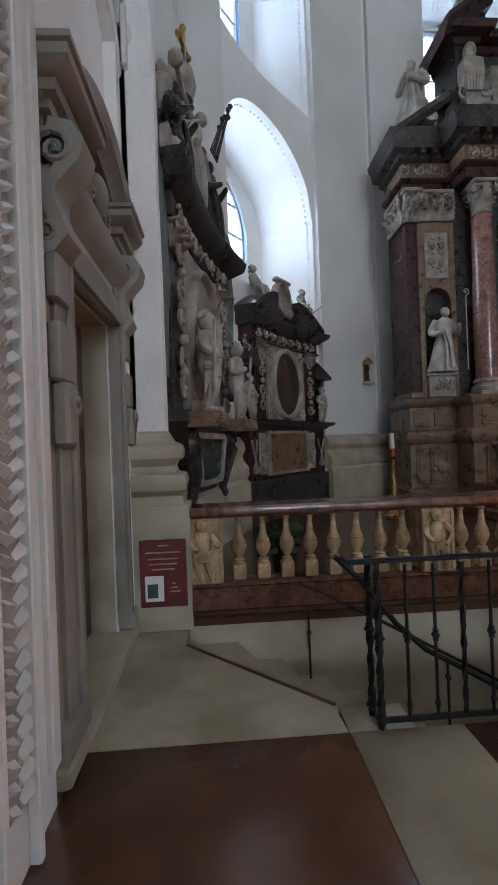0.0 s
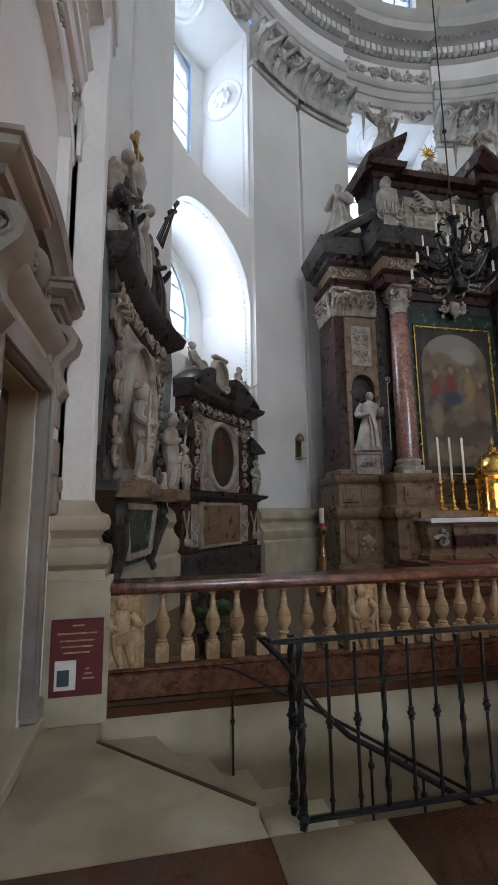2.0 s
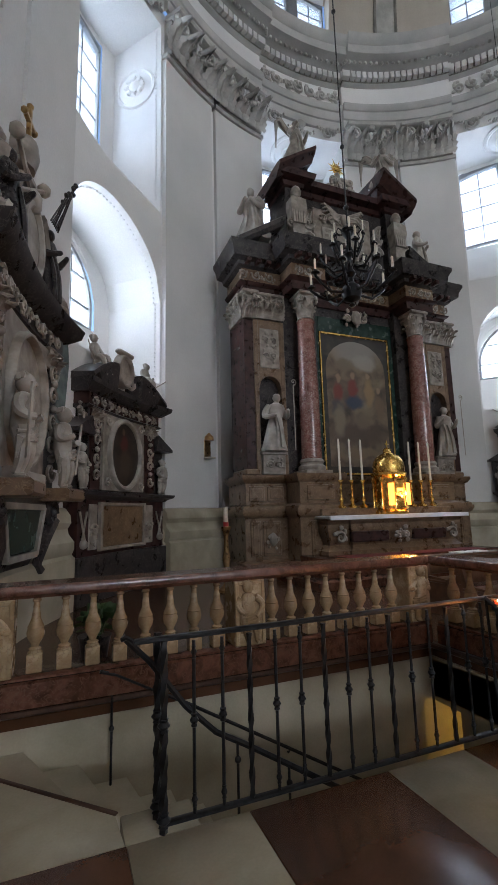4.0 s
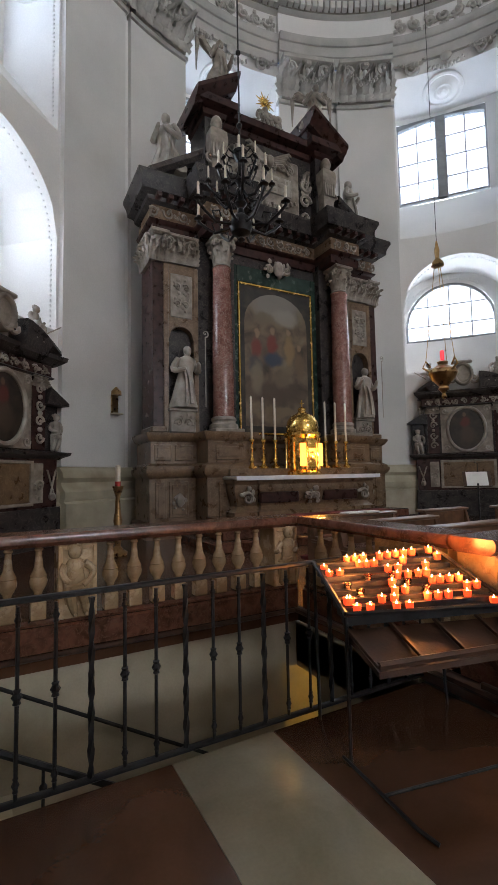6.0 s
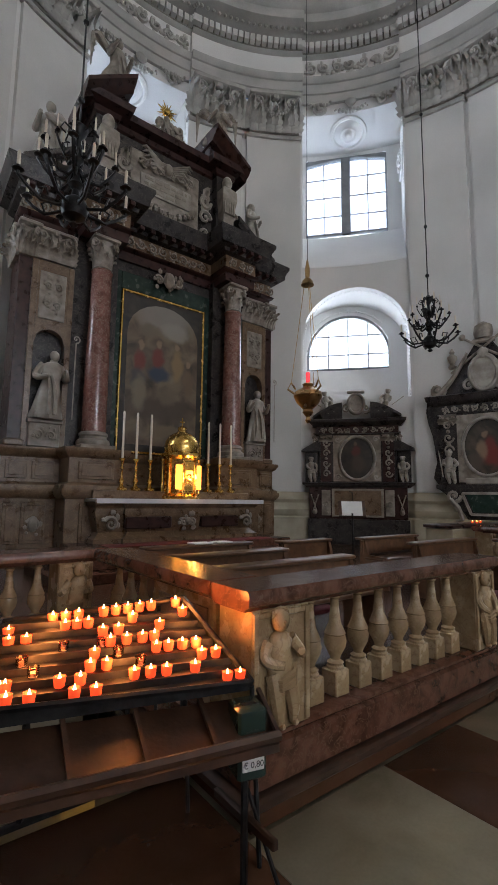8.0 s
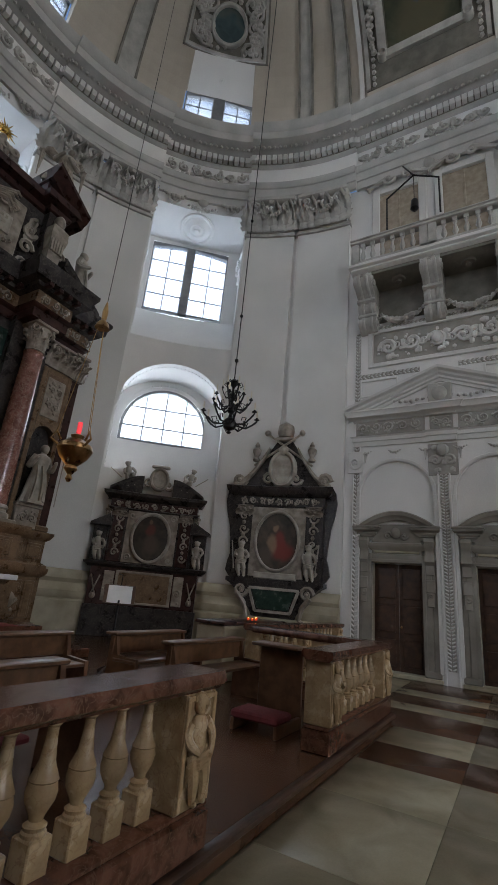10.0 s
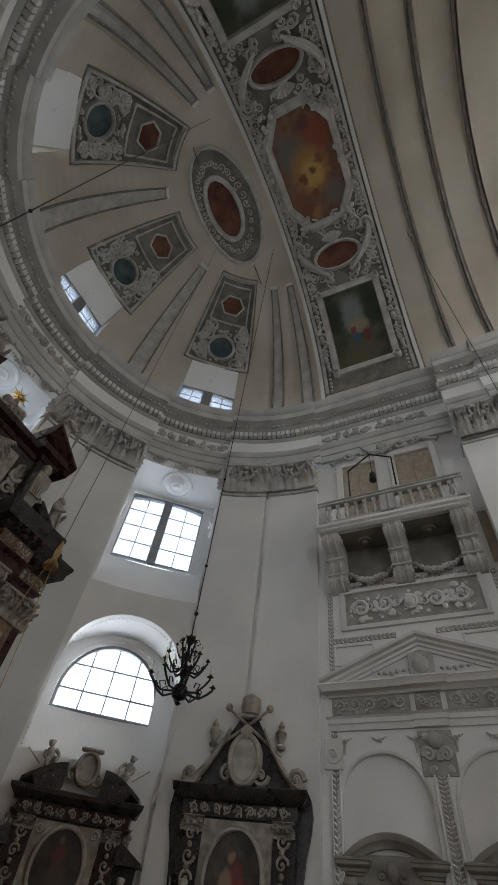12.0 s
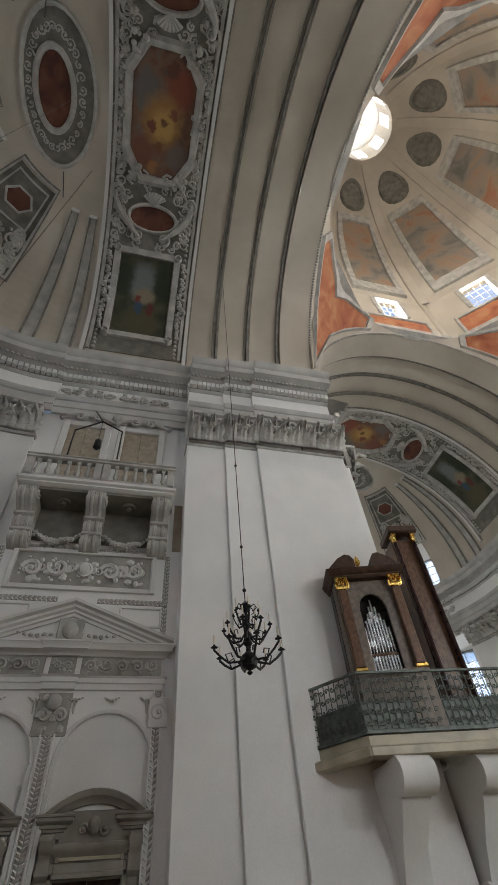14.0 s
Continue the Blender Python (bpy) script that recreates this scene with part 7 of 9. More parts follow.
def wall_bay(m, nm, arches, ra, HW):
    """The stuccoed bay above a pair of doors: arches, frieze, pediment, relief, balcony and windows."""
    b = thing(nm, m, "white stucco wall bay with arches, pediment, carved panel and balcony", "wall decoration", kind="structure")
    for s in (-1, 1):
        x0, x1 = sorted((s * HW, s * (HW - 0.16)))
        strip(x0, x1, 0.3, 5.9, None, b)
        part("edge_fillet", Geo().box(x0 - 0.03, -0.06, 0.0, x0, 0, 5.9, 0.006).box(x1, -0.06, 0, x1 + 0.03, 0, 5.9, 0.006), PLASTER, b)
    strip(-0.09, 0.09, 0.3, 4.9, None, b, step=0.08)
    part("mid_fillet", Geo().box(-0.16, -0.05, 0, -0.12, 0, 4.9, 0.006).box(0.12, -0.05, 0, 0.16, 0, 4.9, 0.006), PLASTER, b)
    for xc in arches:
        g = Geo()
        rows = []
        for i in range(21):
            a = math.pi * i / 20
            c, q = math.cos(a), math.sin(a)
            rows.append([(xc + r * c, y, ARCH_Z + r * q) for r, y in ((ra, 0.02), (ra, -0.015), (ra + 0.02, -0.03), (ra + 0.07, -0.03), (ra + 0.09, 0.02))])
        g.loft(rows, True, True)
        for q in (-1, 1):
            x0, x1 = sorted((xc + q * ra, xc + q * (ra + 0.09)))
            g.box(x0, -0.03, 0.2, x1, 0.02, 4.36, 0.008)
        part("blind_arch", g, PILASTER, b)
        g = Geo()
        for q in (-0.8, 0.0, 0.8):
            garland(0.3, 0.06, 6, 0.03, g, pose(xc + q, -0.02, 5.62), seed=3)
            if q:
                g.tube([(xc + q, -0.02, 5.6), (xc + q, -0.03, 5.3)], [0.05, 0.015], 5)
        part("small_garlands", g, STUCCO, b)
    g = scrollwork(0.7, 0.8, 6, 2, 0.06)
    g.ball(0, -0.1, 0.62, 0.16, 0.12, 0.17)
    part("mask_ground", Geo().box(-0.36, -0.04, 4.86, 0.36, 0.0, 5.72, 0.01), GAP_STUCCO, b)
    part("mask_panel", g, STUCCO, b, "carved mask and scrolls", m=pose(0, -0.04, 4.88))
    for s in (-1, 1):
        g = Geo()
        spiral(0, 0.3, 0.2, 1.4, 0.05, s, g)
        g.box(-0.22, -0.03, 0, 0.22, 0.02, 0.62, 0.01)
        part("corner_scroll", g, PILASTER, b, m=pose(s * (HW - 0.05), -0.06, 5.0))
    part("architrave", stepped([(-HW, -0.35, -0.06), (-0.35, 0.35, -0.12), (0.35, HW, -0.06)], 0.02, [(0, 5.78), (0.02, 5.9), (0.05, 5.92), (0.05, 6.02), (0.1, 6.06), (0.0, 6.08)]), PILASTER, b)
    g = Geo()
    for x, w, n in ((-1.35, 1.8, 5), (1.35, 1.8, 5), (0, 0.5, 2)):
        scrollwork(w, 0.38, int(x * 10) + 40, n, 0.035, g, pose(x, -0.07, 6.12))
        part("frieze_ground", Geo().box(x - w / 2 - 0.04, -0.05, 6.1, x + w / 2 + 0.04, 0.0, 6.52, 0.01), GAP_STUCCO, b)
    part("frieze", g, STUCCO, b)
    part("cornice", stepped([(-HW - 0.02, -0.35, -0.08), (-0.35, 0.35, -0.14), (0.35, HW + 0.02, -0.08)], 0.02, [(0, 6.52), (0.04, 6.58), (0.16, 6.62), (0.18, 6.7), (0.24, 6.76), (0.22, 6.8), (0.04, 6.82)]), PILASTER, b)
    g = Geo()
    for s in (-1, 1):
        pr = [(0.02, -0.26), (-0.06, -0.26), (-0.06, -0.18), (-0.12, -0.16), (-0.12, -0.1), (-0.2, -0.06), (-0.22, 0.0), (-0.34, 0.03), (-0.36, 0.1), (0.02, 0.14)]
        g.loft([[(x, y, z + h) for y, h in pr] for x, z in ((s * (HW + 0.2), 6.8), (0.0, 7.78))], True, True)
    part("pediment", g, PILASTER, b)
    g = Geo().box(-0.3, -0.16, 6.82, 0.3, 0.02, 7.42, 0.02).ball(0, -0.18, 7.1, 0.2, 0.08, 0.22)
    for s in (-1, 1):
        garland(0.9, 0.06, 7, 0.045, g, pose(s * 0.75, -0.04, 7.06))
    part("tympanum_shield", g, STUCCO, b)
    for s in (-1, 1):
        x0, x1 = sorted((s * 1.1, s * 2.2))
        fillet_frame(x0, x1, 7.3, 7.85, 0.05, 0.05, PILASTER, None, b, "side_panel")
        strip(*sorted((s * HW, s * (HW - 0.15))), 6.9, 9.5, None, b)
    strip(-HW, -0.5, 7.92, 8.06, None, b)
    strip(0.5, HW, 7.92, 8.06, None, b)
    # relief panel
    g = scrollwork(3.4, 0.9, 17, 5, 0.075)
    scrollwork(3.4, 0.86, 23, 9, 0.04, g)
    g.ball(0, -0.06, 0.45, 0.16, 0.12, 0.2)
    part("carved_relief", g, PILASTER, b, "deep carved foliage relief", m=pose(0, -0.03, 8.42))
    part("relief_ground", Geo().box(-1.8, -0.02, 8.36, 1.8, 0.0, 9.36), GAP_STUCCO, b)
    fillet_frame(-1.95, 1.95, 8.24, 9.48, 0.12, 0.09, PILASTER, None, b, "relief_frame")
    strip(-2.2, 2.2, 9.5, 9.62, None, b)
    # balcony on three scrolled consoles
    BX, BD = 1.9, 1.12
    for x in (-BX, 0.0, BX):
        g = Geo()
        outer = [(-0.04, 9.4), (-0.2, 9.42), (-0.34, 9.5), (-0.4, 9.62), (-0.38, 9.76), (-0.3, 9.86), (-0.42, 9.98), (-0.46, 10.1), (-0.44, 10.26), (-0.52, 10.4), (-0.72, 10.5), (-0.92, 10.62), (-1.0, 10.76), (-0.98, 10.9), (-0.92, 10.98)]
        for r0, r1, out in ((-0.26, -0.17, 0.0), (-0.17, -0.06, 0.05), (-0.06, 0.06, 0.0), (0.06, 0.17, 0.05), (0.17, 0.26, 0.0)):
            g.loft([[(r0, 0.0, z), (r0, y - out * 0.4, z), (r0 + 0.02, y - out, z), (r1 - 0.02, y - out, z), (r1, y - out * 0.4, z), (r1, 0.0, z)] for y, z in outer], True, True)
        for z, y in ((9.86, -0.34), (10.3, -0.5)):
            g.box(-0.28, y - 0.08, z - 0.05, 0.28, 0.0, z + 0.05, 0.02)
        for sx in (-0.27, 0.27):
            for yy, zz, r in ((-0.78, 10.74, 0.2), (-0.22, 9.62, 0.15)):
                spiral(0, 0, r, 1.5, r * 0.2, 1, g, pose(sx, yy, zz, 0, 0, 90), y=0.0)
        scrollwork(0.4, 0.16, 3, 3, 0.018, g, pose(0, -1.0, 10.8))
        part("balcony_console", g, STUCCO, b, "scrolled grey stucco console", m=pose(x, 0, 0))
    for x in (-BX / 2, BX / 2):
        g = Geo().box(-0.68, -0.95, 10.88, 0.68, 0.0, 10.98)
        g.lathe([(0.2, 0), (0.18, -0.06), (0.1, -0.05), (0.07, -0.08), (0.09, -0.14), (0.02, -0.18)], 16, pose(0, -0.45, 10.88))
        # shade under the balcony put into the soffit's and back's darker colour
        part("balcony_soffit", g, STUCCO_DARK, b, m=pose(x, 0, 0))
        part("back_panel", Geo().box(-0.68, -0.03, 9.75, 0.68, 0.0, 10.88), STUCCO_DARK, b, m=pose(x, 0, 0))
        part("fruit_garland", garland(1.25, 0.26, 14, 0.085, seed=5), STUCCO, b, m=pose(x, -0.1, 9.92))
    part("balcony_slab", Geo().box(-2.22, -BD, 10.98, 2.22, 0.0, 11.08, 0.03).box(-2.28, -BD - 0.07, 11.08, 2.28, 0.0, 11.22, 0.03), PILASTER, b)
    bm = Geo().lathe([(0.055, 0), (0.03, 0.06), (0.085, 0.2), (0.035, 0.44), (0.06, 0.52)], 8).box(-0.06, -0.06, 0.52, 0.06, 0.06, 0.66, 0.008).mesh("baluster")
    bm.materials.append(STUCCO)
    for x in [-2.1, -0.12, 0.12, 2.1]:
        part("balcony_post", Geo().box(x - 0.11, -BD + 0.02, 11.22, x + 0.11, -BD + 0.2, 12.0, 0.01), STUCCO, b)
    for x in [q * (0.42 + 0.29 * i) for q in (-1, 1) for i in range(6)]:
        part("baluster", bm, STUCCO, b, m=pose(x, -BD + 0.11, 11.35))
    part("balcony_rail", Geo().box(-2.24, -BD - 0.02, 12.0, 2.24, -BD + 0.24, 12.1, 0.02).box(-2.24, -BD - 0.05, 12.1, 2.24, -BD + 0.27, 12.15, 0.01).box(-2.2, -BD + 0.02, 11.22, 2.2, -BD + 0.2, 11.36, 0.01), STUCCO, b)
    # the two windows behind the balcony
    for x in (-0.98, 0.98):
        fr = Geo()
        for x0, x1, z0, z1 in ((-0.86, -0.62, 11.4, 15.0), (0.62, 0.86, 11.4, 15.0), (-0.62, 0.62, 14.76, 15.0)):
            fr.box(x0, -0.12, z0, x1, 0.02, z1, 0.02)
        part("window_surround", fr, PILASTER, b, m=pose(x, 0, 0))
        part("shutter", Geo().box(-0.62, -0.02, 11.3, 0.62, 0.0, 14.76).box(-0.03, -0.05, 11.3, 0.03, -0.02, 14.76, 0.01).box(-0.62, -0.05, 13.2, 0.62, -0.02, 13.26, 0.01), OLDWOOD, b, "pale wooden shutter", m=pose(x, 0, 0))
        g = Geo()
        for s in (-1, 1):
            spiral(s * 0.3, 0.12, 0.2, 1.4, 0.07, s, g, y=-0.1)
            g.tube([(s * 0.4, -0.1, 0.2), (s * 0.9, -0.1, -0.02), (s * 1.0, -0.1, -0.1)], [0.08, 0.07, 0.1], 6)
        part("scroll_pediment", g, STUCCO, b, m=pose(x, -0.06, 15.12))
    g = Geo().ball(0, -0.15, 15.35, 0.2, 0.15, 0.26)
    for s in (-1, 1):
        spiral(s * 0.28, 15.2, 0.2, 1.4, 0.06, s, g, y=-0.1)
    part("window_cartouche", g, STUCCO, b)
    return b


for m, nm, mid, arches, doors in ((WALL_R, "wall_bay_east", BAY_R, DOORS_R, DOORS_R), (WALL_L, "wall_bay_west", BAY_L, DOORS_L, DOORS_L[1:])):
    wall_bay(m @ pose(mid, 0, 0), nm, [x - mid for x in arches], ARCH_R[m is WALL_R], 2.34 if m is WALL_R else 2.62)
    for x in doors:
        door_portal(m @ pose(0, RECESS, 0), x)

brown_patch = tagged(part("wall_stain", Geo().box(2.56, -0.012, 9.7, 2.9, 0.0, 11.5, 0.005), BROWNPATCH, m=WALL_R), "brown patch on the wall beside the balcony", "wall patch", kind="structure")
# lamp bracket over the balcony
br = thing("lamp_bracket", WALL_R @ pose(-0.25, -1.05, 12.15), "black iron lamp bracket on the balcony rail", "bracket")
part("frame", Geo().tube([(-0.7, 0, 0), (-0.7, 0, 1.3), (0.1, 0, 1.9), (0.8, 0, 1.5), (0.8, 0, 0.2)], 0.03, 6).tube([(0.1, 0, 1.9), (-0.3, 0.5, 3.0)], 0.025, 6), IRON, br)
part("lantern", Geo().lathe([(0.03, 0.0), (0.12, 0.1), (0.1, 0.4), (0.02, 0.5)], 10, pose(0.1, 0, 0.5)).tube([(0.1, 0, 1.0), (0.1, 0, 1.9)], 0.012, 5), IRON, br)

# capitals of all pilasters, and the carving of the frieze
for a0, a1 in PAIRS:
    c = Bend("pilaster_capital", (a0 + a1) / 2, "broad grey stucco Corinthian capital under the entablature")
    tagged(c.ob, "broad grey stucco Corinthian capital under the entablature", "capital", "apse capitals", "structure")
    c.put("capital", capital(1.78, 1.3, 0.75, 3, bell=False), STUCCO, m=pose(0, -0.06, 13.98))
    g = Geo()
    for k in range(9):
        g.lathe([(0.03, 0), (0.085, 0.1), (0.09, 0.2), (0.05, 0.26)], 7, pose(-0.68 + 0.17 * k, -0.44, 14.72))
    c.put("husk_row", g, PILASTER)
    c.put("swag", garland(1.1, 0.22, 11, 0.075, seed=int(a0)), STUCCO, m=pose(0, -0.55, 14.62))
    c.put("bell", cut_box(-0.88, 0.88, -0.26, 0.02, 13.98, 15.1), GAP_STUCCO)
    ARM.append(c.ob)
for s, m in ((1, WALL_R), (-1, WALL_L)):
    for a, bb, d in ((2.82, 4.2, 0.6), (4.2, 5.4, 0.72), (5.4, 8.8, 0.85)):
        n = 2 if bb - a > 2 else 1
        for k in range(n):
            w = (bb - a) / n - 0.06
            c = thing("pilaster_capital", m @ pose(s * (a + (k + 0.5) * (bb - a) / n), -d, 13.98), "grey stucco Corinthian capital of a crossing pilaster", "capital", "crossing capitals", "structure")
            part("capital", capital(w, 1.3, 0.8, 3, bell=False), STUCCO, c)
            part("swag", garland(w * 0.7, 0.25, 11, 0.085, seed=k), STUCCO, c, m=pose(0, -0.5, 0.7))
            part("bell", Geo().box(-w / 2 + 0.02, -0.17, 0, w / 2 - 0.02, 0.02, 1.1), GAP_STUCCO, c)
            ARM.append(c)
for bay in BAYS:
    f = Bend("frieze_relief", bay, "carved foliage relief in the stucco frieze")
    tagged(f.ob, "carved foliage relief in the stucco frieze", "relief", "frieze reliefs", "structure")
    f.put("foliage", scrollwork(3.2, 0.66, int(bay), 7, 0.07), STUCCO, m=pose(0, -0.08, 16.3))
    g = garland(1.0, 0.12, 9, 0.07, seed=int(bay))
    for s in (-1, 1):
        spiral(s * 1.1, 0.1, 0.24, 1.4, 0.07, s, g)
        garland(0.8, 0.1, 8, 0.08, g, pose(s * 1.1, 0, 0.3), seed=3)
    g.ball(0, -0.08, 0.2, 0.2, 0.12, 0.16)
    f.put("keystone_carving", g, STUCCO, m=pose(0, -0.06, 14.98))
    ARM.append(f.ob)
f = Geo()
for m in (WALL_R, WALL_L):
    scrollwork(2.0, 0.66, 5, 5, 0.07, f, m @ pose(-1.1, -0.14, 16.3))
    scrollwork(2.0, 0.66, 6, 5, 0.07, f, m @ pose(1.1, -0.14, 16.3))
part("wall_frieze_carving", f, STUCCO, entab)

# stucco in the window niches: edge bands and rosettes
for bay in BAYS:
    n = thing("niche_stucco", Matrix.Identity(4), "white stucco rosettes and beaded bands in the window niche", "stucco", "niche stucco", "structure")
    beads = Geo()
    for s in (-1, 1):
        a = bay + s * (HALF - 0.15)
        for z0, z1 in ((9.6, 14.8), (4.75, 6.8)):
            k = int((z1 - z0) / 0.11)
            for i in range(k):
                z = z0 + (z1 - z0) * (i + 0.5) / k
                x, y, _ = polar(R + 0.14, a, 0)
                beads.ball(x, y, z, 0.032, n=5, k=3)
        c = Vector(polar(R + 0.78, bay + s * HALF + SKEW / 2, 13.2))
        inw = Vector((math.sin(radians(bay)), -math.cos(radians(bay)), 0)) * (-1 if s < 0 else 1)
        rosette = Geo()
        rosette.lathe([(0.62, 0), (0.6, 0.05), (0.54, 0.06), (0.5, 0.02), (0.3, 0.05), (0.26, 0.1), (0.16, 0.1), (0.1, 0.16), (0.02, 0.18)], 24)
        for i in range(8):
            rosette.ball(0.24 * math.cos(i * 0.785), 0.24 * math.sin(i * 0.785), 0.1, 0.08, 0.08, 0.05, 6, 4)
        q = inw.to_track_quat("Z", "Y").to_matrix().to_4x4()
        part("jamb_rosette", rosette, PLASTER, n, m=Matrix.Translation(c + inw * 0.02) @ q)
    k = 40
    for i in range(k + 1):
        a = math.pi * i / k
        x = 1.6 * math.cos(a)
        da = math.degrees(math.asin(x / R))
        px, py, _ = polar(R + 0.14, bay + da, 0)
        beads.ball(px, py, 6.8 + 1.63 * math.sin(a) - 0.02, 0.028, n=5, k=3)
    part("beads", beads, PLASTER, n)
    g = Geo().lathe([(0.66, 0), (0.64, -0.05), (0.56, -0.06), (0.5, -0.02), (0.34, -0.06), (0.28, -0.12), (0.2, -0.1), (0.12, -0.14), (0.1, -0.2), (0.02, -0.22)], 28)
    part("soffit_rosette", g, PLASTER, n, m=pose(*polar(R + 0.72, bay + SKEW / 2, 14.725), 0, 13, bay))
    # edge of the small window in the lower niche
    arcp = [(1.62 * math.cos(math.pi * i / 16), 1.62 * math.sin(math.pi * i / 16)) for i in range(17)]
    g = Geo()
    for x, z in arcp:
        g.ball(x, 0, z, 0.06, 0.05, 0.06, 5, 3)
    g.tube([(x, 0, z) for x, z in arcp], 0.03, 5)
    part("window_edge", g, PLASTER, n, m=tangent(R + 1.46, bay + SKEW, 6.65))
    ARM.append(n)

# stucco and frescoes of the half dome
for bay in BAYS:
    v = thing("vault_panel", Matrix.Identity(4), "stucco vault panel with blue oval and red fresco", "stucco panel", "vault panels", "structure")
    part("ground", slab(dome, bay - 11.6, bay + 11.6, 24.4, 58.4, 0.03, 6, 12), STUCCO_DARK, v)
    part("frame", border(dome, bay - 12.6, bay + 12.6, 24.2, 59.6, 0.8, 0.7, 0.16, n=6, k=14), STUCCO, v)
    part("frame_edge", border(dome, bay - 13.2, bay + 13.2, 24.0, 60.3, 0.6, 0.6, 0.08, n=6, k=14), DUST_SHADE, v)
    part("inner_frame", border(dome, bay - 9.6, bay + 9.6, 42.0, 56.8, 0.8, 0.6, 0.12, n=5, k=6), STUCCO, v)
    part("blue_fresco", oval(dome, bay, 32.2, 4.9, 4.3, 0.06), FRESCO_BLUE, v, "blue oval fresco")
    part("blue_frame", oval_ring(dome, bay, 32.2, 4.9, 4.3, 1.3, 1.1, 0.2), STUCCO, v)
    hexa = Geo().add([dome(bay + 6.4 * math.cos(math.pi * i / 3), 49.2 + 3.6 * math.sin(math.pi * i / 3), 0.06) for i in range(6)], [tuple(range(6))])
    part("red_fresco", hexa, FRESCO_RED, v, "dark red fresco")
    g = Geo()
    ring = [dome(bay + 6.6 * math.cos(math.pi * i / 3), 49.2 + 3.8 * math.sin(math.pi * i / 3), 0.08) for i in range(7)]
    g.tube(ring, 0.06, 5)
    part("red_frame", g, STUCCO, v)
    g = Geo()
    rnd = random.Random(int(bay))
    for i in range(40):
        side = 1 if i % 2 else -1
        e = 26.0 + 15.0 * rnd.random()
        a = bay + side * rnd.uniform(6.6, 10.4) * (1 if e < 37 else 0.9)
        c = Vector(dome(a, e, 0.06))
        q = (Vector((CX, CY, SPRING)) - c).to_track_quat("-Y", "Z").to_matrix().to_4x4()
        spiral(0, 0, rnd.uniform(0.2, 0.36), 1.3, 0.085, side, g, Matrix.Translation(c) @ q, 10, a0=rnd.uniform(0, 6))
    for i in range(16):
        a, e = bay + rnd.uniform(-6, 6), rnd.choice((26.4, 38.5, 40.0)) + rnd.uniform(-0.6, 0.6)
        g.ball(*dome(a, e, 0.08), rnd.uniform(0.08, 0.15), n=5, k=4)
    part("scrolls", g, STUCCO, v)
    ARM.append(v)
    w = thing("vault_rosette", Matrix.Identity(4), "white stucco rosette over the vault window", "rosette", "vault rosettes", "structure")
    zt = SPRING + (dome(bay, LUN_EL)[2] - SPRING) * 0.7
    c = (Vector(dome(bay, LUN_EL)) + Vector(polar(deep, bay, zt))) / 2
    d1 = Vector(polar(deep, bay, zt)) - Vector(dome(bay, LUN_EL))
    nrm = d1.cross(Vector((-math.sin(radians(bay)), math.cos(radians(bay)), 0))).normalized()
    if nrm.z > 0:
        nrm = -nrm
    g = Geo().lathe([(0.36, 0), (0.35, 0.06), (0.3, 0.07), (0.26, 0.02), (0.16, 0.05), (0.12, 0.1), (0.06, 0.1), (0.04, 0.14), (0.01, 0.15)], 24)
    q = [Vector(dome(bay + s * (LUN_AZ - 0.4), LUN_EL)) + nrm * 0.012 for s in (-1, 1)] + [Vector(polar(deep, bay + s * (LUN_AZ - 0.4), zt)) + nrm * 0.012 for s in (1, -1)]
    part("soffit", Geo().add(q, [(0, 1, 2, 3)]), PLASTER, w)
    part("rosette", g, PLASTER, w, m=Matrix.Translation(c) @ nrm.to_track_quat("Z", "Y").to_matrix().to_4x4())
    ARM.append(w)

ribs = thing("vault_ribs", Matrix.Identity(4), "pale plaster ribs rising to the ring of the half dome", "ribs", kind="structure")
for az in (4.0, 14.5, 65.2, 114.8, 165.5, 176.0):
    hw = 2.7 if 20 < az < 160 else 1.9
    part("rib", slab(dome, az - hw, az + hw, 1.0, 56.5, 0.03, 2, 16), STUCCO, ribs)
    for s in (-1, 1):
        part("fillet", slab(dome, az + s * hw - 0.3, az + s * hw + 0.3, 1.0, 57.2, 0.12, 1, 16), DUST_SHADE, ribs)
    part("rib_end", slab(dome, az - hw - 0.3, az + hw + 0.3, 56.6, 57.6, 0.14, 2, 1), PILASTER, ribs)
ARM.append(ribs)


def zenith(u, v, lift=0.0):
    """Metres across (x) and out (y) from the half dome's top."""
    r = R - lift
    return (CX + u, CY + v, SPRING + math.sqrt(max(0.1, r * r - u * u - v * v)))


crown = thing("vault_crown", Matrix.Identity(4), "oval red fresco framed by stucco at the half dome's crown", "stucco panel", kind="structure")
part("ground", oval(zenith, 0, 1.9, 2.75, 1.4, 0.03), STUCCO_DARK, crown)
part("fresco", oval(zenith, 0, 2.1, 1.35, 0.62, 0.07), FRESCO_RED, crown, "dark red oval fresco")
part("fresco_frame", oval_ring(zenith, 0, 2.1, 1.35, 0.62, 0.3, 0.25, 0.16), STUCCO, crown)
part("outer_frame", oval_ring(zenith, 0, 1.9, 2.7, 1.35, 0.2, 0.18, 0.14), STUCCO, crown)
g = Geo()
rnd = random.Random(9)
for i in range(30):
    a = 2 * math.pi * i / 30
    c = zenith(2.1 * math.cos(a), 2.05 + 1.05 * math.sin(a), 0.08)
    spiral(0, 0, rnd.uniform(0.14, 0.24), 1.3, 0.045, 1 if i % 2 else -1, g, pose(*c, -90, 0, rnd.uniform(0, 360)), 9)
part("scrolls", g, STUCCO, crown)
ARM.append(crown)

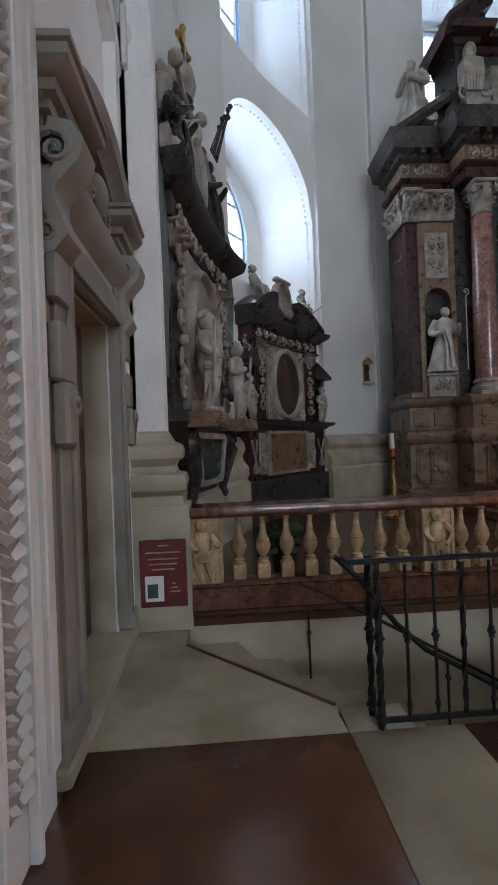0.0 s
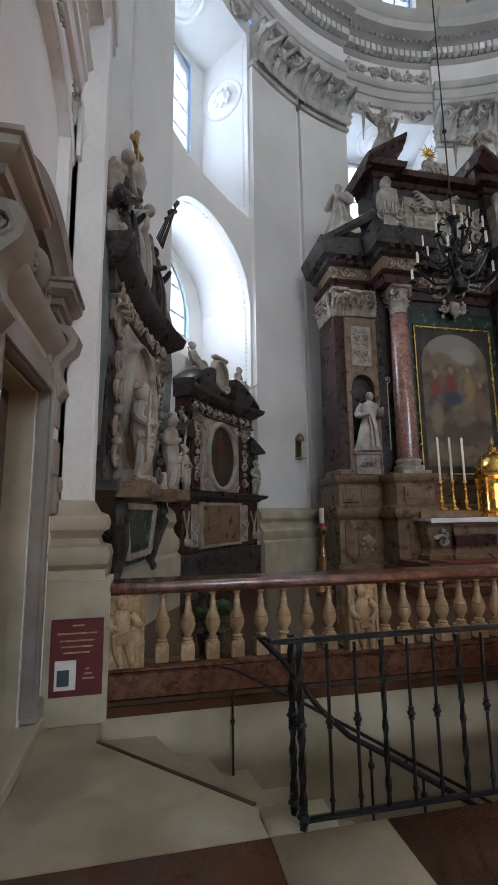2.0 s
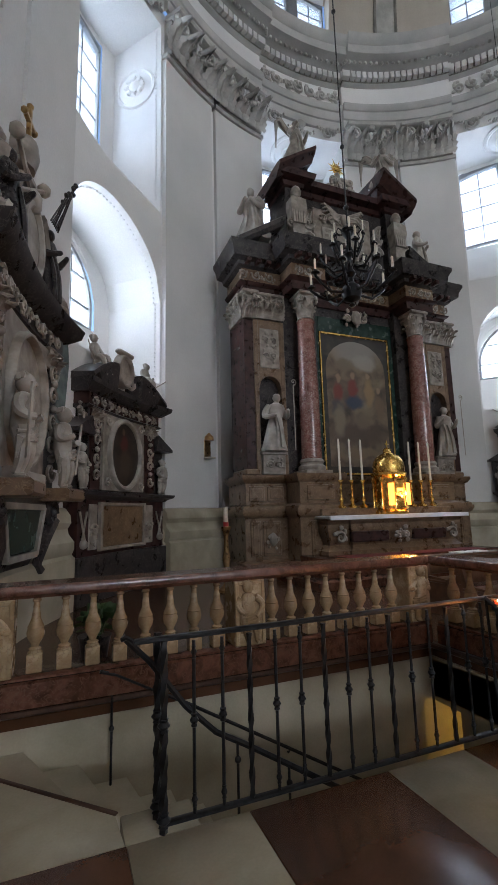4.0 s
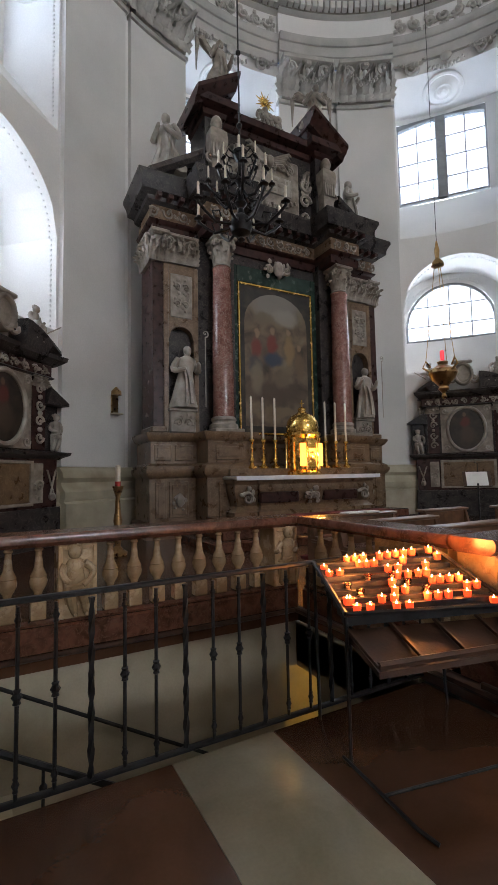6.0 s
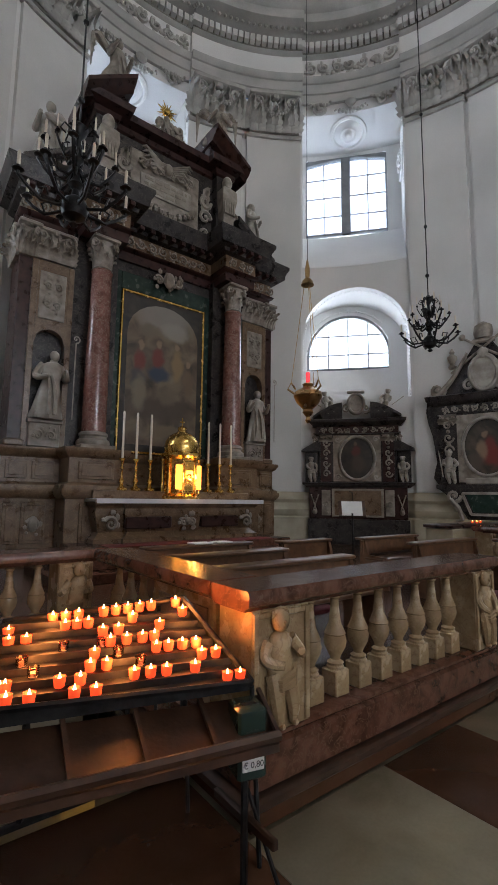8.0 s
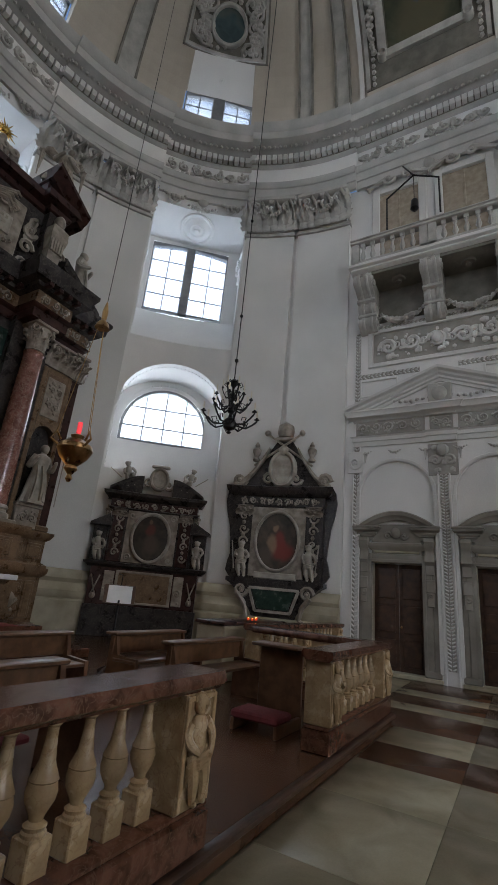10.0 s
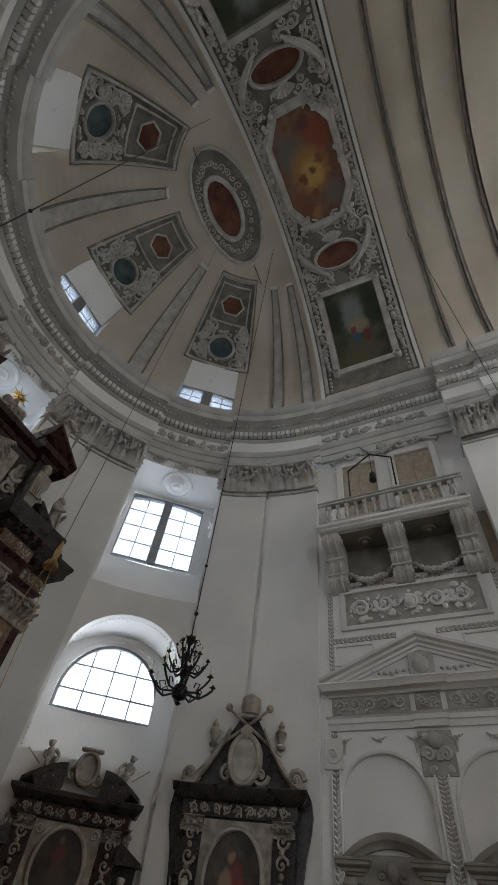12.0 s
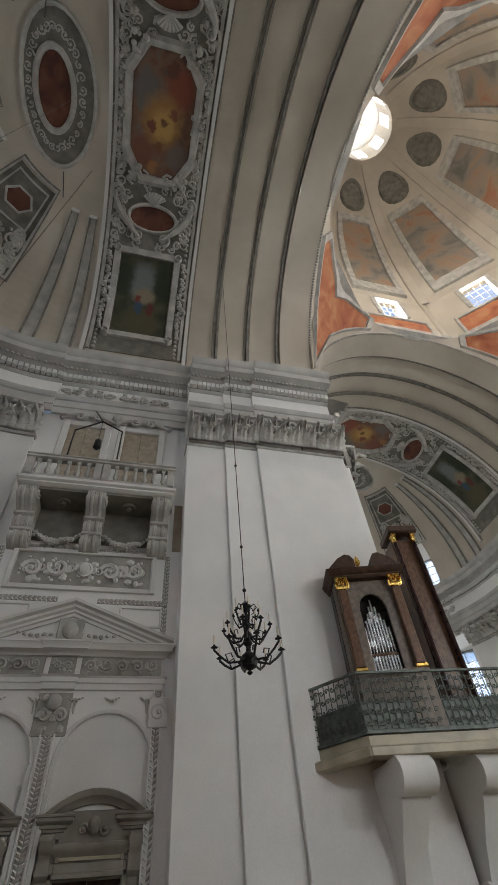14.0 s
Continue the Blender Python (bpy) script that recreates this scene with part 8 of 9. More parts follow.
# the painted band across the barrel vault
band = thing("fresco_band", Matrix.Identity(4), "stuccoed vault band with framed frescoes", "fresco band", kind="structure")
Y0, Y1 = -0.62, 3.72
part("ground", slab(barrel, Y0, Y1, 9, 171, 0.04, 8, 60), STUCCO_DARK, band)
for y in (Y0 - 0.18, Y1 + 0.02):
    part("edge", slab(barrel, y, y + 0.16, 6, 174, 0.16, 1, 60), PILASTER, band)
    part("edge_groove", slab(barrel, y - 0.07, y, 6, 174, 0.1, 1, 60), DUST_SHADE, band)
part("bead", slab(barrel, Y0 + 0.06, Y0 + 0.2, 9, 171, 0.12, 1, 60), STUCCO, band)
part("bead", slab(barrel, Y1 - 0.2, Y1 - 0.06, 9, 171, 0.12, 1, 60), STUCCO, band)
YM = (Y0 + Y1) / 2


def fresco_spots(rows):
    return [(barrel(YM + dy, t, 0.06), (r * k, r, r * k), c) for dy, t, r, k, c in rows]


SKY_FRESCO = painting("glory_fresco", [(0.10, 0.075, 0.065), (0.17, 0.085, 0.055), (0.2, 0.12, 0.08), (0.15, 0.14, 0.13)], fresco_spots((
    (-0.7, 98, 0.7, 1.3, (0.24, 0.07, 0.04)), (0.75, 96, 0.6, 1.3, (0.14, 0.135, 0.13)), (0.8, 80, 0.55, 1.4, (0.2, 0.08, 0.05)), (-0.8, 80, 0.5, 1.3, (0.16, 0.13, 0.115)),
    (0.0, 89, 0.95, 1.15, (0.36, 0.19, 0.06)), (-0.05, 88, 0.6, 1.1, (0.5, 0.31, 0.1)), (-0.1, 88.5, 0.2, 0.9, (0.13, 0.055, 0.03)), (0.45, 87, 0.2, 1.2, (0.17, 0.05, 0.04)), (-0.5, 91, 0.22, 1.2, (0.2, 0.07, 0.05)),
    (0.1, 82, 0.22, 1.2, (0.2, 0.08, 0.04)), (-0.3, 102, 0.28, 1.2, (0.13, 0.05, 0.04)), (0.3, 76, 0.24, 1.4, (0.35, 0.16, 0.06)))), 1.8, 0.85, 0.5)


def landscape(t0, t1):
    tm, sg = (t0 + t1) / 2, 1 if t0 < 90 else -1
    return painting("landscape_fresco", [(0.03, 0.035, 0.024), (0.055, 0.06, 0.034), (0.085, 0.085, 0.055)], fresco_spots([(dy, tm + sg * dt, r, k, c) for dy, dt, r, k, c in (
        (0.1, 6, 0.75, 1.4, (0.17, 0.19, 0.19)), (-0.1, 1, 0.6, 0.9, (0.24, 0.2, 0.14)), (-0.95, 6, 0.6, 1.7, (0.025, 0.035, 0.018)), (1.0, 7, 0.55, 1.8, (0.03, 0.04, 0.022)), (0.0, -10, 1.0, 1.0, (0.09, 0.08, 0.045)),
        (0.15, -3.5, 0.2, 2.4, (0.04, 0.085, 0.14)), (0.2, -0.3, 0.17, 1.3, RED), (-0.4, -3.8, 0.22, 2.0, (0.13, 0.03, 0.025)), (0.17, 2.2, 0.09, 1.2, SKIN), (-0.32, 0.0, 0.09, 1.2, SKIN))]), 1.6, 0.85, 0.35)


for t0, t1 in ((18.0, 47.5), (132.5, 162.0)):
    part("landscape_fresco", slab(barrel, YM - 1.25, YM + 1.25, t0, t1, 0.06, 6, 10), landscape(t0, t1), band, "green landscape fresco with two figures")
    part("landscape_frame", border(barrel, YM - 1.6, YM + 1.6, t0 - 2.4, t1 + 2.4, 0.3, 2.0, 0.2, n=6, k=10), STUCCO, band)
    g = Geo()
    for y in (YM - 1.45, YM + 1.45):
        for t in (t0 - 1.4, t1 + 1.4):
            oval_ring(barrel, y, t, 0.08, 0.55, 0.12, 0.8, 0.28, g, 14)
            oval(barrel, y, t, 0.12, 0.8, 0.24, g, 12, 2)
    part("corner_rosettes", g, STUCCO, band)
for t in (60.5, 119.5):
    part("red_fresco", oval(barrel, YM, t, 1.05, 3.7, 0.07), FRESCO_RED, band, "dark red oval fresco")
    part("red_frame", oval_ring(barrel, YM, t, 1.05, 3.7, 0.2, 1.3, 0.22), STUCCO, band)
oc = [(1.35 * sx, q) for sx, q in ((-1, -9.5), (-0.52, -16.5), (0.52, -16.5), (1, -9.5), (1, 9.5), (0.52, 16.5), (-0.52, 16.5), (-1, 9.5))]
g = Geo()
rows = []
for k in range(7):
    rows.append([barrel(YM + y * k / 6, 90 + q * k / 6, 0.07) for y, q in oc])
g.loft(rows, True, False)
part("sky_fresco", g, SKY_FRESCO, band, "glowing orange and grey sky fresco")
g = Geo()
rows = [[barrel(YM + y * k, 90 + q * (1 + (k - 1) * 0.7), li) for y, q in oc] for k, li in ((1.0, 0.05), (1.04, 0.2), (1.18, 0.24), (1.26, 0.05))]
g.loft(rows, True, False)
part("sky_frame", g, STUCCO, band, "white stucco octagonal frame")
g = Geo()
rnd = random.Random(4)
for i in range(200):
    t = 51 + 78 * i / 200
    side = 1 if i % 2 else -1
    near_oval = abs(t - 60.5) < 7 or abs(t - 119.5) < 7
    y = YM + side * (rnd.uniform(1.4, 1.85) if near_oval else rnd.uniform(1.62, 1.9))
    if abs(t - 90) > 17 and abs(t - 60.5) > 5.5 and abs(t - 119.5) > 5.5:
        y = YM + side * rnd.uniform(0.3, 1.8)
    m = Matrix.Translation(barrel(y, t, 0.07)) @ pose(0, 0, 0, 0, -(t - 90), 0) @ pose(0, 0, 0, -90, 0, rnd.uniform(0, 360))
    spiral(0, 0, rnd.uniform(0.16, 0.32), 1.3, 0.07, side, g, m, 9)
    if i % 3 == 0:
        g.ball(*barrel(y, t + 1, 0.1), rnd.uniform(0.09, 0.16), n=5, k=4)
part("scrolls", g, STUCCO, band)
def on_band(y, t, lift=0.08, spin=0.0):
    """A pose on the band: its x across the vault's run, its -y into the room."""
    return Matrix.Translation(barrel(y, t, lift)) @ pose(0, 0, 0, 0, -(t - 90), 0) @ pose(0, 0, 0, -90, 0, 0) @ pose(0, 0, 0, 0, spin, 0)


for t in (60.5, 119.5):
    out = 1 if t > 90 else -1
    for side in (-1, 1):
        g = Geo()
        pts = [barrel(YM + side * (0.55 + 1.25 * math.sin(q * 1.7)), t + out * (6.6 - 13.0 * q), 0.24) for q in [i / 10 for i in range(11)]]
        g.tube(pts, [0.06 + 0.11 * math.sin(math.pi * i / 10) for i in range(11)], 7)
        for q, rr in ((0.02, 0.3), (0.98, 0.36)):
            spiral(0, 0, rr, 1.6, 0.085, side, g, on_band(YM + side * (0.6 + 1.1 * math.sin(q * 1.7)), t + out * (6.4 - 13.0 * q), 0.16), 16)
        part("strapwork_scroll", g, STUCCO, band, "bold white stucco scroll")
    g = Geo()
    for k in range(7):
        a = -0.9 + 0.3 * k
        g.tube([barrel(YM, t + out * -4.2, 0.2), barrel(YM + 0.62 * math.sin(a), t + out * (-4.4 - 3.6 * math.cos(a)), 0.3)], [0.05, 0.1], 6)
    part("shell", g, STUCCO, band, "fanned stucco shell")
for side in (-1, 1):
    for t in (73.0, 90.0, 107.0):
        g = Geo()
        rnd = random.Random(int(t) + side)
        for k in range(16):
            g.ball(*barrel(YM + side * (1.62 if t == 90.0 else 1.1) + rnd.uniform(-0.26, 0.26), t + rnd.uniform(-2.4, 2.4), 0.2 + rnd.uniform(0, 0.08)), rnd.uniform(0.07, 0.15), n=6, k=4)
        part("fruit_cluster", g, STUCCO, band, "cluster of stucco fruit")
    for t0, t1 in ((18.0, 47.5), (132.5, 162.0)):
        g = Geo()
        rnd = random.Random(int(t0))
        for k in range(34):
            t = t0 + (t1 - t0) * (k + 0.5) / 34
            wide = 1.0 if abs(k - 17) > 4 else 2.0
            g.ball(*barrel(YM + side * 1.8 + rnd.uniform(-0.1, 0.1) * wide, t, 0.16), rnd.uniform(0.08, 0.13) * (1 + 0.25 * (wide - 1)), n=6, k=4)
        part("fruit_hanging", g, STUCCO, band, "hanging band of stucco fruit")
g = Geo()
for t in [10 + 160 * i / 90 for i in range(91)]:
    for y in (Y0 + 0.36, Y1 - 0.36):
        g.ball(*barrel(y, t, 0.08), 0.09, n=5, k=4)
part("bead_rows", g, STUCCO, band)
ARM.append(band)

# plain ribs of the barrel vault
bars = thing("vault_bands", Matrix.Identity(4), "plain plaster bands across the barrel vault", "ribs", kind="structure")
for y0, y1, li in ((-2.3, -2.18, 0.16), (-2.14, -2.02, 0.1), (-3.85, -3.73, 0.16), (-3.65, -3.6, 0.1), (-5.35, -5.23, 0.3)):
    part("band", slab(barrel, y0, y1, 3, 177, li, 1, 60), DUST_SHADE, bars)
part("broad_band", slab(barrel, -5.3, -3.9, 2, 178, 0.08, 2, 60), VAULT, bars)
g = Geo()
for t in [4 + 172 * i / 160 for i in range(161)]:
    x, y, z = CX + (R - LIP) * math.cos(radians(t)), END - 0.02, SPRING + (R - LIP) * math.sin(radians(t))
    g.ball(x, y, z, 0.08, n=5, k=3)
part("arch_beads", g, STUCCO, bars)
ARM.append(bars)

# iron tie rods and lamp cords from the vault
rods = thing("vault_rods", Matrix.Identity(4), "thin dark iron rods hanging from the vault", "rods")
for x, y, z in ((10.4, 5.6, 25.6), (4.6, 6.0, 25.6)):
    part("rod", Geo().tube([(x, y, z), (x + 0.6, y - 0.3, z - 1.6)], 0.02, 5), IRON, rods)

# chandeliers
arm_pts = [(0.05, 0, -0.02), (0.14, 0, -0.14), (0.3, 0, -0.16), (0.42, 0, -0.06), (0.5, 0, 0.03), (0.5, 0, 0.07)]


def chandelier(x, y, z, top, label, s=1.0, sticks=True, mt=None):
    mt = mt or IRON
    c = thing("chandelier", pose(x, y, z), label, "chandelier", "chandeliers")
    part("stem", Geo().lathe([(0.02, -0.34 * s), (0.05, -0.31 * s), (0.02, -0.27 * s), (0.12 * s, -0.22 * s), (0.15 * s, -0.13 * s), (0.12 * s, -0.04 * s), (0.05 * s, 0.02 * s), (0.035 * s, 0.1 * s), (0.08 * s, 0.16 * s), (0.04 * s, 0.24 * s), (0.03 * s, 0.4 * s), (0.07 * s, 0.46 * s), (0.03 * s, 0.54 * s), (0.025 * s, 0.7 * s), (0.08 * s, 0.78 * s), (0.1 * s, 0.84 * s), (0.02, 0.92 * s)], 14), mt, c)
    part("suspension_rod", Geo().tube([(0, 0, 0.9 * s), (0, 0, top - z)], 0.011, 6).ball(0, 0, 2.2, 0.035).ball(0, 0, 4.6, 0.035).ball(0, 0, 1.2, 0.04), mt, c)
    for n, rad, zz, off in ((8, 1.0, 0.0, 0.0), (8, 0.7, 0.36, 22.5), (6, 0.4, 0.62, 0.0)):
        for i in range(n):
            m = pose(0, 0, zz * s, 0, 0, 360 * i / n + off) @ Matrix.Diagonal((rad * s * 1.15, s, s, 1))
            a = part("arm", Geo().tube(arm_pts, 0.019, 6).tube([(0.3, 0, -0.15), (0.34, 0, -0.03), (0.26, 0, 0.0), (0.24, 0, -0.07)], 0.011, 5).lathe([(0.02, 0.06), (0.055, 0.075), (0.05, 0.085), (0.018, 0.09), (0.02, 0.12)], 8, pose(0.5, 0, 0)), mt, c, m=m)
            if sticks:
                part("candle", Geo().lathe([(0.016, 0.1), (0.015, 0.27), (0.004, 0.29)], 8, pose(0.5, 0, 0)), WAX, a, "white candle")
    for i in range(6):
        part("upper_scroll", Geo().tube([(0.05, 0, 0.78), (0.16, 0, 0.84), (0.2, 0, 0.76), (0.14, 0, 0.72)], 0.01, 5), mt, c, m=pose(0, 0, 0, 0, 0, 60 * i) @ Matrix.Diagonal((s, s, s, 1)))
    return c


chandelier(3.97, 4.95, 4.74, 26.3, "dark brass chandelier with white candles before the altar", 1.0)
chandelier(10.34, 4.55, 4.55, 26.7, "dark brass chandelier hanging near the far wall", 0.88)
chandelier(12.0, -1.88, 5.0, 25.9, "black chandelier hanging before the plain pier", 1.05, True, IRON)

# sanctuary lamp
sl = thing("sanctuary_lamp", pose(7.36, 4.77, 3.02) @ Matrix.Diagonal((0.82, 0.82, 1, 1)), "gilded hanging sanctuary lamp with red glass", "hanging lamp")
part("bowl", Geo().lathe([(0.02, -0.42), (0.05, -0.38), (0.03, -0.33), (0.1, -0.26), (0.08, -0.22), (0.2, -0.12), (0.26, -0.02), (0.24, 0.04), (0.16, 0.08), (0.08, 0.12), (0.1, 0.16), (0.06, 0.18)], 20), BRONZE, sl)
part("red_glass", Geo().lathe([(0.03, 0.18), (0.036, 0.21), (0.038, 0.32), (0.032, 0.34)], 14), CUPGLOW, sl, "glowing red glass")
for i in range(3):
    a = 2 * math.pi * i / 3 + 0.4
    part("handle", Geo().tube([(0.2 * math.cos(a), 0.2 * math.sin(a), 0.0), (0.36 * math.cos(a), 0.36 * math.sin(a), 0.08), (0.3 * math.cos(a), 0.3 * math.sin(a), 0.18), (0.22 * math.cos(a), 0.22 * math.sin(a), 0.08)], 0.018, 5), BRONZE, sl)
    part("chain", Geo().tube([(0.3 * math.cos(a), 0.3 * math.sin(a), 0.16), (0.05 * math.cos(a), 0.05 * math.sin(a), 1.75)], 0.006, 4), BRONZE, sl)
part("crown", Geo().lathe([(0.12, 1.7), (0.1, 1.76), (0.04, 1.82), (0.05, 1.95), (0.015, 2.1)], 12), BRONZE, sl)
part("suspension_cord", Geo().tube([(0, 0, 2.1), (0, 0, 23.95)], 0.006, 4), IRON, sl)

# lectern with an open book
le = thing("lectern", pose(9.8, 6.0, STEP, 0, 0, -44), "slim dark music stand with white open sheets", "lectern")
part("pole", Geo().tube([(0, 0, 0.0), (0, 0, 1.1)], 0.018, 8), IRON, le)
for i in range(3):
    a = 2.1 * i
    part("leg", Geo().tube([(0, 0, 0.12), (0.28 * math.cos(a), 0.28 * math.sin(a), 0.012)], 0.012, 6), IRON, le)
part("desk", Geo().box(-0.26, -0.012, 0, 0.26, 0.0, 0.36, 0.004).box(-0.26, -0.05, 0, 0.26, 0.0, 0.015, 0.004), WOOD, le, m=pose(0, 0.0, 1.02, -28, 0, 0))
part("sheets", Geo().box(-0.2, -0.02, 0.016, 0.2, -0.0125, 0.34, 0.002), PAPER, le, "white sheets", m=pose(0, 0, 1.02, -28, 0, 0))
part("reading_lamp", Geo().tube([(0, -0.0, 1.33), (0.0, -0.02, 1.5), (-0.06, -0.08, 1.52)], 0.008, 5), IRON, le)

# pews and kneelers of the sanctuary
def pew(x, y, turn, w, label, g=None):
    p = thing("pew", pose(x, y, STEP, 0, 0, turn), label, "pew", "sanctuary pews")
    part("seat", Geo().box(-w / 2, -0.05, 0.42, w / 2, 0.33, 0.46, 0.008), BROWNWOOD, p)
    part("backrest", Geo().box(-w / 2, 0.34, 0.5, w / 2, 0.38, 0.72, 0.008), BROWNWOOD, p)
    part("top_rail", Geo().box(-w / 2 - 0.02, 0.3, 0.72, w / 2 + 0.02, 0.5, 0.76, 0.01), BROWNWOOD, p)
    for s in (-1, 1):
        part("side", Geo().prism([(-0.1, 0), (0.42, 0), (0.42, 0.72), (0.32, 0.72), (0.26, 0.5), (-0.06, 0.48)], -0.025, 0.025, m=pose(s * (w / 2 - 0.04), 0, 0, 90, 0, 90)), BROWNWOOD, p)
    part("kneeler", Geo().box(-w / 2 + 0.06, 0.5, 0.14, w / 2 - 0.06, 0.68, 0.19, 0.01), CARPET, p)
    return p


for x, y, t, w in ((9.4, 4.5, 0, 1.5), (9.5, 3.55, 0, 1.7), (5.9, 4.9, 0, 1.6), (5.7, 4.0, 0, 1.7), (7.6, 4.7, 0, 1.0), (5.8, 3.1, 0, 1.8)):
    pew(x, y, t, w, "dark brown wooden pew with flat book rest")
bk = tagged(part("booklets", Geo().box(-0.14, -0.1, 0, 0.14, 0.1, 0.02, 0.003).box(0.2, -0.1, 0, 0.46, 0.09, 0.02, 0.003), PAPER, m=pose(5.9, 5.3, STEP + 0.761)), "white booklets lying on a pew", "booklet")
pd = thing("prie_dieu", pose(8.9, 2.75, STEP, 0, 0, -90), "small brown wooden kneeling desk with red pad", "kneeler")
part("desk", Geo().box(-0.3, 0.2, 0.82, 0.3, 0.5, 0.86, 0.01), BROWNWOOD, pd)
part("front", Geo().box(-0.28, 0.42, 0.0, 0.28, 0.46, 0.82, 0.006), BROWNWOOD, pd)
part("kneeling_board", Geo().box(-0.28, -0.2, 0.12, 0.28, 0.2, 0.2, 0.02), CARPET, pd, "dark red pad")
for s in (-1, 1):
    part("leg", Geo().box(s * 0.26 - 0.02, -0.18, 0, s * 0.26 + 0.02, 0.44, 0.12, 0.005), BROWNWOOD, pd)
# small table with lights far across
vt = thing("votive_table", pose(11.9, 4.75, STEP), "pale cloth-covered side table with small candles", "table")
part("top", Geo().box(-1.2, -0.3, 0.86, 1.2, 0.3, 0.92, 0.01), DARKRED, vt)
part("cloth_front", Geo().box(-1.15, -0.28, 0.0, 1.15, 0.28, 0.855, 0.02), LIME, vt)
for k, (x, y) in enumerate(((0.1, -0.1), (0.22, 0.05), (0.34, -0.05), (0.5, 0.02))):
    c = thing("votive_candle", pose(11.9 + x, 4.75 + y, STEP + 0.921), "small burning votive candle on the side table", "candle", "far votive candles")
    part("cup", cup_me, CUP, c).visible_shadow = False
    part("wax", wax_me, WAX, c)
    part("flame", flame_me, FLAME, c).visible_shadow = False

# paschal candle on its stand
pc = thing("paschal_candle", pose(3.16, 8.25, STEP), "white candle with red foot on a dark turned stand", "candle stand")
part("stand", Geo().lathe([(0.16, 0), (0.17, 0.05), (0.1, 0.1), (0.05, 0.16), (0.07, 0.3), (0.045, 0.42), (0.08, 0.6), (0.05, 0.75), (0.04, 1.0), (0.07, 1.1), (0.1, 1.18), (0.1, 1.2)], 14), BRONZE, pc)
part("red_foot", Geo().lathe([(0.052, 1.2), (0.052, 1.28)], 14), REDWAX, pc)
part("wax", Geo().lathe([(0.046, 1.28), (0.045, 1.56), (0.01, 1.57)], 14), WAX, pc)

# floor vase behind the balustrade
pot = thing("plant_pot", pose(0.62, 4.75, STEP), "dark pot with a small green plant", "plant")
part("pot", Geo().lathe([(0.1, 0), (0.15, 0.3), (0.16, 0.32), (0.14, 0.32)], 14), BLACKM, pot)
g = Geo()
rnd = random.Random(2)
for i in range(40):
    a, q = rnd.uniform(0, 6.28), rnd.uniform(0.1, 0.35)
    leaf(0.06, q, 0.12, g, pose(0.04 * math.cos(a), 0.04 * math.sin(a), 0.3, 0, 0, math.degrees(a)) @ pose(0, 0, 0, rnd.uniform(0, 30), 0, 0))
part("leaves", g, LEAF, pot)

# organ gallery on the crossing pier
og = thing("organ_gallery", pose(0, 0, 0), "stone organ gallery with pierced dark metal parapet on scrolled consoles", "gallery")
GX, GY, GZ = 15.15, -4.3, 3.95          # the corner at the wall, and the floor
plan = [(15.2, -4.1), (14.1, -4.85), (13.6, -9.0), (15.6, -11.4), (15.9, -11.4), (15.9, -4.1)]
g = Geo().prism(plan[::-1], 4.1, 4.3)
part("floor_slab", g, LIME, og, "cream stone slab")
rim = Geo()
front = plan[:4]
for (xa, ya), (xb, yb) in zip(front, front[1:]):
    d = Vector((xb - xa, yb - ya, 0))
    m = pose(xa, ya, 0, 0, 0, math.degrees(math.atan2(d.y, d.x)))
    L = d.length
    rim.box(-0.05, -0.12, 3.9, L + 0.05, 0.2, 4.1, 0.03, m=m)
    n = max(3, int(L / 0.14))
    pg = Geo().box(0, -0.02, 4.32, L, 0.02, 4.4, 0.01).box(0, -0.03, 5.5, L, 0.03, 5.56, 0.01)
    for i in range(n + 1):
        x = L * i / n
        pg.tube([(x, 0, 4.36), (x, 0, 5.52)], 0.012, 4)
        if i < n:
            for z in (4.53, 4.74, 4.95, 5.16, 5.37):
                spiral(x + L / n / 2, z, 0.065, 1.2, 0.016, 1 if i % 2 else -1, pg, y=0.0, n=8)
    part("parapet", pg, BRONZEGREEN, og, "pierced dark green metal parapet", m=m)
    part("parapet_panel", Geo().box(0.02, 0.03, 4.4, L - 0.02, 0.045, 4.95), BRONZEGREEN, og, m=m)
part("rim", rim, LIME, og)
for y in (-5.6, -7.4, -9.2):
    g = Geo()
    rows = []
    for x, z, w in ((15.2, 1.6, 0.22), (14.95, 1.7, 0.26), (14.9, 2.1, 0.28), (14.7, 2.6, 0.26), (14.3, 3.1, 0.3), (14.0, 3.5, 0.34), (13.9, 3.9, 0.34)):
        rows.append([(15.9, y - w, z), (x, y - w, z), (x, y + w, z), (15.9, y + w, z)])
    g.loft(rows, True, True)
    for z, x, r in ((3.62, 14.1, 0.34), (1.85, 15.0, 0.24)):
        g.lathe([(r, -0.38), (r, 0.38)], 16, pose(x, y, z, 90, 0, 0))
    part("console", g, PILASTER, og, "white scrolled console")
case = thing("organ_case", pose(14.5, -5.95, 4.3, 0, 0, -104) @ Matrix.Diagonal((0.77, 0.9, 0.88, 1)), "brown and gilt wooden organ case with silver pipes", "organ")
part("lower_case", Geo().box(-1.1, -0.5, 0, 1.1, 0.5, 1.5, 0.02).box(-0.8, -0.53, 0.2, 0.8, -0.49, 1.3, 0.02), CASEWOOD, case)
# dark inside of the arched opening, put into the back's black colour
part("case_back", Geo().box(-1.15, 0.1, 1.5, 1.15, 0.5, 4.4, 0.02), BLACKM, case)
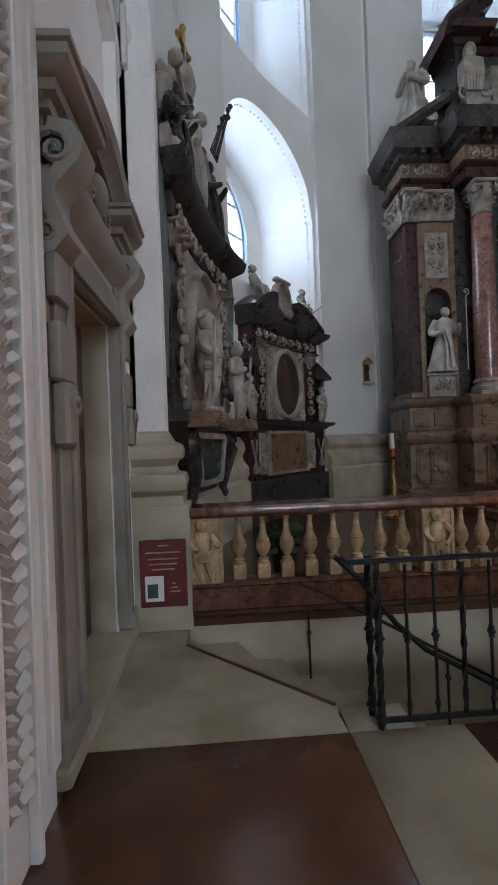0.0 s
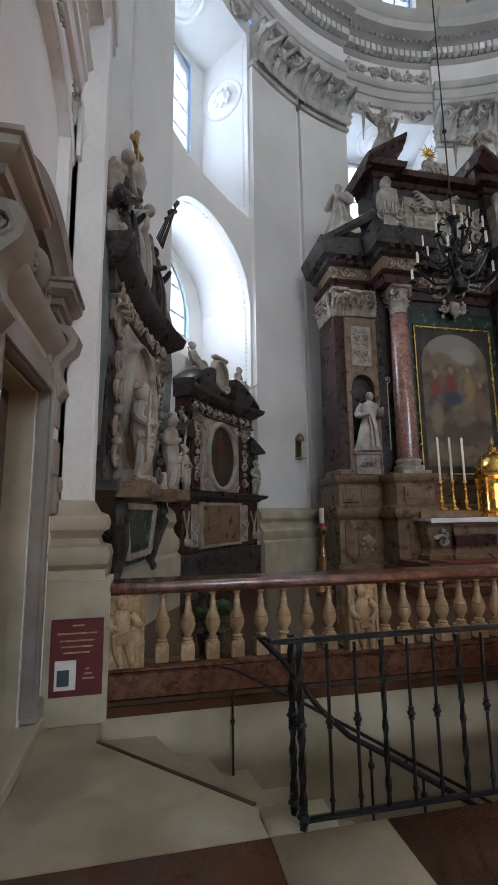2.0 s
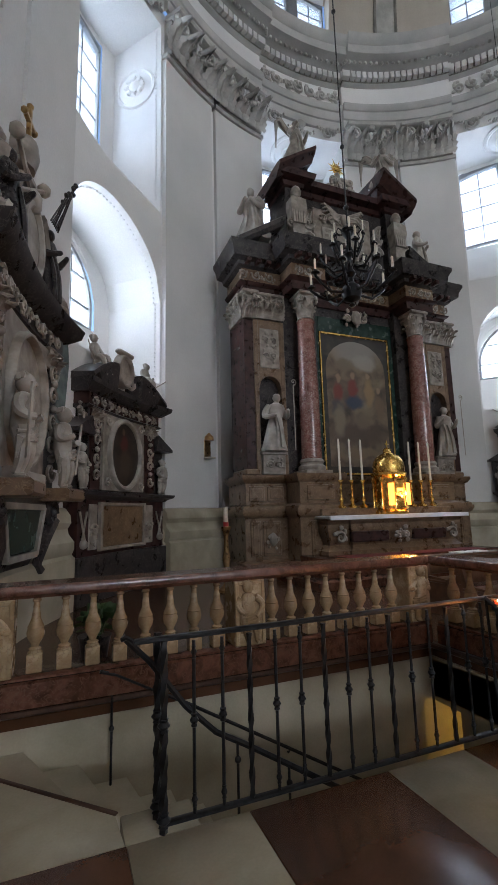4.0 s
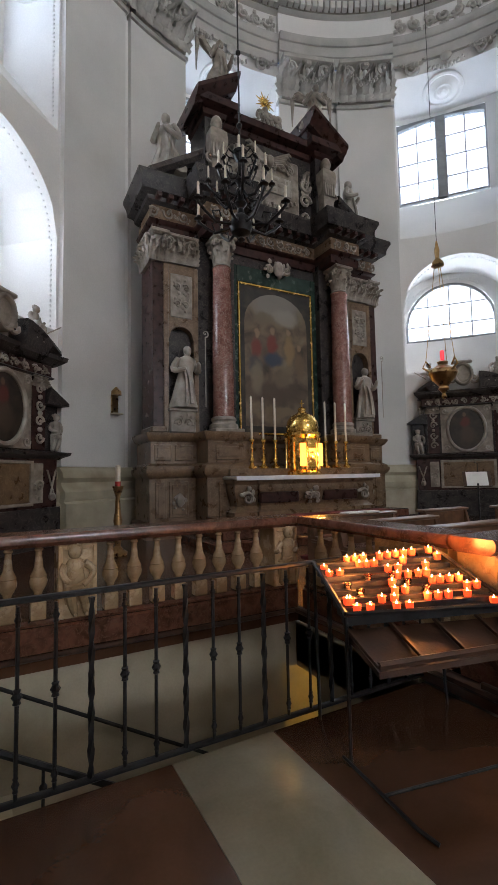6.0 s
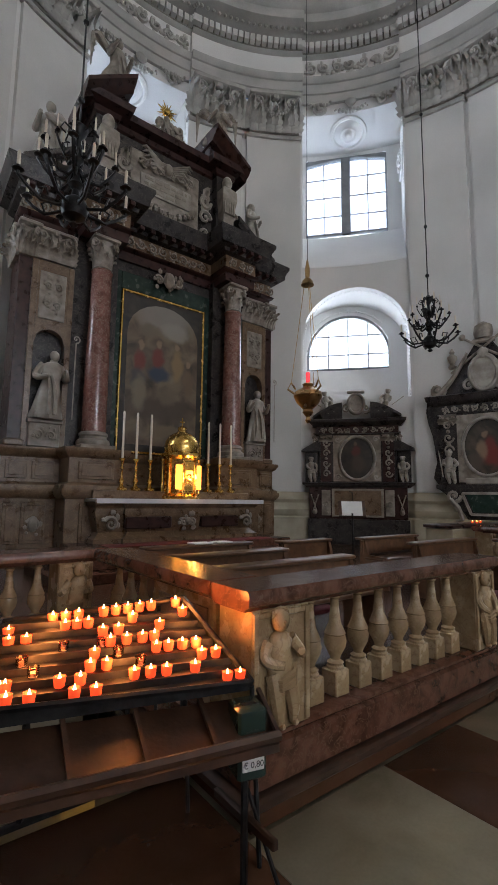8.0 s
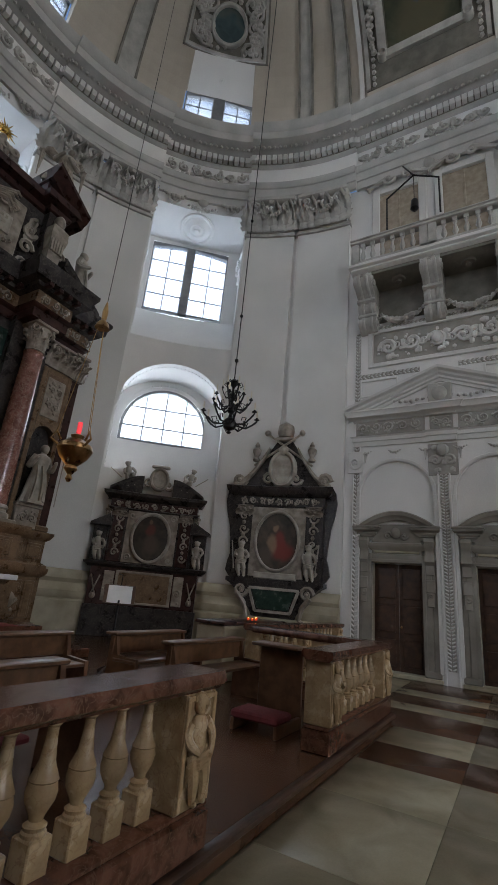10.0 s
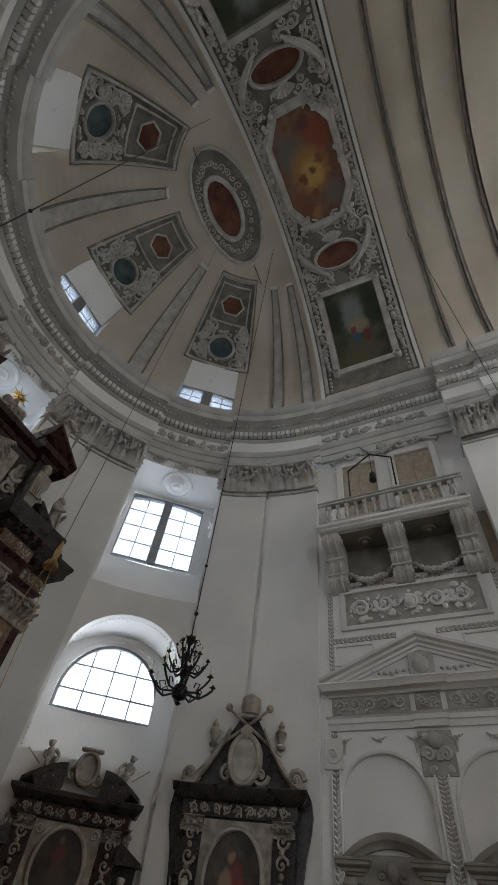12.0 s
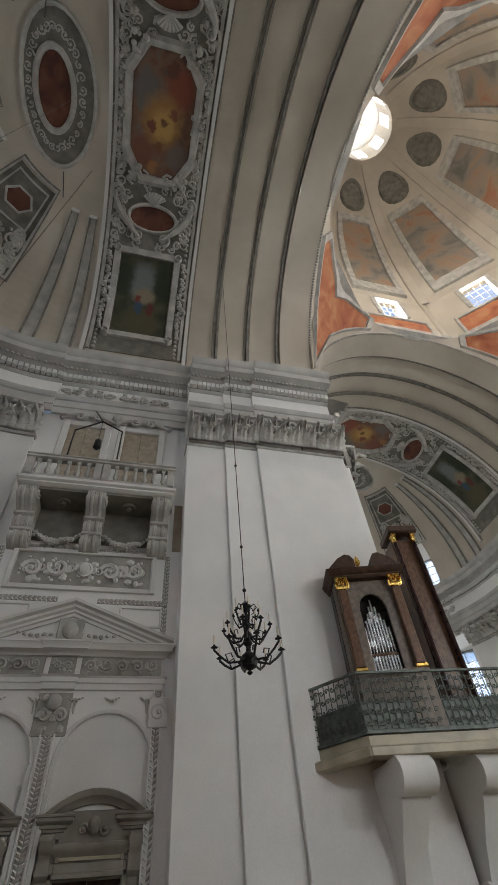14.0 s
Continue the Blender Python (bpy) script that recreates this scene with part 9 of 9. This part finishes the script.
for x in (-1.0, 1.0):
    part("side_panel", Geo().box(x - 0.14, -0.3, 1.5, x + 0.14, 0.1, 4.2, 0.02), CASEWOOD, case)
    part("pilaster", Geo().box(x * 0.92 - 0.15, -0.5, 1.6, x * 0.92 + 0.15, -0.3, 3.86, 0.03), BROWNWOOD, case)
    part("gilt_capital", capital(0.36, 0.36, 0.18, 2), GOLD, case, "gilded capital", m=pose(x * 0.92, -0.48, 3.86))
    part("gilt_base", Geo().box(x * 0.92 - 0.18, -0.53, 1.5, x * 0.92 + 0.18, -0.2, 1.6, 0.02), GOLD, case, "gilded base")
hw, top = 0.46, 3.3
g = Geo().box(-0.8, -0.32, 1.5, -hw, -0.22, 4.2, 0.01).box(hw, -0.32, 1.5, 0.8, -0.22, 4.2, 0.01)
ring = [(-hw + 2 * hw * i / 14, top + math.sqrt(max(0, hw * hw - (-hw + 2 * hw * i / 14) ** 2))) for i in range(15)]
g.loft([[(x, y, z) for x, z in [(-hw, 4.2)] + ring + [(hw, 4.2)]] for y in (-0.22, -0.32)], True, True)
part("arched_front", g, CASEWOOD, case, "grey-brown front board with arched opening")
part("cornice", stepped([(-1.2, 1.2, -0.52)], 0.5, [(0, 4.2), (0.05, 4.26), (0.05, 4.3), (0.12, 4.34), (0.16, 4.4), (0.2, 4.46), (0.05, 4.5)]), WOOD, case)
for x in (-0.92, 0.92):
    part("gilt_band", Geo().box(x - 0.2, -0.57, 4.18, x + 0.2, -0.4, 4.24, 0.01), GOLD, case)
for s in (-1, 1):
    pts = [(s * 1.3, 0), (s * 0.3, 0.0), (s * 0.3, 0.3), (s * 0.42, 0.46), (s * 0.6, 0.5), (s * 0.9, 0.36)]
    part("pediment", Geo().prism(pts[::s], -0.3, 0.6, m=pose(0, 0, 4.5, 90, 0, 0)), WOOD, case, "dark broken pediment")
for i in range(9):
    x = -0.4 + 0.1 * i
    h = 0.75 + 0.85 * (1 - abs(i - 4) / 4)
    part("pipe", Geo().lathe([(0.015, 0), (0.045, 0.22), (0.045, h), (0.035, h)], 10, pose(x, -0.1, 2.05)), PIPE, case, "silver organ pipe")
    part("foot_pipe", Geo().lathe([(0.045, 0), (0.045, 0.48), (0.012, 0.52)], 10, pose(x, -0.14, 1.5)), PIPE, case)
part("pipe_rack", Geo().box(-hw, -0.18, 2.0, hw, 0.1, 2.06, 0.01), BROWNWOOD, case)
part("gilt_vase", Geo().lathe([(0.1, 0), (0.16, 0.2), (0.05, 0.4), (0.12, 0.55), (0.02, 0.8)], 12, pose(0, 0, 4.5)), GOLD, case, "gilded vase")
tower = thing("organ_tower", pose(14.75, -7.75, 4.3, 0, 0, -100) @ Matrix.Diagonal((0.5, 0.8, 1.0, 1)), "tall dark organ side tower with columns", "organ")
part("tower_body", Geo().box(-0.7, -0.3, 0, 0.7, 0.5, 5.4, 0.02), BROWNWOOD, tower)
for x in (-0.6, 0.6):
    part("column", Geo().lathe([(0.15, 0), (0.12, 0.1), (0.12, 4.5), (0.1, 4.9)], 12, pose(x, -0.45, 0.4)), DARKRED, tower)
    part("gilt_capital", round_capital(0.11, 0.3), GOLD, tower, m=pose(x, -0.45, 5.2))
part("tower_cornice", Geo().box(-0.9, -0.7, 5.5, 0.9, 0.5, 5.75, 0.04), WOOD, tower)

# the crossing dome: pendentives, drum, shell, lantern
HC = 8.0
RING = SPRING + HC
g = Geo()
for corner in (45, 135, 225, 315):
    cols = []
    for k in range(-12, 13):
        f = 45.0 * k / 12
        rho = HC / math.cos(radians(45 - abs(f)))
        lo = math.sqrt(max(0.0, 2 * HC * HC - min(rho * rho, 2 * HC * HC)))
        col = []
        for i in range(9):
            dz = lo + (HC - lo) * i / 8
            rr = math.sqrt(max(0.0, 2 * HC * HC - dz * dz))
            col.append((CX + rr * math.cos(radians(corner + f)), MID + rr * math.sin(radians(corner + f)), SPRING + dz))
        cols.append(col)
    g.loft(cols, False, False)
crossing = structure("ceiling_pendentives", g, VAULT, "plastered pendentives carrying the crossing dome", "vault", sharp=50)
for corner in (45, 135, 225, 315):
    def sail(f, q, lift, corner=corner):
        """A place on a pendentive: f degrees from its corner, q from 0 at its foot to 1 at the ring."""
        rho = HC / math.cos(radians(45 - abs(f)))
        lo = math.sqrt(max(0.0, 2 * HC * HC - min(rho * rho, 2 * HC * HC)))
        dz = lo + (HC - lo) * q
        rr = math.sqrt(max(0.0, 2 * HC * HC - dz * dz)) - lift
        return (CX + rr * math.cos(radians(corner + f)), MID + rr * math.sin(radians(corner + f)), SPRING + dz)
    part("sail_fresco", slab(sail, -20, 20, 0.3, 0.9, 0.06, 8, 6), FRESCO_ORANGE, crossing, "orange pendentive fresco")
    part("sail_frame", border(sail, -23, 23, 0.24, 0.95, 2.5, 0.05, 0.2, n=8, k=6), STUCCO, crossing)
turn8 = pose(CX, MID, 0, 0, 0, 22.5)
k8 = 1 / math.cos(math.pi / 8)
g = Geo()
g.loft([[(r * math.cos(2 * math.pi * j / 8), r * math.sin(2 * math.pi * j / 8), z) for j in range(8)] for r, z in ((HC + 0.1, RING - 0.1), (HC - 0.35, RING + 0.1), (HC - 0.35, RING + 0.45), (HC + 0.4, RING + 0.6))], True, False, turn8 @ Matrix.Diagonal((k8, k8, 1, 1)))
part("drum_cornice", g, STUCCO, crossing)
DRUM = 5.6
drum = thing("drum", Matrix.Identity(4), "octagonal drum with orange frescoes and leaded windows under the dome", "dome", kind="structure")
half = HC * math.tan(math.pi / 8)
for i in range(8):
    m = pose(CX, MID, RING + 0.5, 0, 0, 45 * i) @ pose(0, HC + 0.2, 0)
    g = Geo()
    g.box(-half - 0.2, 0, 0, half + 0.2, 0.5, 2.6).box(-half - 0.2, 0, 2.6, -0.9, 0.5, 5.2).box(0.9, 0, 2.6, half + 0.2, 0.5, 5.2).box(-half - 0.2, 0, 5.2, half + 0.2, 0.5, DRUM)
    part("drum_wall", g, VAULT, drum, m=m)
    part("fresco_panel", Geo().box(-2.2, -0.03, 0.35, 2.2, 0.0, 2.2), FRESCO_ORANGE, drum, "orange fresco panel", m=m)
    fr = Geo()
    for a, b, c, d in ((-2.4, 0.2, -2.2, 2.4), (2.2, 0.2, 2.4, 2.4), (-2.2, 0.2, 2.2, 0.35), (-2.2, 2.2, 2.2, 2.4), (-1.2, 2.75, -0.9, 5.2), (0.9, 2.75, 1.2, 5.2), (-1.2, 5.2, 1.2, 5.4)):
        fr.box(a, -0.14, b, c, 0.0, d, 0.03)
    part("stucco_frame", fr, STUCCO, drum, m=m)
    part("corner_strip", Geo().box(half - 0.35, -0.12, 0, half + 0.1, 0.1, DRUM, 0.04), VAULT, drum, m=m)
    bars = Geo()
    for x in (-0.45, 0, 0.45):
        bars.box(x - 0.015, 0.2, 2.6, x + 0.015, 0.24, 5.2)
    for z in (3.25, 3.9, 4.55):
        bars.box(-0.9, 0.2, z - 0.015, 0.9, 0.24, z + 0.015)
    part("glazing_bars", bars, LEAD, drum, m=m)
    window_light(m @ pose(0, 0.48, 3.9, -78, 0, 0), 1.7, 2.5, FAR_POWER / 8, (1.0, 0.94, 0.86))
base, top, rt = RING + 0.5 + DRUM, 50.0, 2.5
shellp = [(HC + 0.25, base)]
for i in range(1, 13):
    q = i / 12
    ang = math.acos(rt / HC) * q
    shellp.append((HC * math.cos(ang) + 0.2, base + (top - base) * math.sin(ang) / math.sin(math.acos(rt / HC))))
mm = turn8 @ Matrix.Diagonal((k8, k8, 1, 1))
g = Geo()
rings = [[(r * math.cos(2 * math.pi * j / 8), r * math.sin(2 * math.pi * j / 8), z) for j in range(8)] for r, z in shellp]
g.loft(rings, True, False, mm)
dome_shell = structure("ceiling_dome", g, VAULT, "eight-sided dome shell with ribs and fresco panels", "dome")
ribs, pans, fres, carts = Geo(), Geo(), Geo(), Geo()
for i in range(8):
    mr = turn8 @ pose(0, 0, 0, 0, 0, 45 * i)
    rows = []
    for r, z in shellp:
        rr = r * k8 - 0.02
        rows.append([(rr, -0.42, z), (rr - 0.3, -0.36, z), (rr - 0.3, 0.36, z), (rr, 0.42, z)])
    ribs.loft(rows, False, False, mr)
    mp = pose(CX, MID, 0, 0, 0, 45 * i)

    def face(u, q, lift, mp=mp):
        """u from -1 to 1 across a dome side, q from 0 to 1 up it."""
        ang = math.acos(rt / HC) * q
        r = HC * math.cos(ang) + 0.2 - lift
        z = base + (top - base) * math.sin(ang) / math.sin(math.acos(rt / HC))
        return mp @ Vector((u * r * math.tan(math.pi / 8), r, z))
    slab(face, -0.5, 0.5, 0.1, 0.56, 0.05, 2, 6, g=fres)
    border(face, -0.66, 0.66, 0.04, 0.6, 0.15, 0.05, 0.22, g=pans)
    oval_ring(face, 0, 0.76, 0.42, 0.085, 0.2, 0.035, 0.16, g=carts, n=16)
    oval(face, 0, 0.76, 0.5, 0.1, 0.06, g=carts, n=16, rings=2)
part("ribs", ribs, VAULT, dome_shell)
part("panel_frames", pans, STUCCO, dome_shell)
part("fresco_panels", fres, FRESCO_PALE, dome_shell, "faded grey and orange fresco panels")
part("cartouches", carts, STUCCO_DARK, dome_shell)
g = Geo().loft([[(r * math.cos(2 * math.pi * j / 24), r * math.sin(2 * math.pi * j / 24), z) for j in range(24)] for r, z in ((rt + 0.25, top - 0.2), (rt - 0.1, top), (rt - 0.1, top + 4.6))], True, False, pose(CX, MID, 0))
lantern = structure("ceiling_lantern", g, VAULT, "bright round lantern on the dome", "lantern")
part("lantern_cap", Geo().lathe([(rt, top + 4.6), (rt * 0.6, top + 5.6), (0.05, top + 6.0)], 24, pose(CX, MID, 0)), PLASTER, lantern)
star = Geo()
for i in range(12):
    a = 2 * math.pi * i / 12
    L = 1.5 if i % 2 else 1.1
    star.add([(math.cos(a - 0.12) * 0.4, math.sin(a - 0.12) * 0.4, 0), (math.cos(a) * L, math.sin(a) * L, -0.05), (math.cos(a + 0.12) * 0.4, math.sin(a + 0.12) * 0.4, 0), (0, 0, -0.12)], [(0, 1, 3), (1, 2, 3), (2, 1, 0)], pose(CX, MID, top + 4.5))
part("gilded_star", star, GOLD, lantern, "gilded star of rays")
for i in range(8):
    m = pose(CX, MID, top + 2.4, 0, 0, 45 * i + 22.5) @ pose(0, rt - 0.16, 0)
    part("lantern_window", Geo().box(-0.45, 0, -1.4, 0.45, 0.04, 1.4), LANTERN_GLASS, lantern, m=m)

# choir and far arm; the unseen nave is closed by the same apse copy
for turn, tag in ((-90, "choir"), (90, "nave"), (180, "far arm")):
    mc = Matrix.Translation((CX, MID, 0)) @ pose(0, 0, 0, 0, 0, turn) @ Matrix.Translation((-CX, -MID, 0))
    for ob in list(ARM):
        copy_thing(ob, mc @ ob.matrix_basis)
for bay, turn in [(b, t) for t in (-90, 90, 180) for b in BAYS]:
    for r, z, h in ((R + 1.52, 6.65, 0), (R + 1.52, 11.3, 3.05), (R + 0.25, SPRING - 0.1, 2.5)):
        mc = Matrix.Translation((CX, MID, 0)) @ pose(0, 0, 0, 0, 0, turn) @ Matrix.Translation((-CX, -MID, 0))
        m = mc @ tangent(r, bay + (SKEW if r > R + 1 else 0), z)
        if h:
            tall_window(m, 1.5 if h > 2.5 else 1.35, h, "leaded window of two lights in a copied arm", 0.4)
        else:
            lunette_window(m, "half-round leaded window in a copied arm")
        c = m @ Vector((0, 0.38, 1.2 if h else 0.4))
        if turn != -90 and h != 3.05:
            continue
        # unseen nave and far-arm windows: much stronger lamps, added as fill from behind
        window_light(Matrix.Translation(c) @ m.to_3x3().to_4x4() @ pose(0, 0, 0, -80, 0, 0), 2.8, 2.2, ARM_POWER if turn != -90 else HIGH_POWER)
